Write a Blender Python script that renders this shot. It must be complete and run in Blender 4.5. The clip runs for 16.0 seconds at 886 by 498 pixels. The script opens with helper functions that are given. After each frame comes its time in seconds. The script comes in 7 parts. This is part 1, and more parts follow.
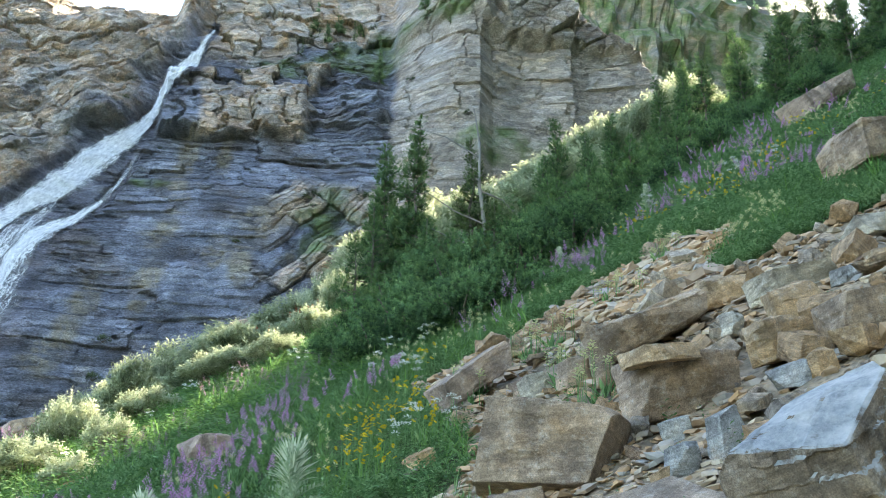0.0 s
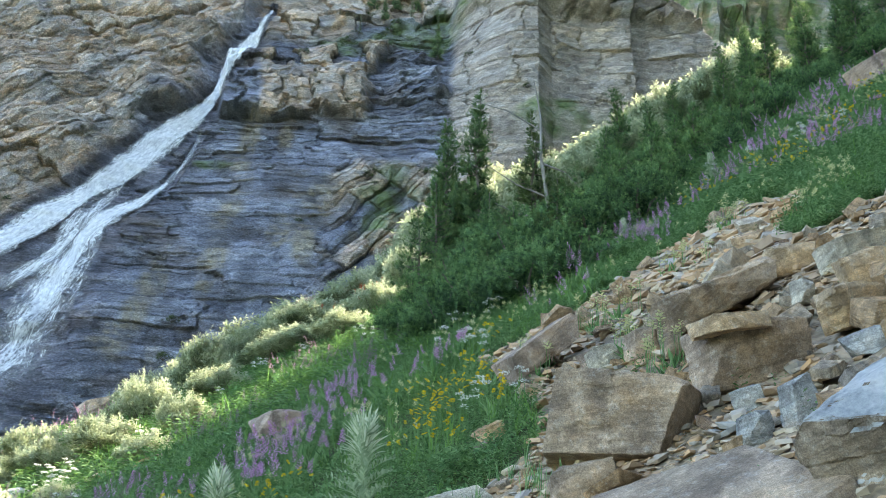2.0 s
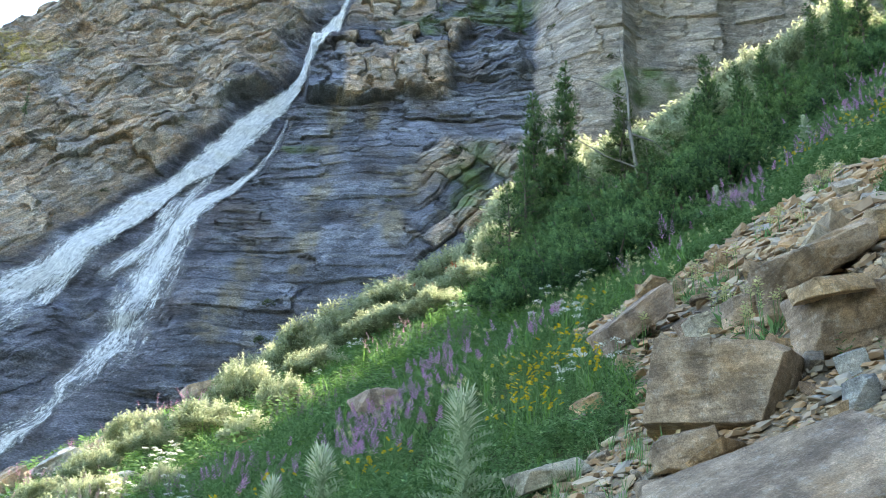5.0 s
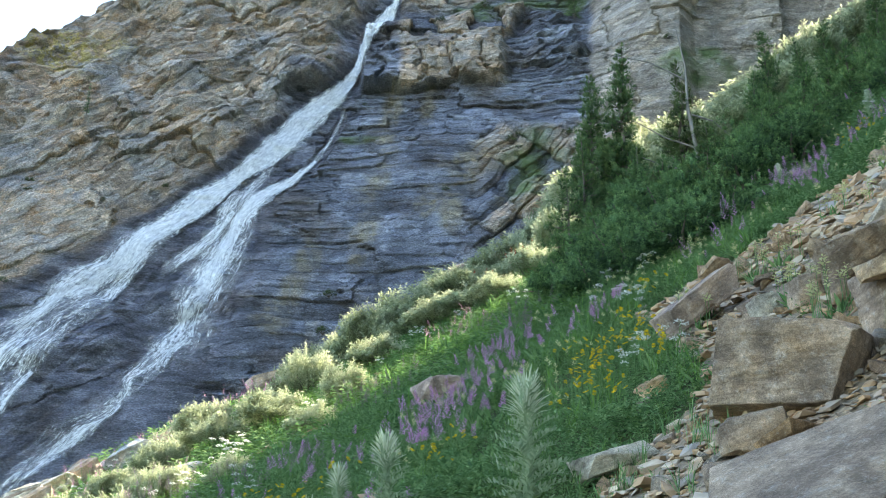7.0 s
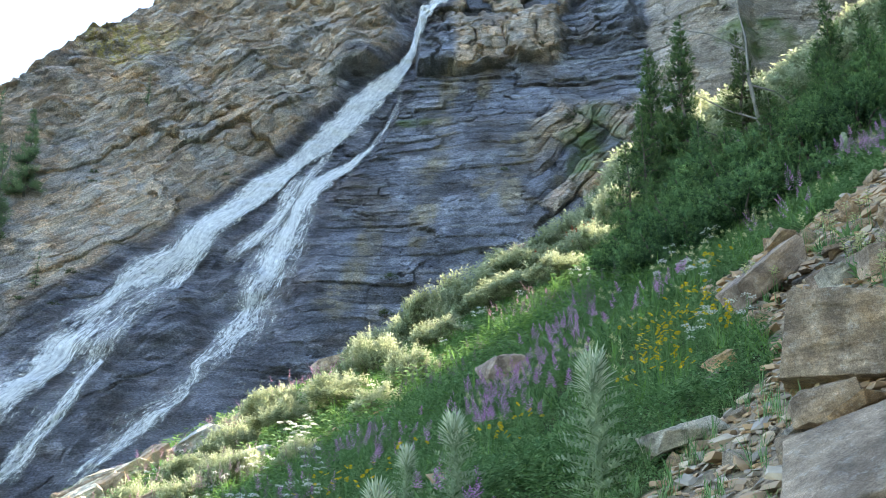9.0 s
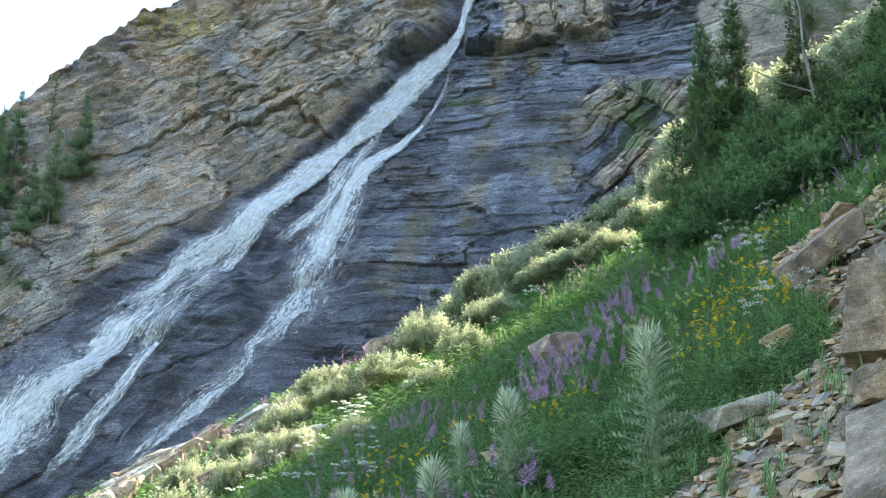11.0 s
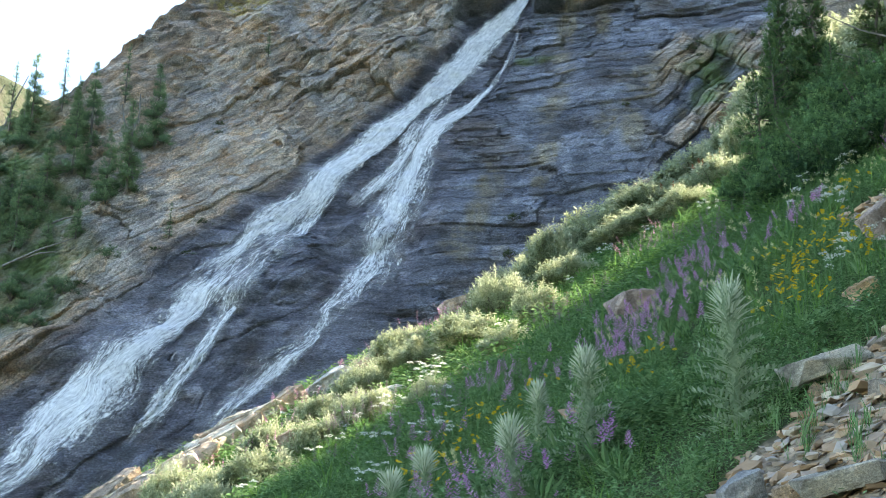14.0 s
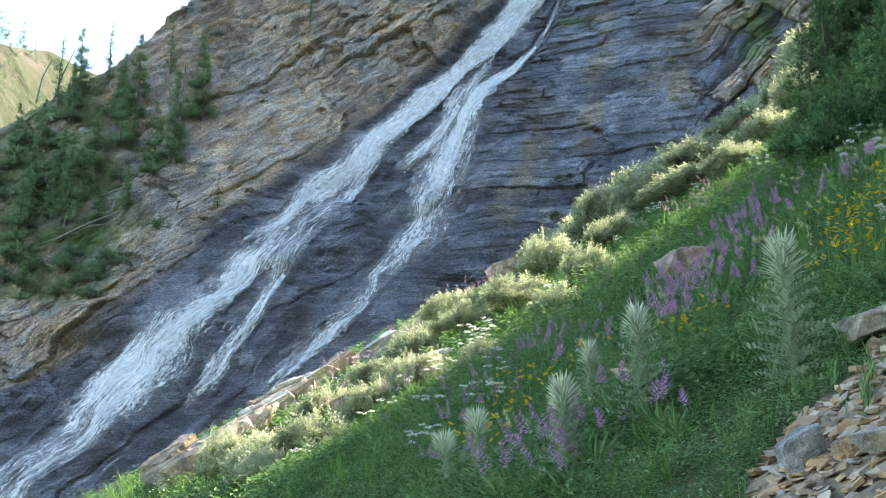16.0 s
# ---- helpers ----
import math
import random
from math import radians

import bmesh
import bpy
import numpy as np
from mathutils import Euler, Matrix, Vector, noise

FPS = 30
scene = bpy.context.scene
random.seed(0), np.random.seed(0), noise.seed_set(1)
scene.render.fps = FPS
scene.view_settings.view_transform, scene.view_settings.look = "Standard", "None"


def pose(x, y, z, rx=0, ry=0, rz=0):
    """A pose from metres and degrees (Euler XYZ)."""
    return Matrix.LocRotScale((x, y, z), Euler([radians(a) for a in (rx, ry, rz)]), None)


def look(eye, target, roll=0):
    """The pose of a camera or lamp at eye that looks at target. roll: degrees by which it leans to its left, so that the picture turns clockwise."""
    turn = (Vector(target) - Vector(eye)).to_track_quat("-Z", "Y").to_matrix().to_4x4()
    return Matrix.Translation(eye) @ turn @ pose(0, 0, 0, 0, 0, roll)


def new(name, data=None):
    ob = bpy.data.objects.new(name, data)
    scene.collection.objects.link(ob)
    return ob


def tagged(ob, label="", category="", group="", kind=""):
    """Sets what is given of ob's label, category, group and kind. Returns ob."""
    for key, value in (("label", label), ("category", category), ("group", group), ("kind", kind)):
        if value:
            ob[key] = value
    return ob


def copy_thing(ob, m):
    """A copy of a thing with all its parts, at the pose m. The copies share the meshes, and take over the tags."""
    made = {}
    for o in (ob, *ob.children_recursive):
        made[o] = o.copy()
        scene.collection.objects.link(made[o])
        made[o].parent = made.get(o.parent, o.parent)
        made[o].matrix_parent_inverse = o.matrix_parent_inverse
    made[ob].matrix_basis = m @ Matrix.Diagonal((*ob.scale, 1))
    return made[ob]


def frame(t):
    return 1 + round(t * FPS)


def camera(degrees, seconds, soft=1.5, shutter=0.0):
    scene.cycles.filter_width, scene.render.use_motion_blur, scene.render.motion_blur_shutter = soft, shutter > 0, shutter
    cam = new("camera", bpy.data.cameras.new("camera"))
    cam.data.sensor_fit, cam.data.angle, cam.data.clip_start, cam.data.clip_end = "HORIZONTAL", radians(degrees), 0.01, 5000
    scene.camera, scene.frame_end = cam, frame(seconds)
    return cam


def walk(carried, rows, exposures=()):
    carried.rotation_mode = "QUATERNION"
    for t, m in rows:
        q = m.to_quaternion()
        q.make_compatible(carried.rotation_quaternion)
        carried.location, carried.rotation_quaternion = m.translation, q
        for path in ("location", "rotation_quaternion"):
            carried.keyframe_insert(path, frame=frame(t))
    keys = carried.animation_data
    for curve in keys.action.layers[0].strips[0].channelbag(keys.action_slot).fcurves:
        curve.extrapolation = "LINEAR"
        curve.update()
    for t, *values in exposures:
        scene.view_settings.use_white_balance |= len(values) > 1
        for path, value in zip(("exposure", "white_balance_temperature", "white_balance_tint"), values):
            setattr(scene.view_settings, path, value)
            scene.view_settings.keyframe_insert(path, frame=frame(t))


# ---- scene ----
# ---------------------------------------------------------------- camera
cam = camera(42.2, 16.0, soft=0.6)
# seconds, eye x y z, azimuth (clockwise from +y), elevation, roll
PATH = [
    (0.0, 0.0359, -0.0212, 1.6275, 13.081, 25.690, -0.014), (0.5, 0.0298, -0.0220, 1.6273, 12.332, 25.401, -0.110),
    (1.0, 0.0239, -0.0211, 1.6235, 11.472, 25.043, -0.050), (1.5, 0.0238, -0.0156, 1.6238, 10.439, 24.632, 0.159),
    (2.0, 0.0177, -0.0240, 1.6183, 9.673, 24.436, 0.179), (2.5, 0.0130, -0.0307, 1.6146, 8.848, 24.173, 0.140),
    (3.0, 0.0123, -0.0247, 1.6147, 7.986, 23.898, 0.050), (3.5, 0.0100, -0.0273, 1.6125, 7.193, 23.699, -0.100),
    (4.0, 0.0081, -0.0225, 1.6105, 6.366, 23.551, -0.023), (6.5, 0.0052, -0.0117, 1.6035, 2.453, 22.854, 0.018),
    (7.0, 0.0044, -0.0062, 1.6032, 1.601, 22.670, -0.033), (7.5, 0.0034, -0.0086, 1.6009, 0.790, 22.511, -0.164),
    (8.0, 0.0000, 0.0000, 1.6000, 0.000, 22.322, -0.120), (8.5, -0.0038, 0.0021, 1.5972, -0.824, 22.042, -0.326),
    (9.0, -0.0081, 0.0071, 1.5960, -1.635, 21.754, -0.293), (11.5, -0.0249, 0.0355, 1.5925, -4.965, 20.453, 0.133),
    (12.0, -0.0258, 0.0411, 1.5917, -5.628, 20.115, 0.209), (12.5, -0.0265, 0.0426, 1.5885, -6.304, 19.795, 0.122),
    (13.0, -0.0283, 0.0485, 1.5868, -6.992, 19.453, 0.284), (13.5, -0.0299, 0.0559, 1.5870, -7.607, 19.159, 0.200),
    (14.0, -0.0329, 0.0656, 1.5859, -8.151, 18.824, 0.211), (14.5, -0.0371, 0.0671, 1.5833, -8.717, 18.468, 0.084),
    (15.0, -0.0391, 0.0755, 1.5816, -9.363, 18.027, -0.059), (15.5, -0.0429, 0.0861, 1.5791, -9.996, 17.560, -0.176),
    (16.0, -0.0469, 0.0951, 1.5790, -10.609, 17.054, -0.319)]
walk(cam, [(t, pose(x, y, z, 90 + el, 0, -az) @ pose(0, 0, 0, 0, 0, roll)) for t, x, y, z, az, el, roll in PATH], [(0.0, 2.98, 7250, 6), (4.0, 2.92, 7250, 6), (8.0, 2.81, 7250, 6), (12.0, 2.7, 7250, 6), (16.0, 2.65, 7250, 6)])

# ---------------------------------------------------------------- light
SUN_AZ, SUN_EL = 48.3, 40.0
world = bpy.data.worlds.new("sky")
scene.world = world
world.use_nodes = True
wn = world.node_tree
sky = wn.nodes.new("ShaderNodeTexSky")
sky.sky_type, sky.sun_disc = "NISHITA", False
sky.sun_elevation, sky.sun_rotation = radians(SUN_EL), radians(SUN_AZ)
sky.altitude, sky.air_density, sky.dust_density, sky.ozone_density = 1800, 1.0, 1.5, 1.0
back = wn.nodes["Background"]
back.inputs["Strength"].default_value = 0.15
wn.links.new(sky.outputs[0], back.inputs["Color"])
sun = new("sun", bpy.data.lights.new("sun", "SUN"))
sun.data.energy, sun.data.angle, sun.data.color = 5.0, radians(0.53), (1.0, 0.93, 0.82)
sun.matrix_world = look((math.sin(radians(SUN_AZ)) * 80, math.cos(radians(SUN_AZ)) * 80, math.tan(radians(SUN_EL)) * 80), (0, 0, 0))


# ---------------------------------------------------------------- number helpers
def hash2(i, j, k=0):
    """A repeatable random number in 0..1 for whole numbers i, j."""
    n = (np.asarray(i).astype(np.int64) * 374761393 + np.asarray(j).astype(np.int64) * 668265263 + int(k) * 974634777) & 0x7FFFFFFF
    n = ((n ^ (n >> 13)) * 1274126177) & 0x7FFFFFFF
    n = ((n ^ (n >> 16)) * 668265263) & 0x7FFFFFFF
    return ((n ^ (n >> 15)) & 0xFFFFF) / 1048575.0


def vnoise(x, y, k=0):
    x, y = np.asarray(x, float), np.asarray(y, float)
    i, j = np.floor(x), np.floor(y)
    u, v = x - i, y - j
    u, v = u * u * (3 - 2 * u), v * v * (3 - 2 * v)
    return ((hash2(i, j, k) * (1 - u) + hash2(i + 1, j, k) * u) * (1 - v) + (hash2(i, j + 1, k) * (1 - u) + hash2(i + 1, j + 1, k) * u) * v) * 2 - 1


def fbm(x, y, octaves=4, k=0):
    total, amp = 0.0, 0.5
    for o in range(octaves):
        total = total + amp * vnoise(x * 2 ** o + 17.3 * o, y * 2 ** o - 9.1 * o, k + o)
        amp *= 0.5
    return total


def cells(x, y, k=0):
    """Broken blocks: a random number for each cell, and how far a point is from the joint round it."""
    x, y = np.asarray(x, float), np.asarray(y, float)
    i, j = np.floor(x), np.floor(y)
    f1, f2, value = np.full(x.shape, 9.0), np.full(x.shape, 9.0), np.zeros(x.shape)
    for a in (-1, 0, 1):
        for b in (-1, 0, 1):
            px, py = i + a + hash2(i + a, j + b, k), j + b + hash2(i + a, j + b, k + 1)
            d = np.maximum(np.abs(px - x), np.abs(py - y)) * 0.6 + 0.4 * np.hypot(px - x, py - y)
            near = d < f1
            f2 = np.where(near, f1, np.minimum(f2, d))
            value = np.where(near, hash2(i + a, j + b, k + 2), value)
            f1 = np.where(near, d, f1)
    return value, f2 - f1


def facets(x, y, k=0, tilt=0.6):
    """Angular rock: tilted planes that meet in creases, without gaps; also the distance from the nearest crease."""
    x, y = np.asarray(x, float), np.asarray(y, float)
    i, j = np.floor(x), np.floor(y)
    best, second = np.full(x.shape, -9.0), np.full(x.shape, -9.0)
    for a in (-1, 0, 1):
        for b in (-1, 0, 1):
            h = [hash2(i + a, j + b, k + n) for n in range(5)]
            dx, dy = x - i - a - h[0], y - j - b - h[1]
            v = h[2] * 0.5 + tilt * 0.5 * ((h[3] - 0.5) * dx + (h[4] - 0.5) * dy) - 0.9 * np.maximum(np.abs(dx), np.abs(dy)) + 0.7
            second = np.where(v > best, best, np.maximum(second, v))
            best = np.maximum(best, v)
    return np.clip(best, 0, 1.4), best - second


def sstep(a, b, x):
    t = np.clip((np.asarray(x, float) - a) / (b - a), 0, 1)
    return t * t * (3 - 2 * t)


def line_at(v, pairs):
    """Straight interpolation through (v, value) pairs."""
    return np.interp(v, [p[0] for p in pairs], [p[1] for p in pairs])


def inside(x, y, poly):
    x, y = np.asarray(x, float), np.asarray(y, float)
    hit = np.zeros(x.shape, bool)
    for (x0, y0), (x1, y1) in zip(poly, poly[1:] + poly[:1]):
        if y0 != y1:
            hit ^= ((y0 > y) != (y1 > y)) & (x < (x1 - x0) * (y - y0) / (y1 - y0) + x0)
    return hit


# ---------------------------------------------------------------- mesh helpers
def raw_mesh(name, V, F, material, smooth=False, attrs=None, uv=None):
    """A mesh from arrays: V (n, 3), F (m, k) with k corners a face."""
    V, F = np.asarray(V, np.float32), np.asarray(F, np.int32)
    me = bpy.data.meshes.new(name)
    n, k = F.shape
    me.vertices.add(len(V)), me.loops.add(n * k), me.polygons.add(n)
    me.vertices.foreach_set("co", V.ravel())
    me.loops.foreach_set("vertex_index", F.ravel())
    me.polygons.foreach_set("loop_start", np.arange(0, n * k, k, dtype=np.int32))
    me.polygons.foreach_set("use_smooth", np.full(n, smooth))
    for key, values in (attrs or {}).items():
        me.attributes.new(key, "FLOAT", "POINT").data.foreach_set("value", np.asarray(values, np.float32).ravel())
    if uv is not None:
        me.uv_layers.new(name="flow").data.foreach_set("uv", np.asarray(uv, np.float32)[F.ravel()].ravel())
    me.update(calc_edges=True)
    me.materials.append(material)
    return me


def grid_faces(rows, cols):
    a = (np.arange(rows - 1)[:, None] * cols + np.arange(cols - 1)[None, :]).ravel()
    return np.stack([a, a + 1, a + cols + 1, a + cols], 1)


def bm_mesh(name, bm, material, smooth=False):
    me = bpy.data.meshes.new(name)
    for f in bm.faces:
        f.smooth = smooth
    bm.to_mesh(me)
    bm.free()
    me.materials.append(material)
    return me


def part(name, me, parent, label=""):
    ob = new(name, me)
    ob.parent = parent
    return tagged(ob, label) if label else ob


def tube(points, radii, sides=7):
    """Vertices and faces of a bent, tapering tube."""
    V, F = [], []
    for n, (p, r) in enumerate(zip(points, radii)):
        p = Vector(p)
        d = Vector(points[min(n + 1, len(points) - 1)]) - Vector(points[max(n - 1, 0)])
        d = d.normalized() if d.length > 1e-6 else Vector((0, 0, 1))
        a = d.cross(Vector((0.31, 0.95, 0.05))).normalized()
        b = d.cross(a)
        for s in range(sides):
            w = 2 * math.pi * s / sides
            V.append(p + (a * math.cos(w) + b * math.sin(w)) * r)
    for n in range(len(points) - 1):
        for s in range(sides):
            F.append((n * sides + s, n * sides + (s + 1) % sides, (n + 1) * sides + (s + 1) % sides, (n + 1) * sides + s))
    return np.array([tuple(v) for v in V]), np.array(F)


def join(pieces):
    """One vertex and one face array out of several with the same corner count."""
    V, F, n = [], [], 0
    for v, f in pieces:
        V.append(v), F.append(f + n)
        n += len(v)
    return np.concatenate(V), np.concatenate(F)


def spread(tv, tf, pos, turn, tilt, size, lean=None):
    """Copies of a small template laid out in one mesh: turned about z, tilted away, sized. tilt: angle from upright; lean: the heading of the tilt."""
    n = len(pos)
    turn, tilt, size = (np.broadcast_to(np.asarray(a, float), n) for a in (turn, tilt, size))
    lean = np.random.uniform(0, 2 * np.pi, n) if lean is None else np.broadcast_to(np.asarray(lean, float), n)
    c, s = np.cos(turn)[:, None], np.sin(turn)[:, None]
    x, y = tv[None, :, 0] * c - tv[None, :, 1] * s, tv[None, :, 0] * s + tv[None, :, 1] * c
    z = np.broadcast_to(tv[None, :, 2], x.shape)
    ct, st = np.cos(tilt)[:, None], np.sin(tilt)[:, None]
    u, v = x * ct + z * st, -x * st + z * ct
    cl, sl = np.cos(lean)[:, None], np.sin(lean)[:, None]
    V = np.stack([u * cl - y * sl, u * sl + y * cl, v], 2) * size[:, None, None] + np.asarray(pos)[:, None, :]
    F = (tf[None] + (np.arange(n) * len(tv))[:, None, None]).reshape(-1, tf.shape[1])
    return V.reshape(-1, 3), F


# ---------------------------------------------------------------- materials
class Mat:
    """Small node-graph writer."""

    def __init__(self, name):
        self.m = bpy.data.materials.new(name)
        self.m.use_nodes = True
        self.t = self.m.node_tree
        self.bsdf = self.t.nodes["Principled BSDF"]
        self.out = self.t.nodes["Material Output"]

    def node(self, kind):
        return self.t.nodes.new("ShaderNode" + kind)

    def put(self, socket, value):
        if isinstance(value, bpy.types.NodeSocket):
            self.t.links.new(value, socket)
        else:
            socket.default_value = value

    def coords(self, scale=(1, 1, 1), rot=(0, 0, 0), which="Object"):
        turned, m = self.node("Mapping"), self.node("Mapping")
        self.t.links.new(self.node("TexCoord").outputs[which], turned.inputs["Vector"])
        self.t.links.new(turned.outputs[0], m.inputs["Vector"])
        turned.inputs["Rotation"].default_value, m.inputs["Scale"].default_value = rot, scale
        return m.outputs[0]

    def noise(self, scale, detail=5, vector=None, rough=0.55, out="Fac", distortion=0.0):
        n = self.node("TexNoise")
        n.inputs["Scale"].default_value, n.inputs["Detail"].default_value, n.inputs["Roughness"].default_value = scale, detail, rough
        n.inputs["Distortion"].default_value = distortion
        self.t.links.new(vector or self.coords(), n.inputs["Vector"])
        return n.outputs[out]

    def voronoi(self, scale, vector=None, feature="F1", out="Distance"):
        n = self.node("TexVoronoi")
        n.feature = feature
        n.inputs["Scale"].default_value = scale
        self.t.links.new(vector or self.coords(), n.inputs["Vector"])
        return n.outputs[out]

    def warp(self, vector, amount, scale):
        """The vector pushed about by soft noise, so that joints run unevenly."""
        n, sub, mul, add = self.node("TexNoise"), self.node("VectorMath"), self.node("VectorMath"), self.node("VectorMath")
        n.inputs["Scale"].default_value, n.inputs["Detail"].default_value = scale, 3
        sub.operation, mul.operation, add.operation = "SUBTRACT", "SCALE", "ADD"
        sub.inputs[1].default_value, mul.inputs["Scale"].default_value = (0.5, 0.5, 0.5), amount
        for a, b in ((vector, n.inputs["Vector"]), (n.outputs["Color"], sub.inputs[0]), (sub.outputs[0], mul.inputs[0]), (mul.outputs[0], add.inputs[0]), (vector, add.inputs[1])):
            self.t.links.new(a, b)
        return add.outputs[0]

    def ramp(self, fac, stops, mode="LINEAR"):
        n = self.node("ValToRGB")
        n.color_ramp.interpolation = mode
        while len(n.color_ramp.elements) < len(stops):
            n.color_ramp.elements.new(0.5)
        for e, (p, c) in zip(n.color_ramp.elements, stops):
            e.position = p
            e.color = (*c, 1) if isinstance(c, tuple) else (c, c, c, 1)
        self.t.links.new(fac, n.inputs[0])
        return n.outputs[0]

    def mix(self, fac, a, b, blend="MIX"):
        n = self.node("Mix")
        n.data_type, n.blend_type = "RGBA", blend
        for socket, value in ((n.inputs[0], fac), (n.inputs[6], a), (n.inputs[7], b)):
            self.put(socket, (*value, 1) if isinstance(value, tuple) and len(value) == 3 else value)
        return n.outputs[2]

    def math(self, op, a, b=0.0, c=0.0, clamp=False):
        n = self.node("Math")
        n.operation, n.use_clamp = op, clamp
        for socket, value in zip(n.inputs, (a, b, c)):
            self.put(socket, value)
        return n.outputs[0]

    def attr(self, name, out="Fac"):
        n = self.node("Attribute")
        n.attribute_name = name
        return n.outputs[out]

    def random(self):
        return self.node("ObjectInfo").outputs["Random"]

    def island(self):
        return self.node("NewGeometry").outputs["Random Per Island"]

    def bump(self, height, strength=0.5, distance=0.05, normal=None):
        n = self.node("Bump")
        n.inputs["Strength"].default_value, n.inputs["Distance"].default_value = strength, distance
        self.t.links.new(height, n.inputs["Height"])
        if normal is not None:
            self.t.links.new(normal, n.inputs["Normal"])
        return n.outputs[0]

    def finish(self, color, rough=0.8, normal=None, spec=0.3, translucent=0.0):
        b = self.bsdf
        self.put(b.inputs["Base Color"], (*color, 1) if isinstance(color, tuple) else color)
        self.put(b.inputs["Roughness"], rough)
        self.put(b.inputs["Specular IOR Level"], spec)
        if normal is not None:
            self.put(b.inputs["Normal"], normal)
        if translucent:
            tr, mx = self.node("BsdfTranslucent"), self.node("MixShader")
            self.put(tr.inputs["Color"], (*color, 1) if isinstance(color, tuple) else color)
            mx.inputs[0].default_value = translucent
            self.t.links.new(b.outputs[0], mx.inputs[1]), self.t.links.new(tr.outputs[0], mx.inputs[2])
            self.t.links.new(mx.outputs[0], self.out.inputs["Surface"])
        return self.m


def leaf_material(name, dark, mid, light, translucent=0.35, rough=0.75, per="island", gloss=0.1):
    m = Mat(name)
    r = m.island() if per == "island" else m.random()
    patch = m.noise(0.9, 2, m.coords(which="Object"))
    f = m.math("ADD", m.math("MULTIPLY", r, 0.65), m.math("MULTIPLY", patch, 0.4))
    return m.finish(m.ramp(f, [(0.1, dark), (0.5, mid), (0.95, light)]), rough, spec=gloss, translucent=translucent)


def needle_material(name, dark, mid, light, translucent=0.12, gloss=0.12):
    """Foliage that pales towards its young tips; the shade deeper inside is painted in as the dark end of the tint."""
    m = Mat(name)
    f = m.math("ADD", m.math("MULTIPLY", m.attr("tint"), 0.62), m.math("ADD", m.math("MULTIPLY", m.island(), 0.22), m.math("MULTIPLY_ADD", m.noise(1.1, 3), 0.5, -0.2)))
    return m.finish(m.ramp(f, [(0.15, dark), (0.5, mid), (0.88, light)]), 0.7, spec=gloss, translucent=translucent)


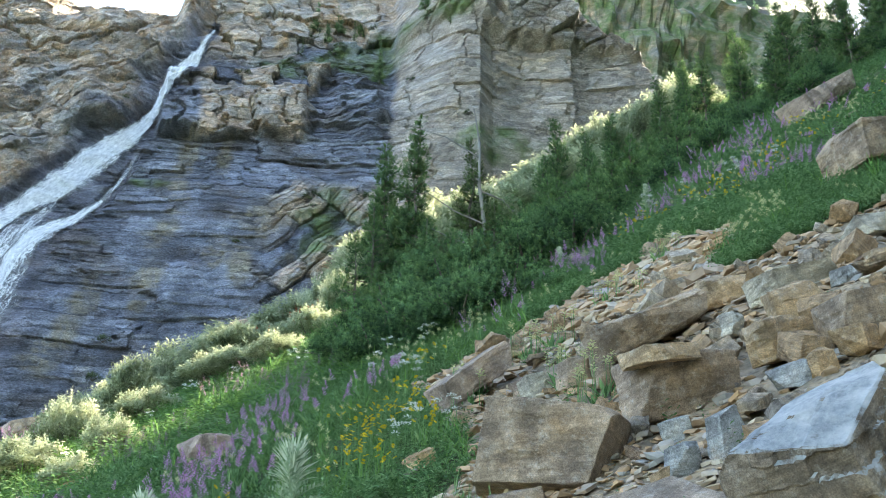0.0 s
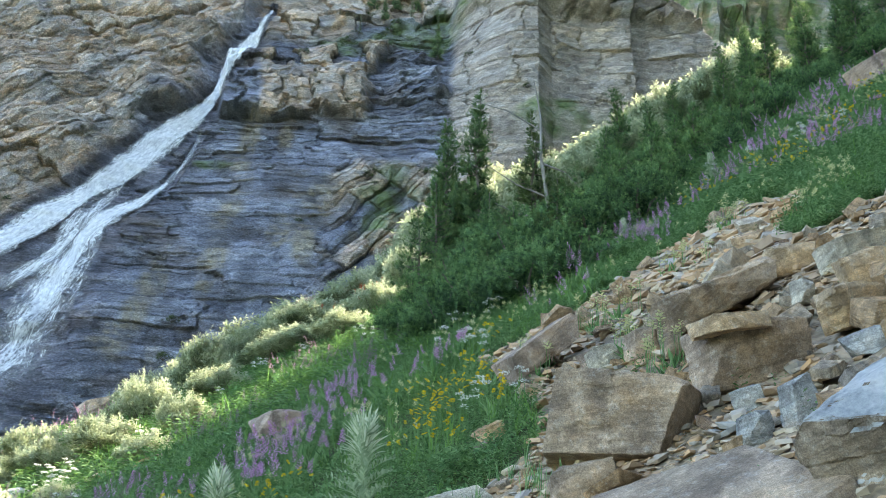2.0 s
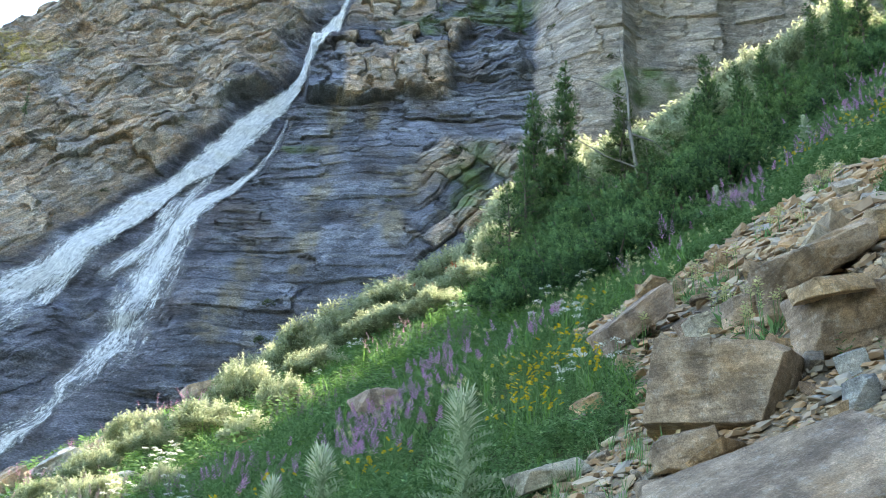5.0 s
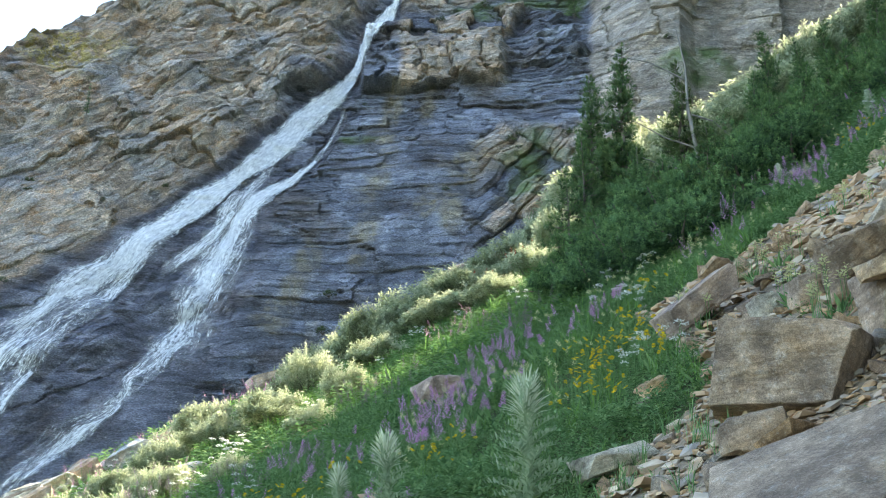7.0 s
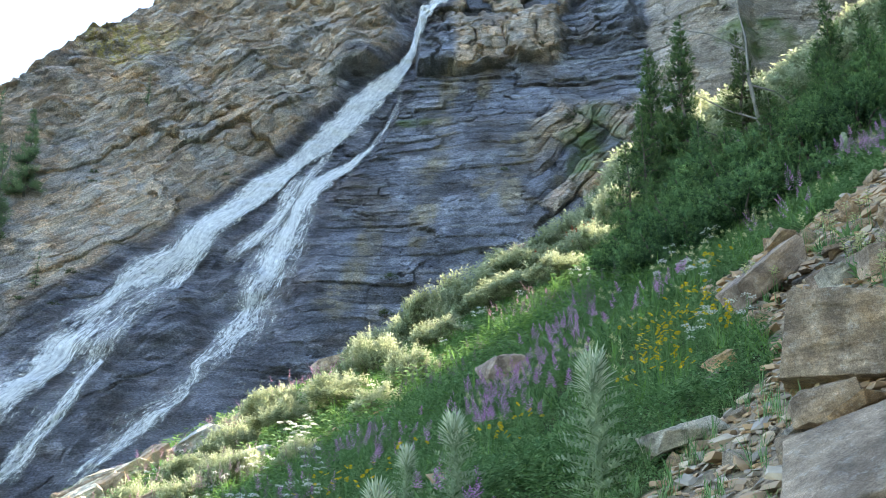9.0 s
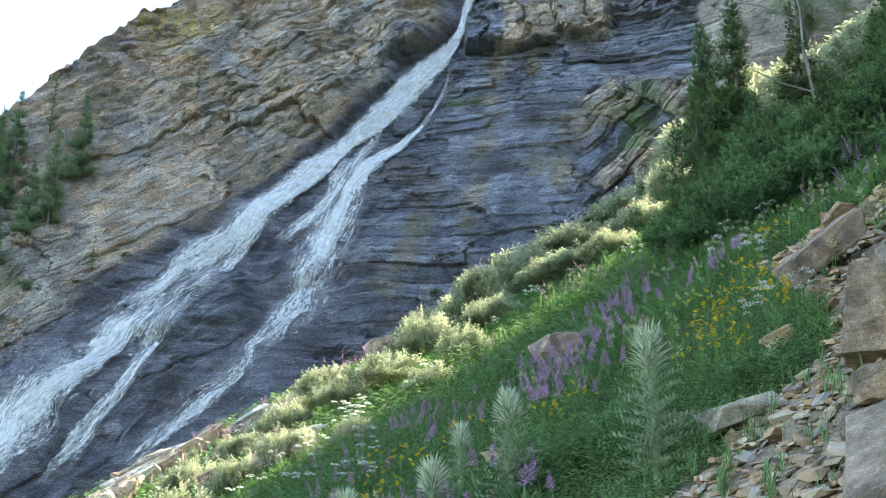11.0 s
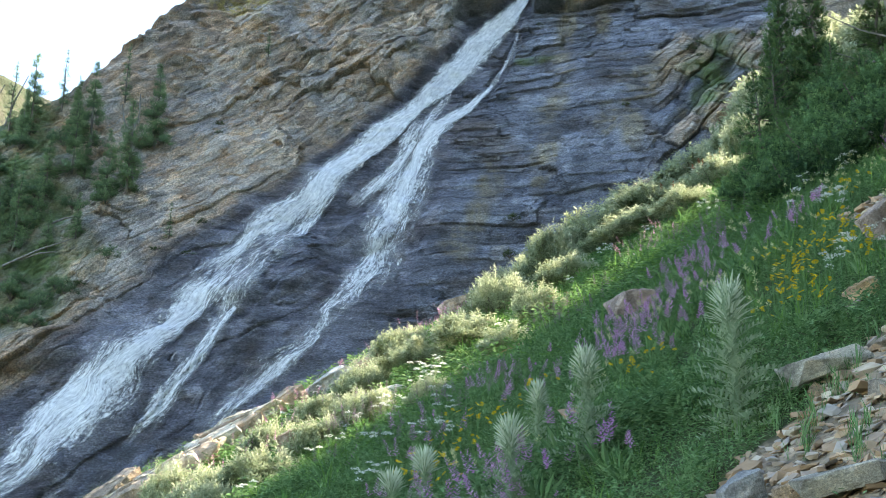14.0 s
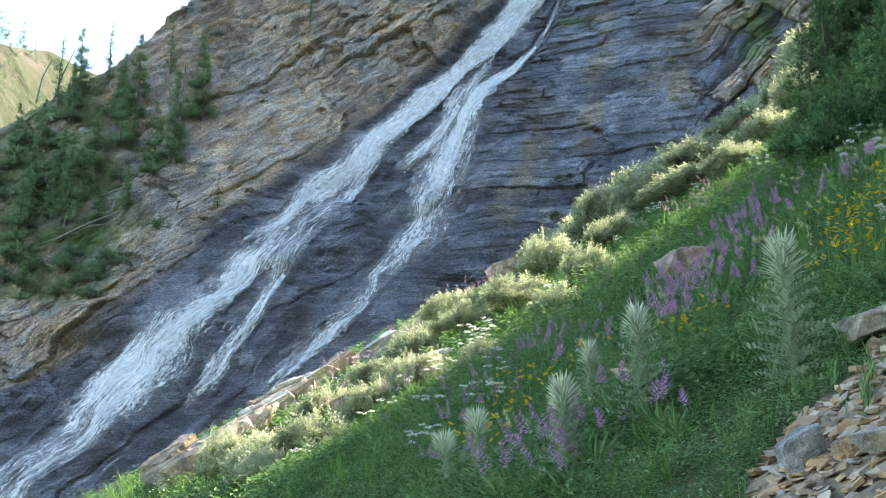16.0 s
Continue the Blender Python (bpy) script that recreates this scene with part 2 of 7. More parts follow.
def rock_material(name, tones, scale=1.0, stain=(0.42, 0.25, 0.12), stain_at=0.62, lichen=0.2, crust=None):
    """Argillite: mottled faces with broken scales, faint bedding, rust stains, pale scuffs, a little lichen; each stone takes its own tone."""
    m = Mat(name)
    r = m.random()
    base = m.ramp(r, [(i / max(1, len(tones) - 1), c) for i, c in enumerate(tones)])
    soft = m.noise(1.3 * scale, 6, rough=0.6)
    bed = m.noise(2.4 * scale, 7, m.coords((1, 1, 2.4), (0.3, 0.2, 0)), 0.7)
    mott = m.noise(5.0 * scale, 10, rough=0.75)
    col = m.mix(m.ramp(soft, [(0.36, 0.0), (0.62, 1.0)]), m.mix(1.0, base, (0.82, 0.8, 0.8), "MULTIPLY"), m.mix(1.0, base, (1.2, 1.16, 1.08), "MULTIPLY"))
    col = m.mix(m.math("MULTIPLY", m.ramp(bed, [(0.4, 1.0), (0.56, 0.0)]), 0.45), col, m.mix(1.0, base, (0.66, 0.64, 0.64), "MULTIPLY"))
    scales = m.voronoi(3.2 * scale, m.warp(m.coords((1, 1, 1.7), (0.3, 0.2, 0.1)), 0.35, 3.0), out="Color")
    col = m.mix(0.22, col, m.mix(1.0, col, m.ramp(scales, [(0.2, 0.45), (0.8, 1.6)]), "MULTIPLY"))
    run = m.noise(3.0 * scale, 7, m.coords((1.6, 1.6, 0.35), (0.1, 0.15, 0)), 0.65)
    col = m.mix(0.5, col, m.mix(1.0, col, m.ramp(run, [(0.38, 0.45), (0.62, 1.5)]), "MULTIPLY"))
    rust = m.noise(1.7 * scale, 9, m.coords((1, 1, 1.4), (0.2, 0, 0)), 0.7)
    col = m.mix(m.math("MULTIPLY", m.ramp(rust, [(stain_at - 0.06, 0.0), (stain_at + 0.08, 1.0)]), 0.55), col, stain)
    col = m.mix(m.math("MULTIPLY", m.ramp(mott, [(0.38, 1.0), (0.5, 0.0)]), 0.7), col, m.mix(1.0, base, (0.5, 0.48, 0.48), "MULTIPLY"))
    scuff = m.noise(19 * scale, 10, rough=0.8)
    col = m.mix(m.math("MULTIPLY", m.ramp(scuff, [(0.52, 0.0), (0.64, 1.0)]), 0.36), col, (0.56, 0.54, 0.5))
    grain = m.noise(55 * scale, 6, rough=0.8)
    col = m.mix(0.38, col, m.mix(1.0, col, m.ramp(grain, [(0.36, 0.4), (0.5, 1.0), (0.64, 1.7)]), "MULTIPLY"))
    line = m.noise(1.6 * scale, 8, m.coords((1.2, 1.2, 16), (0.25, 0.12, 0)), 0.72)
    col = m.mix(0.42, col, m.mix(1.0, col, m.ramp(line, [(0.36, 0.4), (0.5, 1.0), (0.64, 1.6)]), "MULTIPLY"))
    sand = m.noise(170 * scale, 3, rough=0.7)
    col = m.mix(0.5, col, m.mix(1.0, col, m.ramp(sand, [(0.34, 0.45), (0.66, 1.6)]), "MULTIPLY"))
    spots = m.voronoi(38 * scale)
    col = m.mix(m.math("MULTIPLY", m.ramp(spots, [(0.1, 1.0), (0.2, 0.0)]), lichen), col, (0.1, 0.1, 0.098))
    if crust:
        dot = m.node("VectorMath")
        dot.operation = "DOT_PRODUCT"
        m.t.links.new(m.node("NewGeometry").outputs["Normal"], dot.inputs[0])
        dot.inputs[1].default_value = crust
        over = m.math("ADD", dot.outputs["Value"], m.math("ADD", m.math("MULTIPLY_ADD", mott, 1.5, -0.75), m.math("MULTIPLY_ADD", run, 1.6, -0.8)))
        col = m.mix(m.ramp(over, [(0.36, 0.0), (0.6, 0.85)]), col, m.ramp(mott, [(0.38, (0.26, 0.29, 0.32)), (0.48, (0.45, 0.48, 0.5)), (0.6, (0.66, 0.67, 0.67))]))
    h = m.math("ADD", m.math("MULTIPLY", bed, 0.5), m.math("ADD", m.math("MULTIPLY", scuff, 0.45), m.math("MULTIPLY", mott, 0.8)))
    h = m.math("ADD", h, m.math("ADD", m.math("MULTIPLY", scales, 0.25), m.math("ADD", m.math("MULTIPLY", line, 0.5), m.math("MULTIPLY", sand, 0.08))))
    return m.finish(col, 0.85, m.bump(h, 1.0, 0.045), 0.2)


def cliff_material():
    """Bedded rock: tan and grey where dry, slate where wet with the sky's blue sheen put into its colour, each block
    with its own tone, with moss on ledges.
    """
    m = Mat("cliff rock")
    wet, warm, green, pale, lichen, tone = m.attr("wet"), m.attr("warm"), m.attr("green"), m.attr("pale"), m.attr("lichen"), m.attr("tone")
    lean = m.ramp(warm, [(0.47, 0.0), (0.53, 1.0)])
    turn = lambda scale, a, b: m.mix(lean, m.coords(scale, (0, a, 0)), m.coords(scale, (0, b, 0)))
    grit = m.noise(3.0, 10, rough=0.72)
    fine = m.noise(11.0, 5, turn((1.0, 1.0, 1.7), 0.07, 0.72), 0.7)
    lam = m.noise(1.0, 8, m.warp(turn((1.3, 0.7, 6.5), 0.07, 0.72), 0.3, 0.8), 0.76)
    thin = m.noise(1.0, 6, m.warp(turn((4.2, 2.0, 16.0), 0.07, 0.72), 0.35, 1.2), 0.78)
    zone = m.noise(0.22, 5, m.coords((1, 0.4, 1)), 0.62)
    f = m.math("ADD", m.math("MULTIPLY", tone, 0.62), m.math("MULTIPLY_ADD", zone, 0.8, -0.2))
    dry = m.ramp(f, [(0.2, (0.28, 0.225, 0.19)), (0.36, (0.45, 0.34, 0.255)), (0.46, (0.4, 0.36, 0.33)), (0.56, (0.52, 0.37, 0.255)), (0.66, (0.48, 0.42, 0.365)), (0.8, (0.58, 0.43, 0.3))])
    rust = m.noise(0.6, 7, m.coords((1, 0.5, 1.5)), 0.65)
    dry = m.mix(m.math("MULTIPLY", m.ramp(rust, [(0.56, 0.0), (0.63, 1.0)]), 0.55), dry, (0.43, 0.25, 0.12))
    bluish = m.noise(0.33, 6, m.coords((1.2, 0.5, 0.9)), 0.6)
    dry = m.mix(m.math("MULTIPLY", m.ramp(bluish, [(0.53, 0.0), (0.6, 1.0)]), 0.6), dry, (0.27, 0.28, 0.3))
    face = m.ramp(m.math("MULTIPLY_ADD", tone, 0.7, m.math("MULTIPLY", zone, 0.35)), [(0.2, (0.24, 0.205, 0.18)), (0.42, (0.37, 0.315, 0.265)), (0.55, (0.33, 0.305, 0.285)), (0.75, (0.48, 0.395, 0.31))])
    dry = m.mix(m.math("MULTIPLY", pale, 0.85), dry, face)
    dry = m.mix(0.25, dry, m.mix(1.0, dry, m.ramp(lam, [(0.38, 0.45), (0.5, 1.0), (0.62, 1.45)]), "MULTIPLY"))
    dry = m.mix(0.14, dry, m.mix(1.0, dry, m.ramp(thin, [(0.38, 0.4), (0.62, 1.5)]), "MULTIPLY"))
    dry = m.mix(m.math("MULTIPLY", m.ramp(grit, [(0.56, 0.0), (0.66, 1.0)]), 0.5), dry, (0.6, 0.57, 0.51))
    dry = m.mix(m.math("MULTIPLY", lichen, m.ramp(grit, [(0.46, 0.0), (0.56, 0.75)])), dry, (0.46, 0.36, 0.08))
    g = m.math("ADD", m.math("MULTIPLY", tone, 0.25), m.math("ADD", m.math("MULTIPLY", lam, 0.3), m.math("MULTIPLY", thin, 0.45)))
    # wet slate; its blue and pale bands are painted sky reflection
    damp = m.ramp(g, [(0.36, (0.064, 0.069, 0.088)), (0.45, (0.158, 0.172, 0.226)), (0.54, (0.242, 0.262, 0.328)), (0.66, (0.4, 0.425, 0.49))])
    brown = m.noise(0.3, 6, m.coords((1, 0.4, 1.3)), 0.65)
    damp = m.mix(m.math("MAXIMUM", m.math("MULTIPLY", warm, 0.55), m.math("MULTIPLY", m.ramp(brown, [(0.5, 0.0), (0.62, 1.0)]), 0.75)), damp, m.ramp(g, [(0.38, (0.04, 0.033, 0.032)), (0.5, (0.115, 0.095, 0.09)), (0.64, (0.22, 0.19, 0.175))]))
    damp = m.mix(m.math("MULTIPLY", m.ramp(grit, [(0.55, 0.0), (0.66, 1.0)]), 0.22), damp, (0.34, 0.36, 0.42))
    film = m.noise(1.0, 7, m.coords((2.2, 0.3, 0.8), (0, 0.15, 0)), 0.7)
    damp = m.mix(m.math("MULTIPLY", m.attr("streak"), m.ramp(film, [(0.36, 0.4), (0.56, 0.95)])), damp, m.ramp(g, [(0.36, (0.14, 0.122, 0.095)), (0.52, (0.29, 0.25, 0.185)), (0.66, (0.42, 0.37, 0.285))]))
    damp = m.mix(m.math("MULTIPLY", m.attr("soaked"), 0.5), damp, m.mix(1.0, damp, (0.58, 0.5, 0.47), "MULTIPLY"))
    col = m.mix(wet, dry, damp)
    col = m.mix(0.7, col, m.mix(1.0, col, m.ramp(fine, [(0.38, 0.32), (0.5, 1.0), (0.62, 1.85)]), "MULTIPLY"))
    chips = m.voronoi(1.0, m.warp(turn((1.6, 0.8, 3.6), 0.07, 0.72), 0.5, 1.5), out="Color")
    col = m.mix(0.5, col, m.mix(1.0, col, m.ramp(chips, [(0.15, 0.45), (0.5, 1.0), (0.85, 1.6)]), "MULTIPLY"))
    moss = m.ramp(grit, [(0.35, (0.075, 0.12, 0.042)), (0.65, (0.19, 0.265, 0.1))])
    col = m.mix(m.math("MULTIPLY", green, m.ramp(m.noise(0.8, 6), [(0.35, 0.25), (0.6, 1.0)])), col, moss)
    # thin dark lines: bedding joints, and painted shade lines like those under ledges
    seams_and_shade = m.ramp(lam, [(0.395, 0.0), (0.41, 1.0), (0.425, 0.0), (0.47, 0.0), (0.48, 0.8), (0.49, 0.0), (0.54, 0.0), (0.55, 0.9), (0.56, 0.0)])
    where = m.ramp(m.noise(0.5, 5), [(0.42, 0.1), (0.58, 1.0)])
    lines = m.math("MULTIPLY", m.math("MULTIPLY", seams_and_shade, m.math("MULTIPLY_ADD", wet, 0.35, 0.4)), where)
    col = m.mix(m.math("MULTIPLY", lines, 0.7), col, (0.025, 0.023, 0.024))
    rough = m.math("ADD", m.math("MULTIPLY", wet, -0.4), m.math("MULTIPLY_ADD", grit, 0.25, 0.72))
    h = m.math("ADD", m.math("MULTIPLY", lam, 0.7), m.math("ADD", m.math("MULTIPLY", grit, 0.7), m.math("ADD", m.math("MULTIPLY", thin, 0.25), m.math("MULTIPLY", fine, 0.2))))
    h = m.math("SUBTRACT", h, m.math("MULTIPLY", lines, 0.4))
    return m.finish(col, rough, m.bump(h, 1.0, 0.22), 0.45)


def ground_material():
    m = Mat("soil and rubble")
    stony, far = m.attr("stony"), m.noise(0.35, 4)
    soil = m.ramp(m.noise(9, 7), [(0.3, (0.045, 0.035, 0.022)), (0.7, (0.13, 0.1, 0.065))])
    turf = m.ramp(m.noise(3.5, 7), [(0.3, (0.018, 0.035, 0.01)), (0.7, (0.06, 0.095, 0.028))])
    grit = m.ramp(m.voronoi(28), [(0.05, (0.12, 0.09, 0.065)), (0.5, (0.35, 0.265, 0.18))])
    col = m.mix(stony, m.mix(m.ramp(far, [(0.4, 0.0), (0.65, 0.35)]), turf, soil), m.mix(m.ramp(m.noise(5, 5), [(0.4, 0.0), (0.6, 1.0)]), grit, m.mix(0.5, soil, (0.22, 0.18, 0.13))))
    h = m.math("ADD", m.noise(14, 7), m.math("MULTIPLY", m.voronoi(28), 0.6))
    return m.finish(col, 0.95, m.bump(h, 0.8, 0.03), 0.15)


def water_material():
    m = Mat("falling water")
    uv = m.node("UVMap")
    uv.uv_map = "flow"
    uv = uv.outputs[0]

    def stretched(sx, sy):
        mp = m.node("Mapping")
        m.t.links.new(uv, mp.inputs["Vector"])
        mp.inputs["Scale"].default_value = (sx, sy, 1)
        return mp.outputs[0]
    streaks = m.noise(1.0, 8, stretched(8.0, 1.1), 0.75, distortion=0.3)
    lace = m.noise(1.0, 8, stretched(13.0, 5.5), 0.85, distortion=0.5)
    dens = m.attr("dens")
    v = m.math("ADD", m.math("MULTIPLY", streaks, 0.38), m.math("MULTIPLY", lace, 0.62))
    a = m.math("MULTIPLY", m.math("ADD", v, m.math("MULTIPLY_ADD", dens, 0.46, -0.77)), 8.0, clamp=True)
    foam = m.noise(1.0, 9, stretched(10.0, 4.0), 0.85, distortion=0.4)
    col = m.ramp(m.math("ADD", m.math("MULTIPLY", foam, 0.6), m.math("MULTIPLY", streaks, 0.4)), [(0.34, (0.25, 0.27, 0.31)), (0.46, (0.46, 0.48, 0.51)), (0.58, (0.76, 0.77, 0.78))])
    m.finish(col, 0.6, m.bump(foam, 0.6, 0.09), 0.15)
    clear, mx = m.node("BsdfTransparent"), m.node("MixShader")
    m.t.links.new(a, mx.inputs[0]), m.t.links.new(clear.outputs[0], mx.inputs[1]), m.t.links.new(m.bsdf.outputs[0], mx.inputs[2])
    m.t.links.new(mx.outputs[0], m.out.inputs["Surface"])
    return m.m


def bark_material(name, a, b):
    m = Mat(name)
    n = m.noise(14, 6, m.coords((1, 1, 0.2)), 0.6)
    return m.finish(m.ramp(n, [(0.3, a), (0.7, b)]), 0.9, m.bump(n, 0.7, 0.02), 0.15)


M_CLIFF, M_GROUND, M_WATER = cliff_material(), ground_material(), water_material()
M_ROCK = rock_material("mixed argillite", [(0.38, 0.26, 0.165), (0.5, 0.34, 0.2), (0.36, 0.32, 0.28), (0.53, 0.44, 0.33), (0.33, 0.325, 0.31), (0.53, 0.36, 0.21), (0.43, 0.34, 0.255), (0.57, 0.5, 0.4), (0.4, 0.255, 0.165)], stain_at=0.58)
M_ROCK_BROWN = rock_material("brown argillite", [(0.34, 0.26, 0.195), (0.37, 0.295, 0.23)], stain_at=0.6)
M_ROCK_TAN = rock_material("tan sandstone", [(0.5, 0.355, 0.215), (0.52, 0.4, 0.27)], stain_at=0.52)
M_ROCK_PALE = rock_material("pale argillite", [(0.48, 0.45, 0.38), (0.5, 0.46, 0.39)], stain_at=0.64)
M_ROCK_BLUE = rock_material("blue grey argillite", [(0.4, 0.41, 0.415), (0.3, 0.315, 0.325)], stain_at=0.62)
M_ROCK_PINK = rock_material("reddish argillite", [(0.37, 0.28, 0.225), (0.34, 0.265, 0.22)], stain_at=0.62)
M_ROCK_CRUST = rock_material("white crusted argillite", [(0.25, 0.2, 0.155), (0.29, 0.24, 0.19)], crust=(-0.45, -0.3, 0.84))
M_BARK = bark_material("conifer bark", (0.07, 0.055, 0.045), (0.2, 0.175, 0.155))
M_DEAD = bark_material("weathered dead wood", (0.12, 0.11, 0.1), (0.27, 0.255, 0.235))
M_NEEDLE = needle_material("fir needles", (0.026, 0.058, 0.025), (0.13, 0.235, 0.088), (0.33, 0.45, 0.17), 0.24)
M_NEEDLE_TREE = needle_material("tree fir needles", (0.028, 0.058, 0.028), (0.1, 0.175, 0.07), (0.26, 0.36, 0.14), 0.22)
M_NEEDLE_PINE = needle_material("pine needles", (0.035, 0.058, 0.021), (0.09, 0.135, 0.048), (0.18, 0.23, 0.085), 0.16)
# paler copy of the fir needles, distance haze put into the colour
M_NEEDLE_FAR = needle_material("haze-paled distant fir needles", (0.08, 0.125, 0.068), (0.185, 0.275, 0.14), (0.33, 0.42, 0.22), 0.25)
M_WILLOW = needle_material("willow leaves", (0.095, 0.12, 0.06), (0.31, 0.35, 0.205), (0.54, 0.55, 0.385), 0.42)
M_GRASS = leaf_material("meadow grass", (0.065, 0.14, 0.03), (0.125, 0.25, 0.06), (0.2, 0.34, 0.1), 0.38)
M_FORB = leaf_material("meadow herb leaves", (0.045, 0.1, 0.035), (0.12, 0.225, 0.085), (0.25, 0.37, 0.17), 0.33)
M_SAGE = leaf_material("downy thistle leaves", (0.16, 0.23, 0.13), (0.28, 0.36, 0.22), (0.42, 0.49, 0.33), 0.35)
M_DOWN = leaf_material("woolly thistle head", (0.36, 0.43, 0.27), (0.55, 0.6, 0.44), (0.68, 0.7, 0.57), 0.35)
M_PURPLE = leaf_material("purple petals", (0.46, 0.13, 0.44), (0.62, 0.28, 0.58), (0.76, 0.5, 0.72), 0.35)
M_PINK = leaf_material("pink petals", (0.45, 0.17, 0.34), (0.58, 0.28, 0.46), (0.68, 0.42, 0.58), 0.3)
M_YELLOW = leaf_material("yellow petals", (0.5, 0.32, 0.01), (0.68, 0.47, 0.02), (0.78, 0.58, 0.06), 0.25)
M_CREAM = leaf_material("cream bracts", (0.42, 0.43, 0.18), (0.58, 0.57, 0.3), (0.68, 0.66, 0.42), 0.25)
M_WHITE = leaf_material("white petals", (0.6, 0.6, 0.56), (0.72, 0.72, 0.68), (0.8, 0.8, 0.77), 0.25)
M_RED = leaf_material("red bracts", (0.4, 0.05, 0.03), (0.5, 0.08, 0.05), (0.6, 0.14, 0.1), 0.25)
M_DUSK = leaf_material("faded lupine petals", (0.16, 0.12, 0.15), (0.24, 0.17, 0.22), (0.3, 0.22, 0.26), 0.3)
M_LEDGE = needle_material("ledge bush leaves", (0.05, 0.075, 0.03), (0.13, 0.165, 0.075), (0.24, 0.28, 0.14), 0.3)


def far_material():
    m = Mat("distant stony slope")
    g = m.noise(0.09, 8, rough=0.7)
    col = m.ramp(g, [(0.38, (0.035, 0.048, 0.026)), (0.5, (0.065, 0.072, 0.042)), (0.6, (0.1, 0.09, 0.072)), (0.72, (0.14, 0.128, 0.105))])
    return m.finish(col, 0.95, m.bump(m.noise(0.4, 8, rough=0.7), 0.8, 1.2), 0.1)


M_FAR = far_material()

# ---------------------------------------------------------------- the lie of the land
BRINK = (24.5, 0.6)
SCREE = [(0.15, 3.2), (0.15, 4.4), (0.32, 4.7), (0.62, 4.95), (0.95, 5.35), (1.22, 5.4), (1.55, 5.8), (1.72, 6.3), (1.68, 7.6), (1.9, 8.5), (2.3, 8.75),
         (2.9, 8.6), (3.7, 8.85), (4.6, 9.6), (4.55, 8.2), (3.8, 7.2), (3.8, 6.65), (4.25, 6.65), (4.75, 6.25), (6.5, 6.6), (8.0, 6.0), (8.0, 0.5), (1.2, 0.5)]


def beyond(x, y):
    """How far past the brink of the gully a point lies."""
    wob = 0.6 * fbm(np.asarray(x) * 0.25, np.asarray(y) * 0.25, 3, 40)
    return (y - BRINK[0] - BRINK[1] * x) / 1.166 + wob


def stony(x, y):
    jx, jy = x + 0.22 * fbm(np.asarray(x) * 1.7, np.asarray(y) * 1.7, 3, 11), y + 0.22 * fbm(np.asarray(x) * 1.7, np.asarray(y) * 1.7, 3, 12)
    return inside(jx, jy, SCREE).astype(float)


def ground_z(x, y):
    x, y = np.asarray(x, float), np.asarray(y, float)
    z = 0.41 * y + 0.535 * x + 0.085 * np.sqrt(x * x + 0.5) - 0.06
    d = beyond(x, y)
    far = np.hypot(x, y)
    # steep rise added out of view on the right, to shade the near meadow
    side = x - 0.78 * y - 0.3
    z = z + 2.5 * np.where(side > 0, side * side / (np.abs(side) + 1.5), 0) * sstep(210, 150, far) * (y > -5)
    z = z + 0.05 * sstep(1.5, 5, far) * fbm(x * 0.9, y * 0.9, 4, 3) + 0.25 * sstep(8, 30, far) * fbm(x * 0.12, y * 0.12, 3, 5)
    z = z - 1.15 * np.maximum(d, 0) - 0.25 * np.log1p(np.exp(np.clip(d * 2.0, -30, 30))) * 0.5
    z = np.where(z > 120, 120 + 60 * np.tanh((z - 120) / 200), z)
    return np.where(z < -25, -25 + 20 * np.tanh((z + 25) / 60), z)


def steps(*runs):
    out = [runs[0][0]]
    for start, end, gap in runs:
        out += list(np.linspace(start, end, max(2, int(round(abs(end - start) / gap)) + 1))[1:])
    return np.array(out)


gx = steps((-1500, -400, 275), (-400, -60, 34), (-60, -14, 2.0), (-14, -2, 0.16), (-2, 5.5, 0.05), (5.5, 22, 0.2), (22, 60, 1.0), (60, 400, 34), (400, 1500, 275))
gy = steps((-1500, -300, 300), (-300, -20, 28), (-20, 2.5, 1.2), (2.5, 10, 0.055), (10, 36, 0.18), (36, 80, 1.2), (80, 400, 32), (400, 1500, 275))
GX, GY = np.meshgrid(gx, gy)
GS = stony(GX, GY)
GZ = ground_z(GX, GY) + GS * 0.035 * (cells(GX * 9, GY * 9, 8)[0] - 0.5)
ground = new("ground", raw_mesh("ground", np.stack([GX, GY, GZ], 2).reshape(-1, 3), grid_faces(*GX.shape), M_GROUND, True, {"stony": GS}))
tagged(ground, "steep mountainside of turf, soil and stony rubble", "ground", kind="structure")

# ---------------------------------------------------------------- the cliff
WET_LEFT = [(-10, -32), (5, -29), (8.5, -26.5), (10.1, -23.6), (11.1, -22.4), (13.0, -21.1), (14.4, -20.8), (15.4, -19.5), (18.2, -18.4), (20.0, -17.1), (22.7, -14.5), (23.9, -13.7), (26.8, -11.9), (28.7, -10.4), (31.5, -8.8), (34.5, -7.6), (36.2, -7.0), (37.2, -5.4), (39.2, -4.6), (42.4, -4.6), (44.6, -3.4), (46, -3.0), (50, -1.6), (70, 3)]
SKYLINE = [(-60, 10), (-40, 15), (-31, 21), (-28, 25.2), (-25.6, 27.5), (-24.8, 28.7), (-23.9, 30.9), (-22.9, 33.2), (-22.1, 34.6), (-21.7, 36.3), (-20.8, 38.0), (-19.7, 40.0), (-18.4, 41.6), (-16.4, 43.0), (-13.6, 45.4), (-11.3, 47.3), (-8.5, 49.8), (-5.6, 51.6), (-2.8, 53.2), (-1, 55.5), (4, 58), (12, 60), (24, 62), (30, 67), (34, 71), (40, 73), (60, 70)]
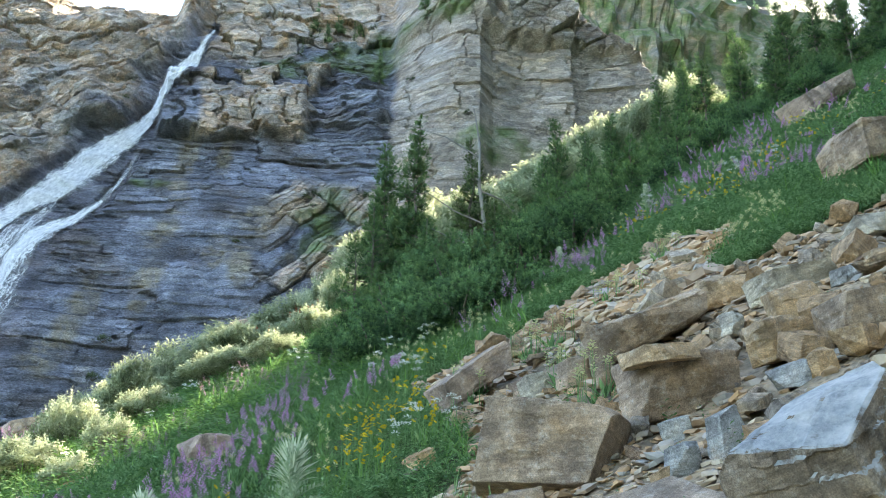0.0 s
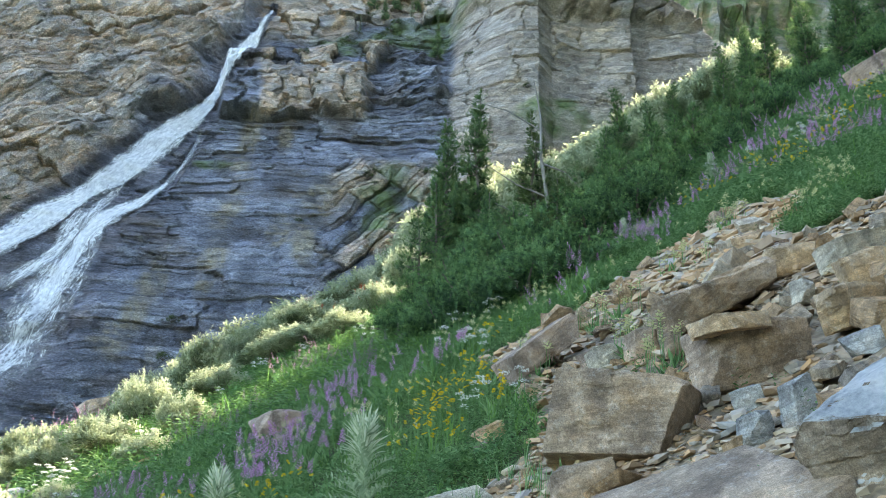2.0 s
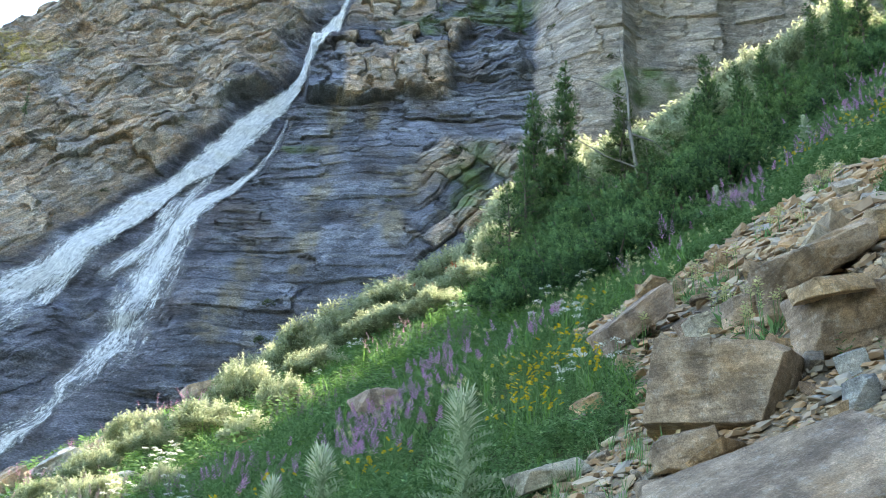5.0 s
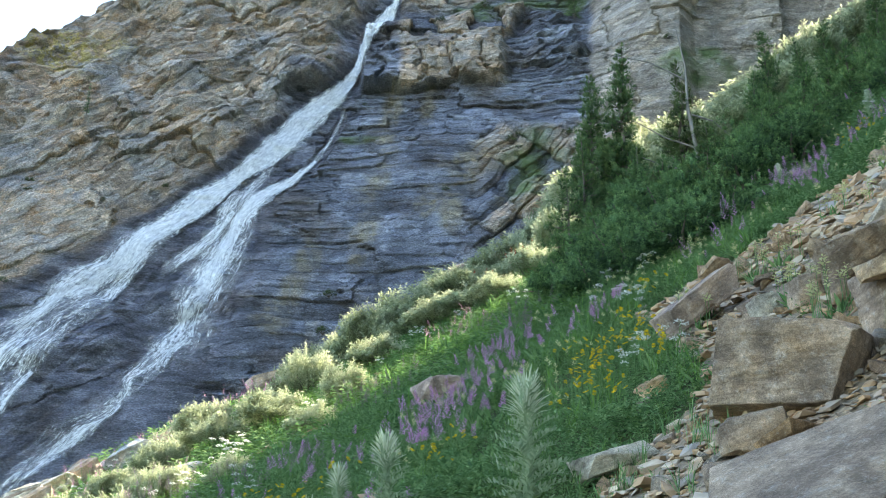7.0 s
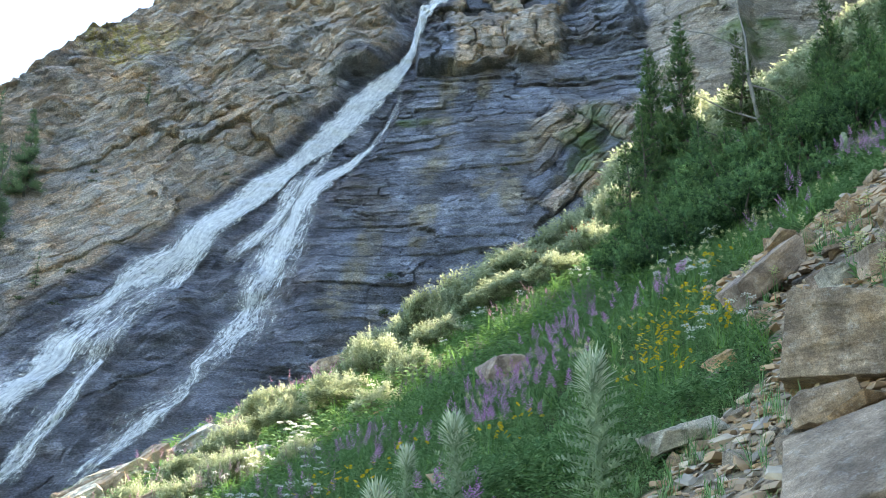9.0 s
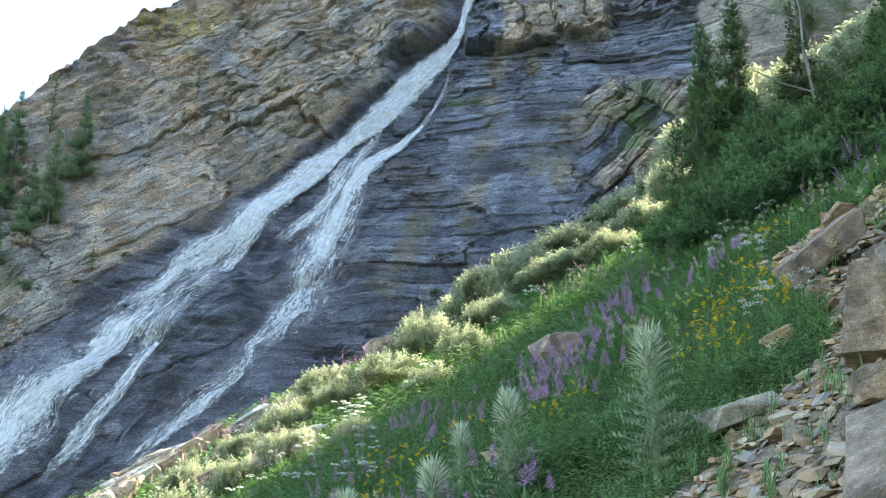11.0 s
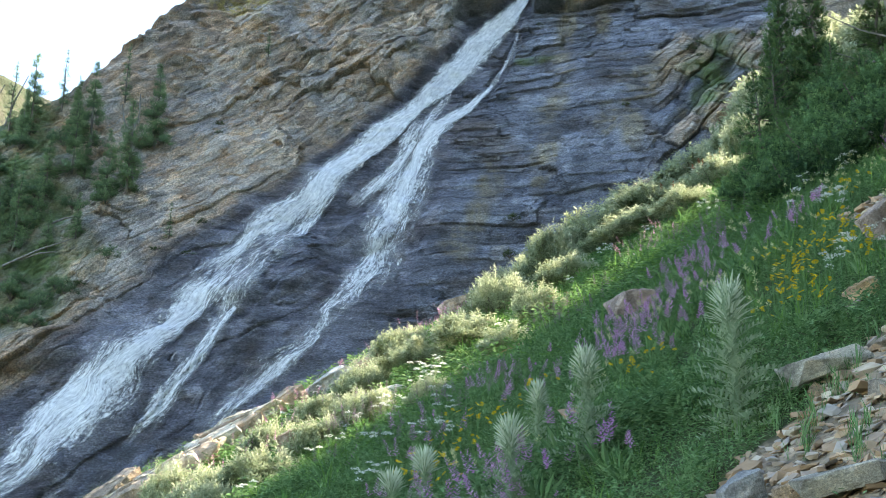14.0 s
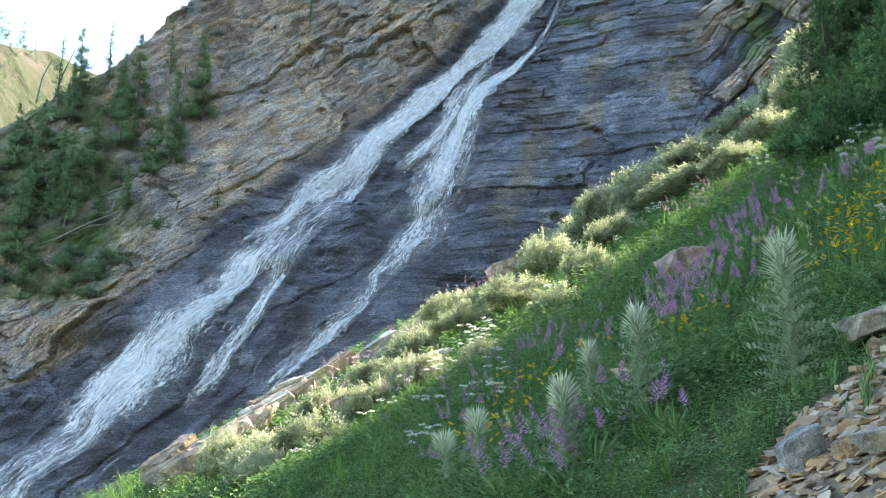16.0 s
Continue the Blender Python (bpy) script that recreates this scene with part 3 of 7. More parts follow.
MAIN = [(-0.5, 50.2, 0.4), (-0.8, 48.6, 0.5), (-1.3, 46.8, 0.6), (-1.8, 44.9, 1.3), (-2.4, 43.5, 2.2), (-3.0, 42.1, 1.5), (-3.2, 40.4, 0.6), (-3.7, 38.6, 0.7), (-4.4, 37.0, 1.3), (-5.4, 35.2, 1.9), (-6.5, 33.1, 2.0), (-8.1, 30.3, 2.0), (-9.4, 28.1, 2.0), (-11.0, 25.6, 2.1), (-12.7, 23.3, 2.4), (-13.6, 21.2, 2.8),
        (-14.9, 19.1, 2.9), (-15.9, 17.6, 3.2), (-16.7, 16.1, 3.6), (-17.6, 14.3, 4.2), (-18.6, 12.3, 4.7), (-19.6, 10.3, 4.8), (-20.5, 8.8, 4.5), (-21.3, 7.3, 4.3), (-22.7, 5.7, 4.3), (-24, 3, 4.4), (-26, 0, 4.4)]
SIDE = [(-4.1, 36.0, 0.3), (-4.3, 34.1, 0.4), (-4.8, 32.2, 0.4), (-5.5, 30.4, 0.5), (-6.4, 28.9, 0.9), (-7.5, 27.6, 1.5), (-8.5, 25.8, 2.0), (-9.1, 23.6, 2.5), (-9.5, 21.0, 2.8), (-10.1, 18.8, 3.0), (-10.8, 17.1, 3.2), (-11.5, 15.1, 3.4), (-12.4, 13.4, 3.1), (-13.3, 12.1, 2.4), (-14.2, 11.0, 1.5), (-15.6, 9.0, 1.2), (-17, 7, 1.2)]
LINK = [(-7.3, 31.0, 0.7), (-7.9, 28.9, 1.2), (-8.8, 26.6, 1.5), (-9.7, 24.3, 1.8), (-11.0, 22.0, 1.6), (-12.0, 20.4, 1.0), (-13.2, 19.1, 0.8)]
STRAND = [(-12.7, 19.8, 0.5), (-13.7, 18.5, 0.8), (-14.6, 17.2, 1.0), (-15.2, 15.6, 1.2), (-15.9, 13.8, 1.4), (-16.5, 12.2, 1.5), (-17.2, 10.3, 1.4), (-18.0, 9.0, 1.3), (-19.5, 6.5, 1.0)]


def near_line(x, z, line):
    """The distance from a broken line in units of its half width."""
    best = np.full(np.shape(x), 99.0)
    for (x0, z0, w0), (x1, z1, w1) in zip(line, line[1:]):
        dx, dz = x1 - x0, z1 - z0
        t = np.clip(((x - x0) * dx + (z - z0) * dz) / (dx * dx + dz * dz), 0, 1)
        best = np.minimum(best, np.hypot(x - x0 - t * dx, z - z0 - t * dz) / (0.5 * (w0 + t * (w1 - w0))))
    return best


def beds(u, v, height, length, k):
    """Bedded rock cut by joints: for each point its block's number in 0..1, how far the block's face leans out there, and the distance from the joint round it."""
    q = v / height + 0.4 * vnoise(v / height * 0.8, u / length * 0.35, k + 5)
    j = np.floor(q)
    f = q - j
    p = u / length * (0.6 + 0.9 * hash2(j, j * 0 + 3, k)) + 10 * hash2(j, j * 0 + 7, k) + 0.35 * vnoise(u / length * 1.4, j + 0.5, k + 6)
    i = np.floor(p)
    g = p - i
    number = hash2(i, j, k + 1)
    lean = (hash2(i, j, k + 2) - 0.45) * (f - 0.5) + 0.7 * (hash2(i, j, k + 3) - 0.5) * (g - 0.5)
    edge = np.minimum(np.minimum(f, 1 - f) * height, np.minimum(g, 1 - g) * length * 0.6)
    return number, lean, edge


def bump_at(x, z, px, pz, rx, rz, rough=0.0, slant=0.0):
    """A soft round patch of the cliff, 1 at its middle."""
    return sstep(1.0, 0.45, np.hypot((x - px - slant * (z - pz)) / rx, (z - pz) / rz) + rough)


def cliff_parts(x, z):
    """The cliff's large shape (y) and the masks that its surface goes by."""
    n1, n2 = fbm(x * 0.16, z * 0.16, 4, 21), fbm(x * 0.45 + 5, z * 0.45, 4, 22)
    y = 46 + 0.5 * (z - 8) - 0.3 * np.log1p(np.exp(np.clip(-(x + 4), -30, 30)))
    left = sstep(-0.5, 0.9, np.interp(z, [p[0] for p in WET_LEFT], [p[1] for p in WET_LEFT]) - x + 0.8 * n2)
    butt = sstep(10.9, 11.5, x + 0.5 * n2 - 0.1 * (z - 42)) * sstep(30, 36, z)
    stand = sstep(10.4, 15.0, x + 0.5 * n2 - 0.1 * (z - 42)) * sstep(30, 36, z)
    y = y * (1 - stand) + stand * (60.5 + 0.14 * (z - 40) + 0.4 * n1)
    crop = sstep(-3.4, -3.0, x + 0.3 * n2) * sstep(6.4, 5.2, x - 0.25 * (z - 40) + 1.6 * n2) * sstep(37.2, 37.6, z - 0.13 * x + 0.9 * n2) * sstep(46.0, 44.0, z - 0.3 * x + 1.2 * n1)
    high = sstep(-3, 0, x) * sstep(45, 47, z - 0.3 * x + n2) * (1 - butt)
    y = y - 0.75 * crop - left * (0.12 + 1.3 * sstep(33.5, 37, z) * sstep(-10, -7, x)) + 1.1 * n1 * (1 - 0.7 * butt)
    # a sunny bench beside the lip of the falls
    bench = sstep(-11, -8.5, x) * sstep(-2.4, -3.4, x) * sstep(44.9, 45.8, z - 0.15 * (x + 6) + 0.9 * n2)
    y = y + bench * np.clip(z - 45.2, 0, 9) * 0.5
    # rock that swells up between the streams, and ribs at the foot of the dry slope
    y = y - 0.8 * bump_at(x, z, -14.0, 17.3, 2.6, 2.4, 0.4 * n2, 0.3) - 0.5 * bump_at(x, z, -10.9, 19.8, 1.6, 1.8, 0.3 * n2) - 0.7 * bump_at(x, z, -22.6, 12.6, 2.2, 1.3, 0.3 * n2, 0.8)
    rear = sstep(27.2, 32.0, x - 1.04 * (48.7 - z) + 1.0 * n2) * butt
    return y + 16 * rear, left, butt, crop, high, n1, n2, rear


STREAKS = [(-1.3, 35.4, 0.55, 2.4, 0.12), (-1.9, 32.6, 0.7, 1.7, 0.1), (0.7, 35.4, 0.45, 2.2, 0.1), (-2.3, 28.4, 0.8, 1.7, 0.2), (-1.5, 30.9, 0.5, 1.5, 0.2), (-2.4, 25.6, 0.6, 1.9, 0.15), (1.9, 26.3, 0.6, 1.9, 0.05), (0.7, 27.5, 0.45, 1.3, 0.1),
           (3.4, 30.2, 1.3, 2.4, 0.5), (-5.2, 23.5, 0.55, 2.2, 0.12), (-5.6, 20.8, 0.6, 1.8, 0.1), (-6.4, 19.0, 0.7, 1.2, 0.1), (-4.6, 19.2, 0.5, 1.0, 0.1), (-2.8, 23.2, 0.35, 1.5, 0.1), (6.4, 27.8, 0.9, 2.0, 0.4), (4.6, 27.6, 0.6, 1.6, 0.3)]


def cliff_surface(x, z):
    y, left, butt, crop, high, n1, n2, rear = cliff_parts(x, z)
    stream = np.minimum(np.minimum(near_line(x, z, MAIN), near_line(x, z, SIDE)), np.minimum(near_line(x, z, STRAND), near_line(x, z, LINK)))
    calm = 0.35 + 0.65 * sstep(0.8, 1.8, stream)
    slab = (1 - left) * (1 - butt) * (1 - crop) * (1 - high)
    broken = np.maximum(sstep(-0.15, 0.3, n1 + 0.6 * n2), bump_at(x, z, 8.6, 41.5, 3.6, 6.5))
    heap = bump_at(x, z, 8.8, 42.0, 2.6, 4.6, 0.5 * n2)
    knob = sstep(1.5, 3.5, x - 0.1 * (z - 22) + 1.2 * n1) * sstep(34.0, 32.5, z - 0.1 * x)
    # the slab: beds that lie nearly level, in steps of three sizes; steep rounded beds at its far end
    j1, j2 = fbm(x * 0.9, z * 1.1, 4, 27), fbm(x * 3.1, z * 3.7, 3, 28)
    level, across = z - 0.07 * x + 0.1 * n2 + 0.35 * n1 + 0.07 * j1 + 0.05 * j2, x + 0.35 * z + 1.2 * j1 + 0.5 * j2
    a1, s1 = facets(x / 2.3 + 0.3 * j1, (z - 0.5 * x) / 1.7 + 0.3 * j1, 31, 1.0)
    a2, s2 = facets(x / 0.7 + 0.3 * j2, (z - 0.7 * x) / 0.5 + 0.3 * j2, 35, 1.0)
    b1, l1, e1 = beds(across, level, 1.9, 8.0, 301)
    b2, l2, e2 = beds(across, level, 0.62, 3.2, 311)
    b3, l3, e3 = beds(across, level, 0.21, 1.5, 321)
    steep, down = 0.8 * z - 0.95 * x + 0.6 * n2, 0.95 * z + 0.8 * x
    k1, m1, d1 = beds(down, steep, 1.5, 4.0, 331)
    k2, m2, d2 = beds(down, steep, 0.42, 1.6, 341)
    flat = calm * (0.3 * b1 + 0.4 * l1 + (0.12 + 0.2 * broken) * (b2 + 1.2 * l2) + (0.075 + 0.09 * broken) * (b3 + l3) + (0.06 + 0.1 * broken) * (a2 - 0.6) - 0.09 * sstep(0.05, 0.01, e2) * (0.5 + broken) - 0.1 * sstep(0.06, 0.01, e1))
    knobs = 0.45 * k1 + 0.4 * m1 + 0.2 * (k2 + m2) - 0.1 * sstep(0.08, 0.0, d1) + 0.3 * sstep(0.0, 0.6, d1) - 0.08 * sstep(0.05, 0.01, d2)
    relief = slab * (flat * (1 - knob) + knob * knobs + heap * (0.9 * (a1 - 0.6) + 0.25 * a2 + 0.8 * k1 + 0.3 * m1))
    # the dry slope: long plates that climb to the right, smooth low down, stacked blocks towards the top
    along, climb = 0.72 * x + 0.69 * z + 1.0 * j1 + 0.4 * j2, 0.72 * z - 0.69 * x + 0.4 * n2 + 1.0 * n1 + 0.45 * j1 + 0.12 * j2
    p1, q1, g1 = beds(along, climb, 2.7, 6.5, 351)
    p2, q2, g2 = beds(along + 0.3 * climb, climb, 0.95, 2.6, 361)
    p3, q3, g3_ = beds(along - 0.2 * climb, climb, 0.3, 1.1, 371)
    blocky = 0.34 + 0.85 * sstep(23, 32, z + 0.4 * (x + 15) + 3.5 * n1) + 0.4 * sstep(-19.5, -21.5, x + n2)
    ribs = sstep(-9.5, -13.5, x - 0.5 * (z - 15) + 1.5 * n1) * sstep(24, 19, z + 1.5 * n2)
    blocky = blocky + 0.55 * ribs * (1 - left)
    rough = fbm(x * 1.1, z * 1.5, 5, 25)
    dry = (0.2 + 0.7 * blocky) * (0.7 * p1 + 0.9 * q1) + blocky * (0.75 * (a1 - 0.6) + 0.16 * (a2 - 0.6) - 0.08 * sstep(0.05, 0.0, s1)) + 0.05 * (a2 - 0.6) + blocky * (0.3 * (p2 + 1.3 * q2) - 0.1 * sstep(0.09, 0.01, g2) * (p2 > 0.35) - 0.16 * sstep(0.12, 0.01, g1)) + (0.04 + 0.07 * blocky) * (p3 + q3) - 0.04 * sstep(0.05, 0.01, g3_)
    relief = relief * (1 - 0.7 * ribs * (1 - left)) + np.maximum(left, 0.9 * ribs * calm) * dry
    # square blocks above the slab, and the broken ground over them
    c1, h1, w1 = beds(x + 0.2 * z + 0.9 * j1 + 0.25 * j2, z - 0.16 * x + 0.7 * j1 + 0.15 * j2, 2.7, 3.0, 381)
    c2, h2, w2 = beds(x + 0.1 * z + 0.5 * j1 + 0.2 * j2, z - 0.22 * x + 0.3 * j1 + 0.1 * j2, 0.9, 1.5, 391)
    relief = relief + crop * (1.2 * c1 + 1.0 * h1 - 0.4 * sstep(0.12, 0.0, w1) + 0.8 * (a1 - 0.6) + 0.12 * (a2 - 0.6) + 0.26 * (c2 + h2) - 0.1 * sstep(0.06, 0.01, w2) + 0.04 * (b3 + l3))
    relief = relief + high * (1.0 * c1 + 1.2 * h1 + 0.7 * (a1 - 0.6) + 0.1 * a2 + 0.3 * (c2 + h2) - 0.3 * sstep(0.1, 0.0, w1) + 0.05 * b3)
    # the buttress: upright faces that meet in corners, with thin beds; a leaning crown of thick slabs
    corner = np.interp(x - 0.06 * (z - 44), [10.5, 11.4, 16.3, 17.5, 19.6, 22.9, 23.2, 25.5, 30], [0.2, 0.4, 1.7, 0.3, 0.2, 0.45, -0.6, -0.7, 0.6])
    f1, u1, o1 = beds(x + 0.05 * z + 0.5 * j1 + 0.2 * j2, z + 0.02 * x + 0.08 * j1 + 0.05 * j2, 2.4, 2.8, 401)
    f2, u2, o2 = beds(x + 0.5 * j2, z + 0.02 * x + 0.05 * j1 + 0.05 * j2, 0.6, 1.7, 411)
    crown = sstep(47.3, 48.2, z - 0.05 * (x - 18) - 0.9 * sstep(19, 15, x) * 2 + 0.5 * n2)
    r1, t1, v1 = beds(0.8 * x + 0.6 * z, 0.8 * z - 0.6 * x, 1.6, 2.2, 421)
    wall = corner + 0.25 * f1 + 0.28 * u1 + 0.3 * (a1 - 0.6) + 0.14 * (a2 - 0.6) - 0.25 * sstep(0.12, 0.0, o1) * (f1 > 0.3) + 0.07 * (f2 + u2) - 0.04 * sstep(0.06, 0.01, o2) + 0.03 * b3
    relief = relief + rear * 2.4 * fbm(x * 0.5, z * 0.5, 5, 29) + butt * (1 - 0.85 * rear) * (wall + crown * (0.9 + 0.9 * r1 + 1.2 * t1 - 0.3 * sstep(0.1, 0.0, v1) + 0.15 * p3))
    relief = relief + 0.1 * rough * (1 - 0.6 * butt) * (1 - 0.6 * slab * (1 - broken)) * calm
    wet = (1 - left) * (1 - butt)
    wet = wet * (1 - crop * sstep(-1.2, -0.6, x + 0.4 * n2) * sstep(0.12, 0.3, c1))
    wet = wet * (1 - sstep(1.0, 0.0, x - 4.6 + 0.5 * n2) * high * sstep(-0.2, 0.4, x + 1.5))
    wet = wet * (1 - high * sstep(47.8, 48.8, z - 0.15 * x + 0.8 * n2)) * (1 - 0.8 * knob * sstep(0.15, 0.5, k1))
    wet = np.maximum(wet, sstep(1.7, 1.0, stream))
    wet = np.maximum(wet, 0.85 * bump_at(x, z, -5.8, 37.6, 2.6, 0.9, 0.6 * n2, 1.5))
    streak = np.zeros(np.shape(x))
    for px, pz, rx, rz, slant in STREAKS:
        streak = np.maximum(streak, bump_at(x, z, px, pz, rx * 1.5, rz * 1.25, 0.8 * n2 + 0.35 * (b2 - 0.5), slant))
    streak = streak * (0.35 + 0.65 * (0.6 * b2 + 0.4 * b3 > 0.4))
    veg = sstep(0, 2.2, (-21.2 - x) - 0.45 * (z - 17.5) * (z > 17.5) + 0.9 * n2) * sstep(34, 28, z) * sstep(12.5, 15.0, z + 0.8 * n2)
    for px, pz, rx, rz, slant in ((4.2, 46.2, 2.6, 1.3, 1.2), (9.6, 48.2, 3.4, 1.5, 1.0), (13.5, 50.0, 2.6, 1.0, 0), (6.6, 30.8, 1.3, 2.2, 0.5), (5.6, 28.6, 0.9, 1.6, 0.5), (17.5, 38.6, 3.0, 1.2, 0), (-3.2, 32.6, 0.9, 0.3, 0)):
        veg = np.maximum(veg, 0.95 * bump_at(x, z, px, pz, rx * 1.3, rz * 1.3, 0.7 * n2, slant * 0.5))
    veg = np.maximum(veg, sstep(0.45, 0.85, rear + 0.3 * n2))
    tone = slab * (1 - knob) * (0.25 * b1 + 0.4 * b2 + 0.35 * b3) + slab * knob * (0.5 * k1 + 0.5 * k2) + left * (0.4 * p1 + 0.35 * p2 + 0.25 * p3) + (crop + high * (1 - crop)) * (0.55 * c1 + 0.45 * c2) + butt * (0.35 * f1 + 0.4 * f2 + 0.25 * r1)
    return y - relief, np.clip(wet, 0, 1), left, veg, np.clip(butt * (1 - rear), 0, 1), stream, np.clip(tone, 0, 1), np.clip(streak, 0, 1)


CU, CV = np.meshgrid(steps((-62, -33, 0.8), (-33, -29, 0.16), (-29, 35, 0.08), (35, 42, 0.3), (42, 60, 0.9)), np.concatenate([np.linspace(0, 0.9, 10), np.linspace(1, 2, 560), np.linspace(2.1, 3, 12)]))
CTOP = np.interp(CU, [p[0] for p in SKYLINE], [p[1] for p in SKYLINE]) + 0.6 * fbm(CU * 0.5, CU * 0, 4, 61) + 0.35 * (cells(CU / 1.3, CU * 0, 62)[0] - 0.5)
# the rows lie closest where the rock stands free of the meadow and under the sky
CLOW = np.minimum(line_at(CU, [(-40, 0), (-31, 3), (-19, 4), (-16.7, 7), (-13.8, 9.5), (-9.4, 11.5), (-6.8, 14), (-1.7, 18.5), (1.2, 21.5), (4.9, 25.5), (8.7, 28.5), (13, 32.5), (23, 39), (30, 44), (60, 47)]), CTOP - 6)
CHIGH = np.minimum(CTOP - 0.5, 57)
CZ = np.where(CV < 1, -12 + CV * (CLOW + 12), np.where(CV <= 2, CLOW + (CV - 1) * (CHIGH - CLOW), CHIGH + (CV - 2) * (CTOP - CHIGH)))
CY, CWET, CLEFT, CVEG, CBUTT, CSTREAM, CTONE, CSTREAK = cliff_surface(CU, CZ)
CX = CU + 0.12 * fbm(CU * 0.6, CZ * 0.6, 3, 63)
back_rows = []
for n, (dy, dz) in enumerate(((1.5, 0.2), (6, 0.5), (18, -2), (45, -14), (80, -60))):
    back_rows.append((CX[-1], CY[-1] + dy, CZ[-1] + dz + 0.4 * fbm(CU[-1] * 0.4, CU[-1] * 0 + n, 3, 64)))
CLICHEN = sstep(1.0, 0.3, np.hypot((CU + 20.0) / 5.0, (CZ - 36.5) / 2.6) + 0.6 * fbm(CU * 0.5, CZ * 0.5, 3, 66))
CSOAKED = np.maximum(sstep(2.4, 1.1, CSTREAM), 0.9 * sstep(-9.5, -13.5, CU - 0.5 * (CZ - 15)) * sstep(24, 18, CZ))
CX, CY, CZ = (np.vstack([a] + [r[i][None] for r in back_rows]) for i, a in enumerate((CX, CY, CZ)))
pad = lambda a, v=None: np.vstack([a] + [a[-1:] if v is None else np.full((1, a.shape[1]), v)] * len(back_rows))
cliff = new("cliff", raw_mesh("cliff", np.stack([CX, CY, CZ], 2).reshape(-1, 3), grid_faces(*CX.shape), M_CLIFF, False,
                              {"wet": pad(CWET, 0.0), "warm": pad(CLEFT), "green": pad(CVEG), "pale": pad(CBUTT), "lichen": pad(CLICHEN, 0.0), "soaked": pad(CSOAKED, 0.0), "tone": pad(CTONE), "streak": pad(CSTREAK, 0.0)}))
tagged(cliff, "layered rock cliff, dark and wet round the falls, tan and dry elsewhere", "cliff", kind="structure")


def on_cliff(x, z):
    return float(cliff_surface(np.array([float(x)]), np.array([float(z)]))[0][0])


# ---------------------------------------------------------------- the falls
def course(line):
    """A stream's middle line, smoothed: the way along it, x, z, width and the direction across."""
    pts = np.array(line)
    cut = np.concatenate([[0], np.cumsum(np.hypot(*np.diff(pts[:, :2], axis=0).T))])
    s = np.linspace(0, cut[-1], int(cut[-1] / 0.1))
    px, pz, pw = (np.convolve(np.pad(np.interp(s, cut, pts[:, i]), 8, mode="edge"), np.ones(17) / 17, "valid") for i in range(3))
    tx, tz = np.gradient(px), np.gradient(pz)
    ln = np.hypot(tx, tz)
    return s, px, pz, pw, -tz / ln, tx / ln


def stream_mesh(name, line, widen, strength, lift):
    """A sheet of water that follows the rock along a line; it thins to lace lower down."""
    s, px, pz, pw, nx, nz = course(line)
    a = np.linspace(-1, 1, 41)
    across = pw[:, None] * 0.5 * widen * a[None, :]
    wob = 0.16 * fbm(s[:, None] * 0.5 + 0 * a[None], a[None] * 2 + 0 * s[:, None], 3, 71) * pw[:, None]
    X, Z = px[:, None] + nx[:, None] * (across + wob), pz[:, None] + nz[:, None] * (across + wob)
    Y = cliff_surface(X, Z)[0]
    for _ in range(4):
        Y = np.minimum(Y, 0.25 * (np.roll(Y, 1, 0) + np.roll(Y, -1, 0)) + 0.5 * Y)
    Y = Y - lift - 0.12 * np.abs(fbm(across * 1.6, s[:, None] * 0.5 + 0 * a[None], 4, 72)) - 0.08 * (1 - a[None] ** 2)
    fade = np.minimum(1, np.minimum(s / 0.8, (s[-1] - s) / 4.0)[:, None])
    power = np.interp(pz, [6, 16, 21, 26, 50], [0.82, 0.84, 0.92, 1.0, 1.0])[:, None] * strength * np.interp(pw, [0.35, 0.7, 1.3], [0.8, 0.9, 1.0])[:, None]
    dens = (power * (1 - 0.9 * np.abs(a[None]) ** 1.8) + 0.42 * fbm(across * 1.1, s[:, None] * 0.2 + 0 * a[None], 4, 73)) * fade + 0.0 * across
    uv = np.stack([across, np.broadcast_to(s[:, None], across.shape)], 2)
    return raw_mesh(name, np.stack([X, Y, Z], 2).reshape(-1, 3), grid_faces(*X.shape), M_WATER, True, {"dens": dens}, uv.reshape(-1, 2))


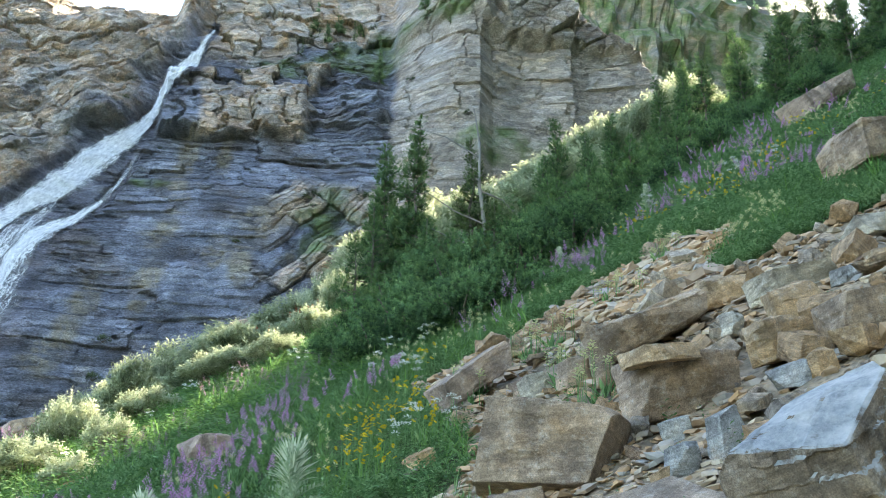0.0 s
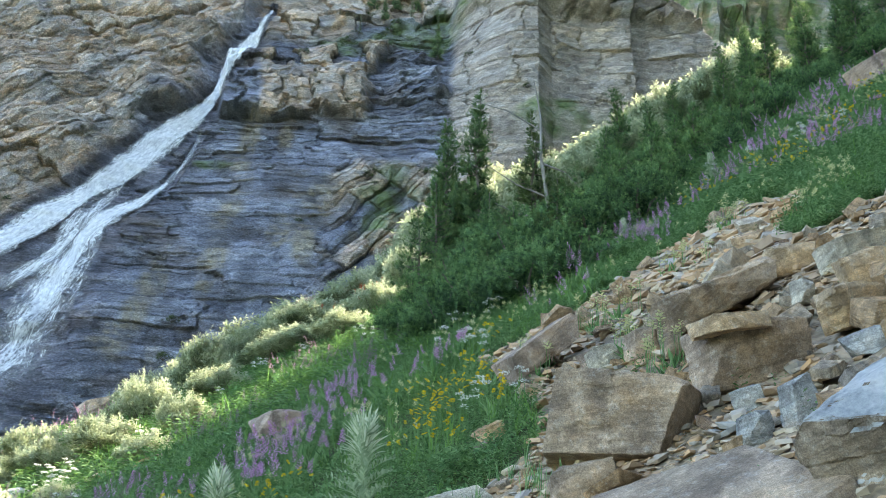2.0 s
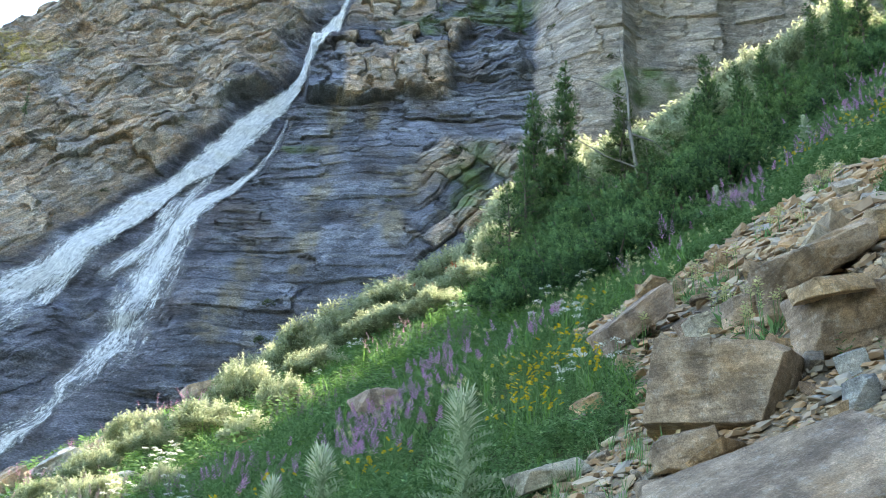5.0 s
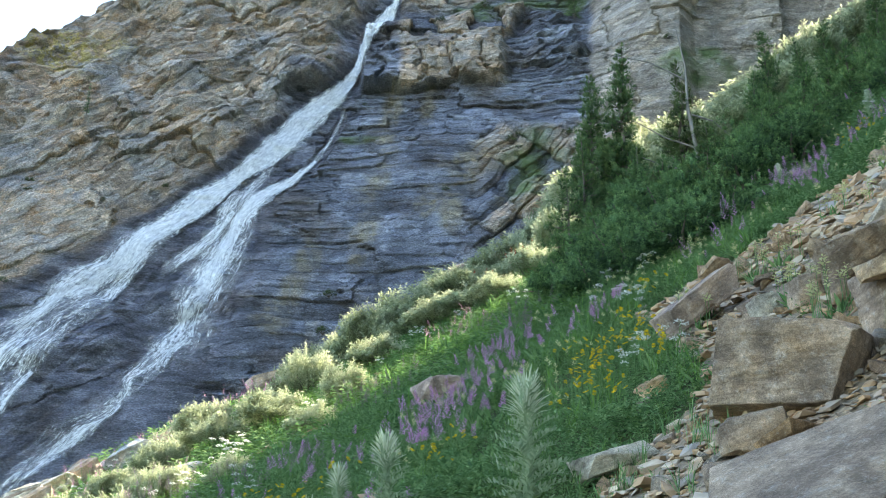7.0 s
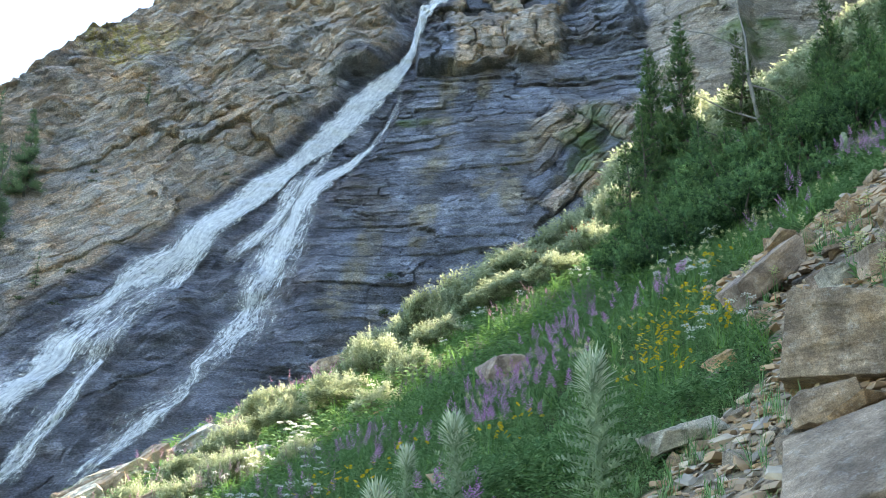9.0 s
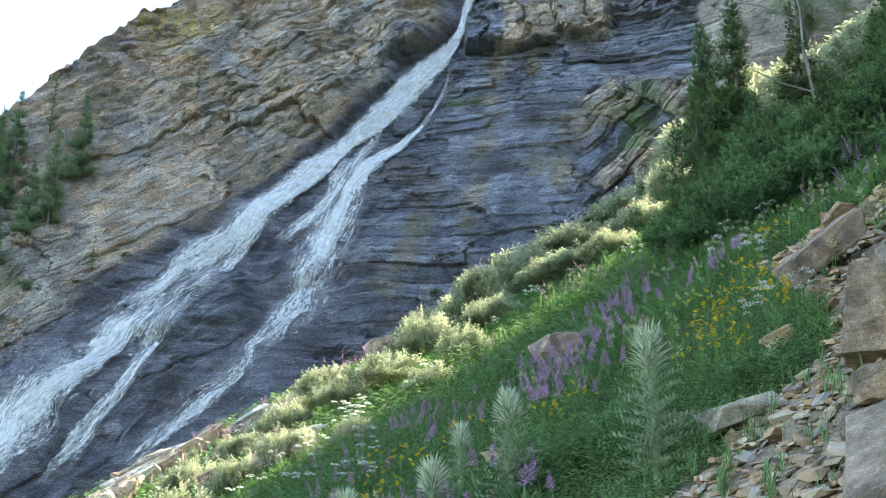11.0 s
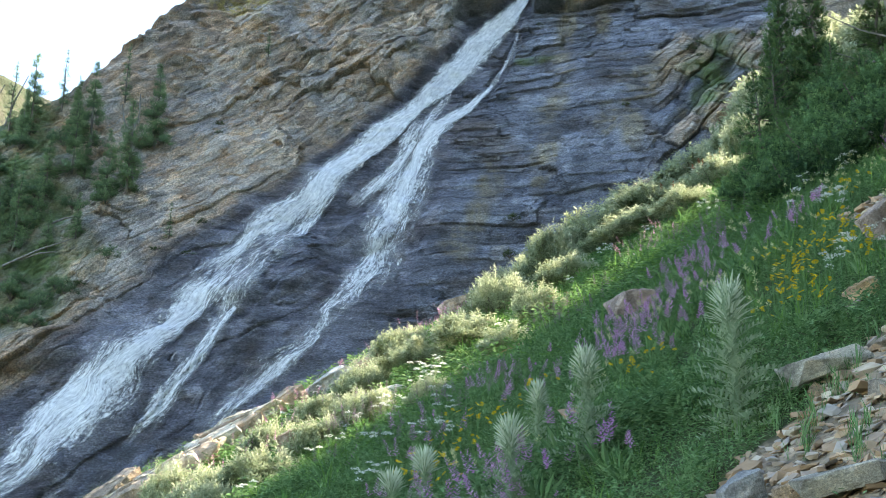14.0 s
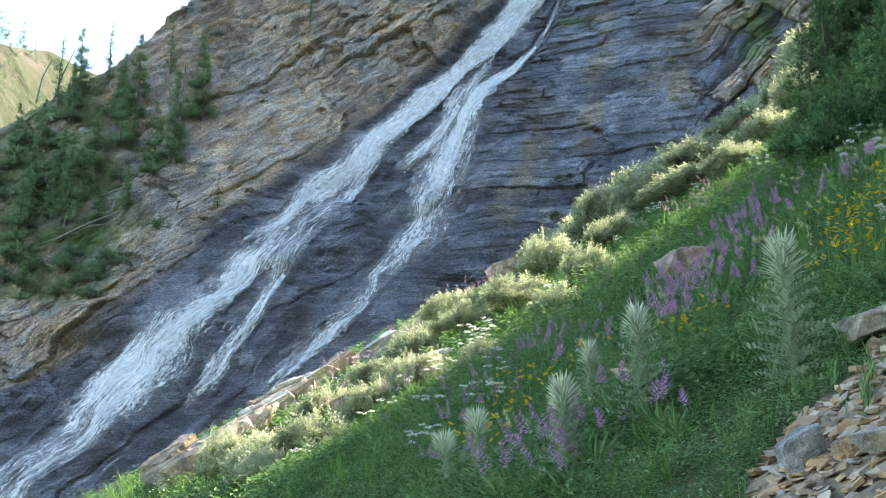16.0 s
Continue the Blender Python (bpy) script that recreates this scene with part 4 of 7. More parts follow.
def threads_mesh(name, line, count, reach, widths, seed, lift=0.1):
    """Thin braids of white water that run and cross over the rock along a stream, and split from its edges."""
    s, px, pz, pw, nx, nz = course(line)
    rs = np.random.RandomState(seed)
    n = 26
    x, z, wide, run, dens = [], [], [], [], []
    q = np.linspace(0, 1, n)
    for _ in range(count):
        length = rs.uniform(0.6, 2.4)
        s0 = rs.uniform(-0.5, s[-1] - 1.0)
        sv = np.clip(s0 + q * length, 0, s[-1])
        k = rs.randint(1000)
        a0 = rs.uniform(-1, 1)
        lat = a0 * reach + 0.3 * vnoise(sv * 0.35, sv * 0 + k, 75) + 0.05 * vnoise(sv * 1.6, sv * 0 + k, 76) + rs.uniform(-0.2, 0.5) * q * 0.5
        w = np.interp(sv, s, pw) * 0.5
        off = lat * np.maximum(w, 0.25)
        x.append(np.interp(sv, s, px) + np.interp(sv, s, nx) * off), z.append(np.interp(sv, s, pz) + np.interp(sv, s, nz) * off)
        wd = rs.uniform(*widths) * np.sin(np.pi * np.clip(q * 0.96 + 0.02, 0, 1)) ** 0.5 * (0.7 + 0.6 * vnoise(sv * 1.7, sv * 0 + k, 77))
        wide.append(np.maximum(wd, 0.012)), run.append(sv + k * 3.7)
        dens.append((0.42 + 0.28 * rs.rand()) * np.minimum(1, np.minimum(q, 1 - q) * 7 + 0.3))
    x, z, wide, run, dens = (np.array(v) for v in (x, z, wide, run, dens))
    tx, tz = np.gradient(x, axis=1), np.gradient(z, axis=1)
    ln = np.hypot(tx, tz) + 1e-6
    ax = np.array([-1.0, 0.0, 1.0])
    X = x[:, :, None] - (tz / ln)[:, :, None] * wide[:, :, None] * ax * 0.5
    Z = z[:, :, None] + (tx / ln)[:, :, None] * wide[:, :, None] * ax * 0.5
    Y = cliff_surface(X, Z)[0]
    Y = np.minimum(Y, 0.34 * (np.roll(Y, 1, 1) + np.roll(Y, -1, 1)) + 0.32 * Y) - lift - 0.35 * wide[:, :, None] * (ax == 0)
    Y[:, 0], Y[:, -1] = Y[:, 1], Y[:, -2]
    F = np.concatenate([grid_faces(n, 3) + i * n * 3 for i in range(count)])
    uv = np.stack([wide[:, :, None] * ax * 0.5 + 0 * X, run[:, :, None] + 0 * X], 3).reshape(-1, 2)
    D = dens[:, :, None] * np.array([0.75, 1.0, 0.75]) + 0 * X
    return raw_mesh(name, np.stack([X, Y, Z], 3).reshape(-1, 3), F, M_WATER, True, {"dens": D}, uv)


waterfall = tagged(new("waterfall"), "white braided waterfall sliding down a dark wet rock slab", "waterfall", kind="structure")
for nm, line, widen, strength, lift, count, reach, widths in (("main_stream", MAIN, 1.15, 0.97, 0.14, 420, 1.1, (0.03, 0.14)), ("side_stream", SIDE, 1.25, 0.76, 0.1, 460, 1.0, (0.03, 0.11)), ("linking_stream", LINK, 1.2, 0.66, 0.1, 130, 1.15, (0.02, 0.1)), ("strand", STRAND, 1.3, 0.72, 0.1, 130, 1.1, (0.02, 0.1))):
    part(nm, stream_mesh(nm, line, widen, strength, lift), waterfall)
    tagged(part("braided_threads", threads_mesh("braided_threads", line, count, reach, widths, count + 5, lift * 0.9), waterfall), kind="stuff")

# ---------------------------------------------------------------- far slopes
def far_slope(name, x0, x1, y0, y1, height, label, k):
    X, Y = np.meshgrid(np.linspace(x0, x1, 120), np.linspace(y0, y1, 90))
    Z = height(X, Y) + 3.0 * fbm(X * 0.05, Y * 0.05, 5, k) + 1.2 * cells(X / 6, Y / 6, k)[0]
    ob = new(name, raw_mesh(name, np.stack([X, Y, Z], 2).reshape(-1, 3), grid_faces(*X.shape), M_FAR))
    return tagged(ob, label, "hillside", kind="structure")


far_slope("backdrop_gully", 35, 190, 78, 260, lambda x, y: 36 + 1.3 * (y - 78) + 0.006 * (x - 74 - 0.34 * (y - 90)) ** 2 - 3.0 * np.maximum(0, x - 0.64 * y), "hazy green side gully between cliff and slope", 81)
far_slope("backdrop_ridge", -230, -62, 105, 240, lambda x, y: 66.5 + 0.25 * (y - 105) - 0.3 * (x + 80) - 1.5 * np.maximum(0, x + 80), "sunlit stony ridge beyond the falls", 83)


# ---------------------------------------------------------------- foliage templates
def blade(base, tip, width, bend=0.0):
    """A narrow leaf of two quads from base to tip."""
    b, t = Vector(base), Vector(tip)
    d = (t - b)
    side = d.cross(Vector((0.2, 0.1, 1))).normalized() * width * 0.5
    mid = b + d * 0.5 + Vector((0, 0, bend))
    return [b + side * 0.5, b - side * 0.5, mid - side, mid + side, t + side * 0.08, t - side * 0.08]


def blades(items):
    V, F = [], []
    for it in items:
        n = len(V)
        V += [tuple(v) for v in blade(*it)]
        F += [(n, n + 1, n + 2, n + 3), (n + 3, n + 2, n + 5, n + 4)]
    return np.array(V), np.array(F)


def leaf_quad(base, tip, width):
    b, t = Vector(base), Vector(tip)
    d = t - b
    side = d.cross(Vector((0.13, 0.21, 1))).normalized() * width * 0.5
    m = b + d * 0.5 + Vector((0, 0, 0.08 * d.length))
    return [b, m - side, t, m + side]


def leaf_tuft(items):
    V, F = [], []
    for it in items:
        n = len(V)
        V += [tuple(v) for v in leaf_quad(*it)]
        F.append((n, n + 1, n + 2, n + 3))
    return np.array(V), np.array(F)


def polar(r, a, z):
    return (r * math.cos(a), r * math.sin(a), z)


rnd = random.Random(7)
U = rnd.uniform
T_SPRAY_FAR = leaf_tuft([(polar(0.0, 0, 0.026 * i), polar(0.15 * U(0.6, 1.15) * (1 - 0.04 * i), i * 2.4, 0.026 * i + U(0.02, 0.09)), 0.036) for i in range(11)])
T_SHOOT = leaf_tuft([(polar(0.002, i * 2.4, 0.1 * i / 13), polar(0.036 * U(0.8, 1.2) * (1 - 0.4 * i / 13), i * 2.4, 0.1 * i / 13 + U(0.004, 0.022)), 0.02) for i in range(14)])
T_WILLOW = leaf_tuft([(polar(0.0, 0, 0.02 * i), polar(0.06 * U(0.7, 1.1), i * 2.4, 0.02 * i + U(0.01, 0.06)), 0.026) for i in range(9)])
T_GRASS = blades([(polar(U(0, 0.03), U(0, 6.3), 0), polar(U(0.04, 0.16), a * 0.7 + U(-0.2, 0.2), U(0.14, 0.3)), U(0.004, 0.008), 0.03) for a in range(9)])
T_GRASS_FAR = blades([(polar(U(0, 0.08), U(0, 6.3), 0), polar(U(0.06, 0.2), a * 0.79, U(0.12, 0.28)), U(0.006, 0.011), 0.03) for a in range(8)])
def sprig(stems, leaflets, height, reach, length, width):
    """Leafy stems that lean apart, with small leaflets in pairs."""
    items = []
    for k in range(stems):
        a, top = k * 6.283 / stems + U(-0.5, 0.5), height * U(0.6, 1.1)
        for i in range(leaflets):
            t = (i + 1) / leaflets
            r, z, b = reach * t * U(0.8, 1.1), top * (0.15 + 0.85 * t), a + (1.2 if i % 2 else -1.2) + U(-0.4, 0.4)
            base = polar(r, a, z)
            items.append((base, (base[0] + length * U(0.7, 1.2) * math.cos(b), base[1] + length * U(0.7, 1.2) * math.sin(b), z + U(0.0, 0.02)), width * U(0.8, 1.2)))
    return leaf_tuft(items)


T_FORB = sprig(3, 6, 0.17, 0.05, 0.034, 0.0135)
T_FORB_FAR = sprig(2, 5, 0.2, 0.06, 0.05, 0.021)
T_FERN = leaf_tuft([(polar(0.018 * (i // 2), 0.4 * k * 2.1, 0.012 * (i // 2) + 0.02), (0.018 * (i // 2) * math.cos(0.84 * k) + 0.035 * math.cos(0.84 * k + (1.3 if i % 2 else -1.3)), 0.018 * (i // 2) * math.sin(0.84 * k) + 0.035 * math.sin(0.84 * k + (1.3 if i % 2 else -1.3)), 0.012 * (i // 2) + 0.035), 0.014) for k in range(7) for i in range(10)])


# ---------------------------------------------------------------- stones
def hull_points(rng, w, d, h, skew=0.18, extra=3):
    pts = []
    for sx in (-1, 1):
        for sy in (-1, 1):
            for sz in (-1, 1):
                pts.append(Vector((sx * w / 2 * (1 - rng.uniform(0, skew * 1.6)), sy * d / 2 * (1 - rng.uniform(0, skew * 1.6)), sz * h / 2 * (1 - rng.uniform(0, skew)))))
    for _ in range(extra):
        p = Vector((rng.uniform(-0.5, 0.5) * w, rng.uniform(-0.5, 0.5) * d, rng.uniform(-0.5, 0.5) * h))
        axis = rng.randrange(3)
        p[axis] = math.copysign((w, d, h)[axis] / 2 * rng.uniform(0.92, 1.08), p[axis] or 1)
        pts.append(p)
    return pts


def stone_bm(rng, w, d, h, skew=0.18, extra=3, fine=0, rough=0.02, worn=True):
    """A broken, bedded stone: the hull of jittered corners, its edges worn, its faces split along the bedding."""
    bm = bmesh.new()
    for p in hull_points(rng, w, d, h, skew, extra):
        bm.verts.new(p)
    hull = bmesh.ops.convex_hull(bm, input=bm.verts)
    bmesh.ops.delete(bm, geom=list({g for g in hull["geom_interior"] + hull["geom_unused"] if isinstance(g, bmesh.types.BMVert)}), context="VERTS")
    bmesh.ops.dissolve_limit(bm, angle_limit=radians(9), verts=bm.verts, edges=bm.edges)
    if worn:
        bmesh.ops.bevel(bm, geom=list(bm.edges), offset=min(w, d, h) * rng.uniform(0.01, 0.022), segments=1, affect="EDGES", clamp_overlap=True)
    bmesh.ops.triangulate(bm, faces=bm.faces)
    goal = max(w, d, h) / (10 * fine) if fine else 9
    for _ in range(6):
        long = [e for e in bm.edges if e.calc_length() > goal]
        if not long or not fine:
            break
        bmesh.ops.subdivide_edges(bm, edges=long, cuts=1)
        bmesh.ops.triangulate(bm, faces=[f for f in bm.faces if len(f.verts) > 3])
    if fine:
        bm.normal_update()
        off = Vector((rng.uniform(0, 90), rng.uniform(0, 90), rng.uniform(0, 90)))
        size = (w * d * h) ** (1 / 3)
        moves = []
        for v in bm.verts:
            q = v.co / size + off
            bed = noise.noise(Vector((q.x * 1.2, q.y * 1.2, q.z * 7)))
            chip = noise.cell(Vector((q.x * 3.1, q.y * 3.1, q.z * 6 + 0.4 * q.x)))
            moves.append(v.normal * size * rough * (0.35 * bed + 0.55 * (chip - 0.5) + 0.5 * noise.noise(q * 2.3) + 0.3 * noise.noise(q * 9)))
        for v, mv in zip(bm.verts, moves):
            v.co += mv
    return bm


def boulder(name, x, y, w, d, h, material, label, turn=0, rx=0, ry=0, seed=1, skew=0.18, extra=3, fine=1, rough=0.02, lift=0.0, mid=None, flush=0.4):
    """One stone, bedded a little into the slope."""
    rng = random.Random(seed)
    ob = new(name, bm_mesh(name, stone_bm(rng, w, d, h, skew * 1.35 + 0.05, extra + 2, fine, rough), material))
    z = float(ground_z(x, y)) + h * 0.36 + lift if mid is None else mid
    ob.matrix_basis = pose(x, y, z, 22 * flush, -30 * flush, 0) @ pose(0, 0, 0, rx, ry, turn)
    return tagged(ob, label, "rock" if w < 0.5 else "boulder")


boulder("boulder", 1.59, 4.61, 0.69, 0.40, 0.40, M_ROCK_BROWN, "large brown layered block of rock on loose scree", -30, -4, 9, 3, 0.2, 4, 3, 0.020, mid=2.99, flush=0.15)
boulder("rock", 1.35, 4.37, 0.29, 0.22, 0.18, M_ROCK_BROWN, "rusty brown stone wedged under a large block", -12, -2, 1, 5, 0.20, 5, 2, 0.028, mid=2.66, flush=0.15)
boulder("boulder", 2.17, 4.59, 0.61, 0.40, 0.31, M_ROCK_BROWN, "grey-brown angular boulder carrying a flat slab", 12, -2, 3, 8, 0.30, 6, 3, 0.025, mid=3.31)
boulder("slab", 2.06, 4.43, 0.33, 0.24, 0.095, M_ROCK_TAN, "tan layered slab lying on a boulder", 6, -1, 1, 11, 0.18, 5, 3, 0.028, mid=3.41)
boulder("boulder", 2.00, 3.13, 0.65, 0.50, 0.39, M_ROCK_CRUST, "large brown boulder with a white-crusted sloping face", 30, 2, -34, 19, 0.3, 4, 4, 0.042, mid=2.6, flush=0.08)
boulder("slab", 2.61, 5.87, 0.85, 0.45, 0.22, M_ROCK_BROWN, "long grey slab half sunk in scree", -4, -2, -14, 17, 0.25, 6, 3, 0.028, mid=4.12)
boulder("slab", 1.84, 6.92, 0.62, 0.36, 0.2, M_ROCK_PINK, "reddish rough slab leaning downhill beside the meadow", 4, 0, -24, 21, 0.18, 5, 3, 0.028, mid=4.13)
boulder("rock", 2.66, 4.46, 0.31, 0.22, 0.23, M_ROCK_TAN, "tan cornered block among scree", 20, 1, -4, 23, 0.25, 5, 2, 0.028, mid=3.54)
boulder("boulder", 3.22, 5.97, 0.38, 0.30, 0.21, M_ROCK_TAN, "tan rounded boulder on the scree", 10, 2, -3, 25, 0.33, 6, 2, 0.028, mid=4.49)
boulder("slab", 3.31, 5.35, 0.49, 0.34, 0.19, M_ROCK_PALE, "pale flat-topped slab on the scree", 4, -3, -2, 27, 0.20, 5, 2, 0.028, mid=4.27)
boulder("rock", 2.96, 4.78, 0.33, 0.26, 0.25, M_ROCK_TAN, "ochre broken rock on the scree", -14, 2, -7, 29, 0.30, 5, 2, 0.035, mid=3.87)
boulder("boulder", 2.96, 4.22, 0.40, 0.31, 0.21, M_ROCK_BROWN, "brown boulder with a bluish flat top", -6, -1, -2, 31, 0.22, 5, 2, 0.028, mid=3.60)
boulder("rock", 2.78, 4.01, 0.23, 0.18, 0.14, M_ROCK_TAN, "rounded tan stone on the scree", 24, 1, -3, 33, 0.35, 6, 2, 0.028, mid=3.38)
boulder("rock", 2.84, 5.21, 0.18, 0.14, 0.16, M_ROCK_PALE, "white-speckled grey stone standing on edge", 30, 3, 4, 35, 0.28, 5, 2, 0.035, mid=3.92)
boulder("rock", 2.50, 4.12, 0.19, 0.15, 0.12, M_ROCK_BLUE, "dark grey stone among rubble", -20, 2, -2, 37, 0.28, 5, 2, 0.028, mid=3.24)
boulder("rock", 2.61, 4.05, 0.12, 0.09, 0.14, M_ROCK_TAN, "tan upright stone among rubble", 10, 0, -6, 39, 0.28, 5, 2, 0.028, mid=3.29)
boulder("rock", 2.02, 3.85, 0.17, 0.13, 0.20, M_ROCK_BLUE, "greenish grey stone leaning on a boulder", 14, 4, -4, 41, 0.30, 5, 2, 0.028, mid=2.88)
boulder("rock", 1.88, 3.93, 0.16, 0.12, 0.14, M_ROCK_BLUE, "dark blue-grey stone in the rubble", -18, 4, 5, 43, 0.28, 5, 2, 0.028, mid=2.79)
boulder("rock", 2.04, 4.30, 0.15, 0.11, 0.10, M_ROCK_BLUE, "blue-grey flat stone wedged between boulders", -30, 6, -9, 45, 0.20, 4, 2, 0.028, mid=3.03)
boulder("rock", 1.83, 3.93, 0.16, 0.10, 0.09, M_ROCK_TAN, "pointed tan stone on gravel", 5, 3, -7, 47, 0.45, 4, 2, 0.028, mid=2.73)
boulder("rock", 2.22, 6.03, 0.24, 0.19, 0.18, M_ROCK_BROWN, "dark brown stone beside a flowering clump", 15, 1, -4, 49, 0.28, 5, 2, 0.028, mid=3.89)
boulder("slab", 2.06, 6.23, 0.25, 0.18, 0.16, M_ROCK_PALE, "pale thin slab tilted on the scree", 20, -5, -7, 51, 0.18, 4, 2, 0.028, mid=3.85)
boulder("rock", 2.02, 6.39, 0.15, 0.12, 0.14, M_ROCK_PINK, "reddish-brown stone beside the meadow", 40, 0, -4, 53, 0.25, 5, 2, 0.028, mid=3.90)
boulder("boulder", 4.11, 5.68, 0.34, 0.26, 0.16, M_ROCK_PALE, "pale grey boulder at the top of the scree", 8, 0, -4, 55, 0.30, 5, 2, 0.028, mid=4.89)
boulder("rock", 3.62, 4.88, 0.21, 0.16, 0.14, M_ROCK_TAN, "tan stone high on the scree", -8, 1, -4, 57, 0.30, 5, 2, 0.028, mid=4.26)
boulder("slab", 3.48, 5.00, 0.26, 0.20, 0.11, M_ROCK_BLUE, "grey slab high on the scree", 12, -1, -5, 59, 0.20, 5, 2, 0.028, mid=4.20)
boulder("rock", 2.27, 5.66, 0.13, 0.10, 0.17, M_ROCK_BROWN, "grey-brown stone behind a boulder", 22, 0, -3, 61, 0.28, 5, 2, 0.028, mid=3.76)
boulder("boulder", 5.72, 7.67, 0.82, 0.63, 0.46, M_ROCK_BROWN, "large grey-brown boulder set in the flowering slope", 6, -4, -5, 63, 0.22, 6, 3, 0.028, mid=6.86)
boulder("slab", 9.94, 14.52, 1.5, 0.80, 0.36, M_ROCK_PINK, "reddish flat slab leaning out of the flowering slope", 10, -3, -22, 65, 0.14, 5, 2, 0.02, mid=12.36)
boulder("boulder", 0.26, 9.53, 0.44, 0.34, 0.34, M_ROCK_PINK, "reddish boulder among purple flowers", 12, 0, -7, 67, 0.25, 6, 3, 0.035, mid=4.22)
boulder("rock", 1.34, 6.14, 0.20, 0.15, 0.11, M_ROCK, "grey stone lying in meadow herbs", 18, 0, -6, 69, 0.28, 5, 2, 0.035, mid=3.35)
boulder("boulder", -2.85, 22.4, 1.05, 0.78, 0.34, M_ROCK_BROWN, "grey-brown flat-topped boulder at the gully brink", 6, -1, -1, 71, 0.15, 5, 3, 0.021, mid=8.06)
boulder("slab", 0.92, 5.22, 0.4, 0.28, 0.12, M_ROCK_PALE, "pale layered slab with a bluish edge beside a thistle", 10, -4, -6, 73, 0.18, 5, 3, 0.028, mid=2.74)
boulder("slab", 1.42, 3.5, 1.15, 0.8, 0.2, M_ROCK_BROWN, "broad smooth grey-brown slab lying on the slope", -14, 4, 4, 75, 0.15, 6, 3, 0.014, 0.0, flush=0.95)
boulder("rock", 0.41, 4.29, 0.21, 0.16, 0.17, M_ROCK_BLUE, "grey rounded stone at the meadow's edge", 10, 1, -4, 77, 0.35, 6, 2, 0.028, mid=2.06)
boulder("rock", 0.57, 4.18, 0.09, 0.07, 0.07, M_ROCK_TAN, "tan cube-shaped stone on the path rubble", 14, 0, -2, 79, 0.12, 4, 2, 0.028, mid=2.06)
boulder("slab", 0.49, 4.26, 0.15, 0.10, 0.05, M_ROCK_TAN, "thin tan slab on the path rubble", 6, -1, -2, 81, 0.18, 4, 2, 0.028, mid=2.03)
boulder("slab", 0.72, 3.9, 0.34, 0.22, 0.08, M_ROCK_PALE, "grey slab with tan edges on the path rubble", -8, -1, -2, 83, 0.20, 5, 2, 0.028, 0.04)
rng = random.Random(88)
for n in range(8):
    # beds of the ledge, each set back a little over the one below
    boulder("outcrop", -6.35 + 0.1 * n + rng.uniform(-0.12, 0.12), 16.7 + 0.06 * n, rng.uniform(1.2, 1.6) - 0.06 * n, rng.uniform(0.7, 0.95), rng.uniform(0.17, 0.24), M_ROCK_PALE if n % 3 else M_ROCK_BROWN, "pale layered ledge of rock above the gully", 18 + rng.uniform(-12, 12), 5, -16, 98 + n, 0.2, 5, 3, 0.05, mid=3.75 + 0.15 * n, flush=0.2)
for ox, oy, oz, ow, oh, turn, seed, mat in ((-5.1, 17.0, 4.85, 1.2, 0.4, 30, 121, M_ROCK_BROWN), (-4.5, 17.6, 5.3, 1.2, 0.4, 24, 122, M_ROCK_BLUE), (-4.0, 18.2, 5.75, 1.2, 0.35, 18, 123, M_ROCK_BROWN), (-7.2, 16.3, 3.5, 1.0, 0.6, 50, 124, M_ROCK_BROWN)):
    boulder("outcrop", ox, oy, ow, ow * 0.6, oh, mat, "low damp mossy ledge block above the gully", turn, 4, -24, seed, 0.25, 6, 3, 0.04, mid=oz, flush=0.4)
for n in range(9):
    # its lower beds, that come out of the turf like a broken stair
    bx, by = -6.15 + 0.09 * n + rng.uniform(-0.15, 0.15), 14.4 + 0.3 * n
    boulder("outcrop", bx, by, rng.uniform(1.1, 1.5), rng.uniform(0.6, 0.8), rng.uniform(0.4, 0.5), M_ROCK_PALE if n % 3 else M_ROCK_BROWN, "pale layered ledge of rock above the gully", 20 + rng.uniform(-14, 14), 4, -14, 140 + n, 0.22, 5, 3, 0.05, mid=float(ground_z(bx, by)) + 0.16, flush=0.55)
boulder("rock", -3.35, 12.2, 0.55, 0.4, 0.34, M_ROCK_BROWN, "grey-brown stone half hidden in meadow herbs", 20, 0, -14, 125, 0.3, 6, 3, 0.03, 0.02)
boulder("outcrop", 1.8, 25.6, 4.0, 1.8, 1.2, M_ROCK_BROWN, "dark rounded rock rib at the brink below the slab", 30, -3, -10, 89, 0.3, 8, 3, 0.035, -0.45)
boulder("rock", -2.6, 13.4, 0.5, 0.35, 0.2, M_ROCK_BLUE, "blue-grey stone between shrubs", 20, 0, -6, 91, 0.25, 5, 2, 0.028, 0.02)

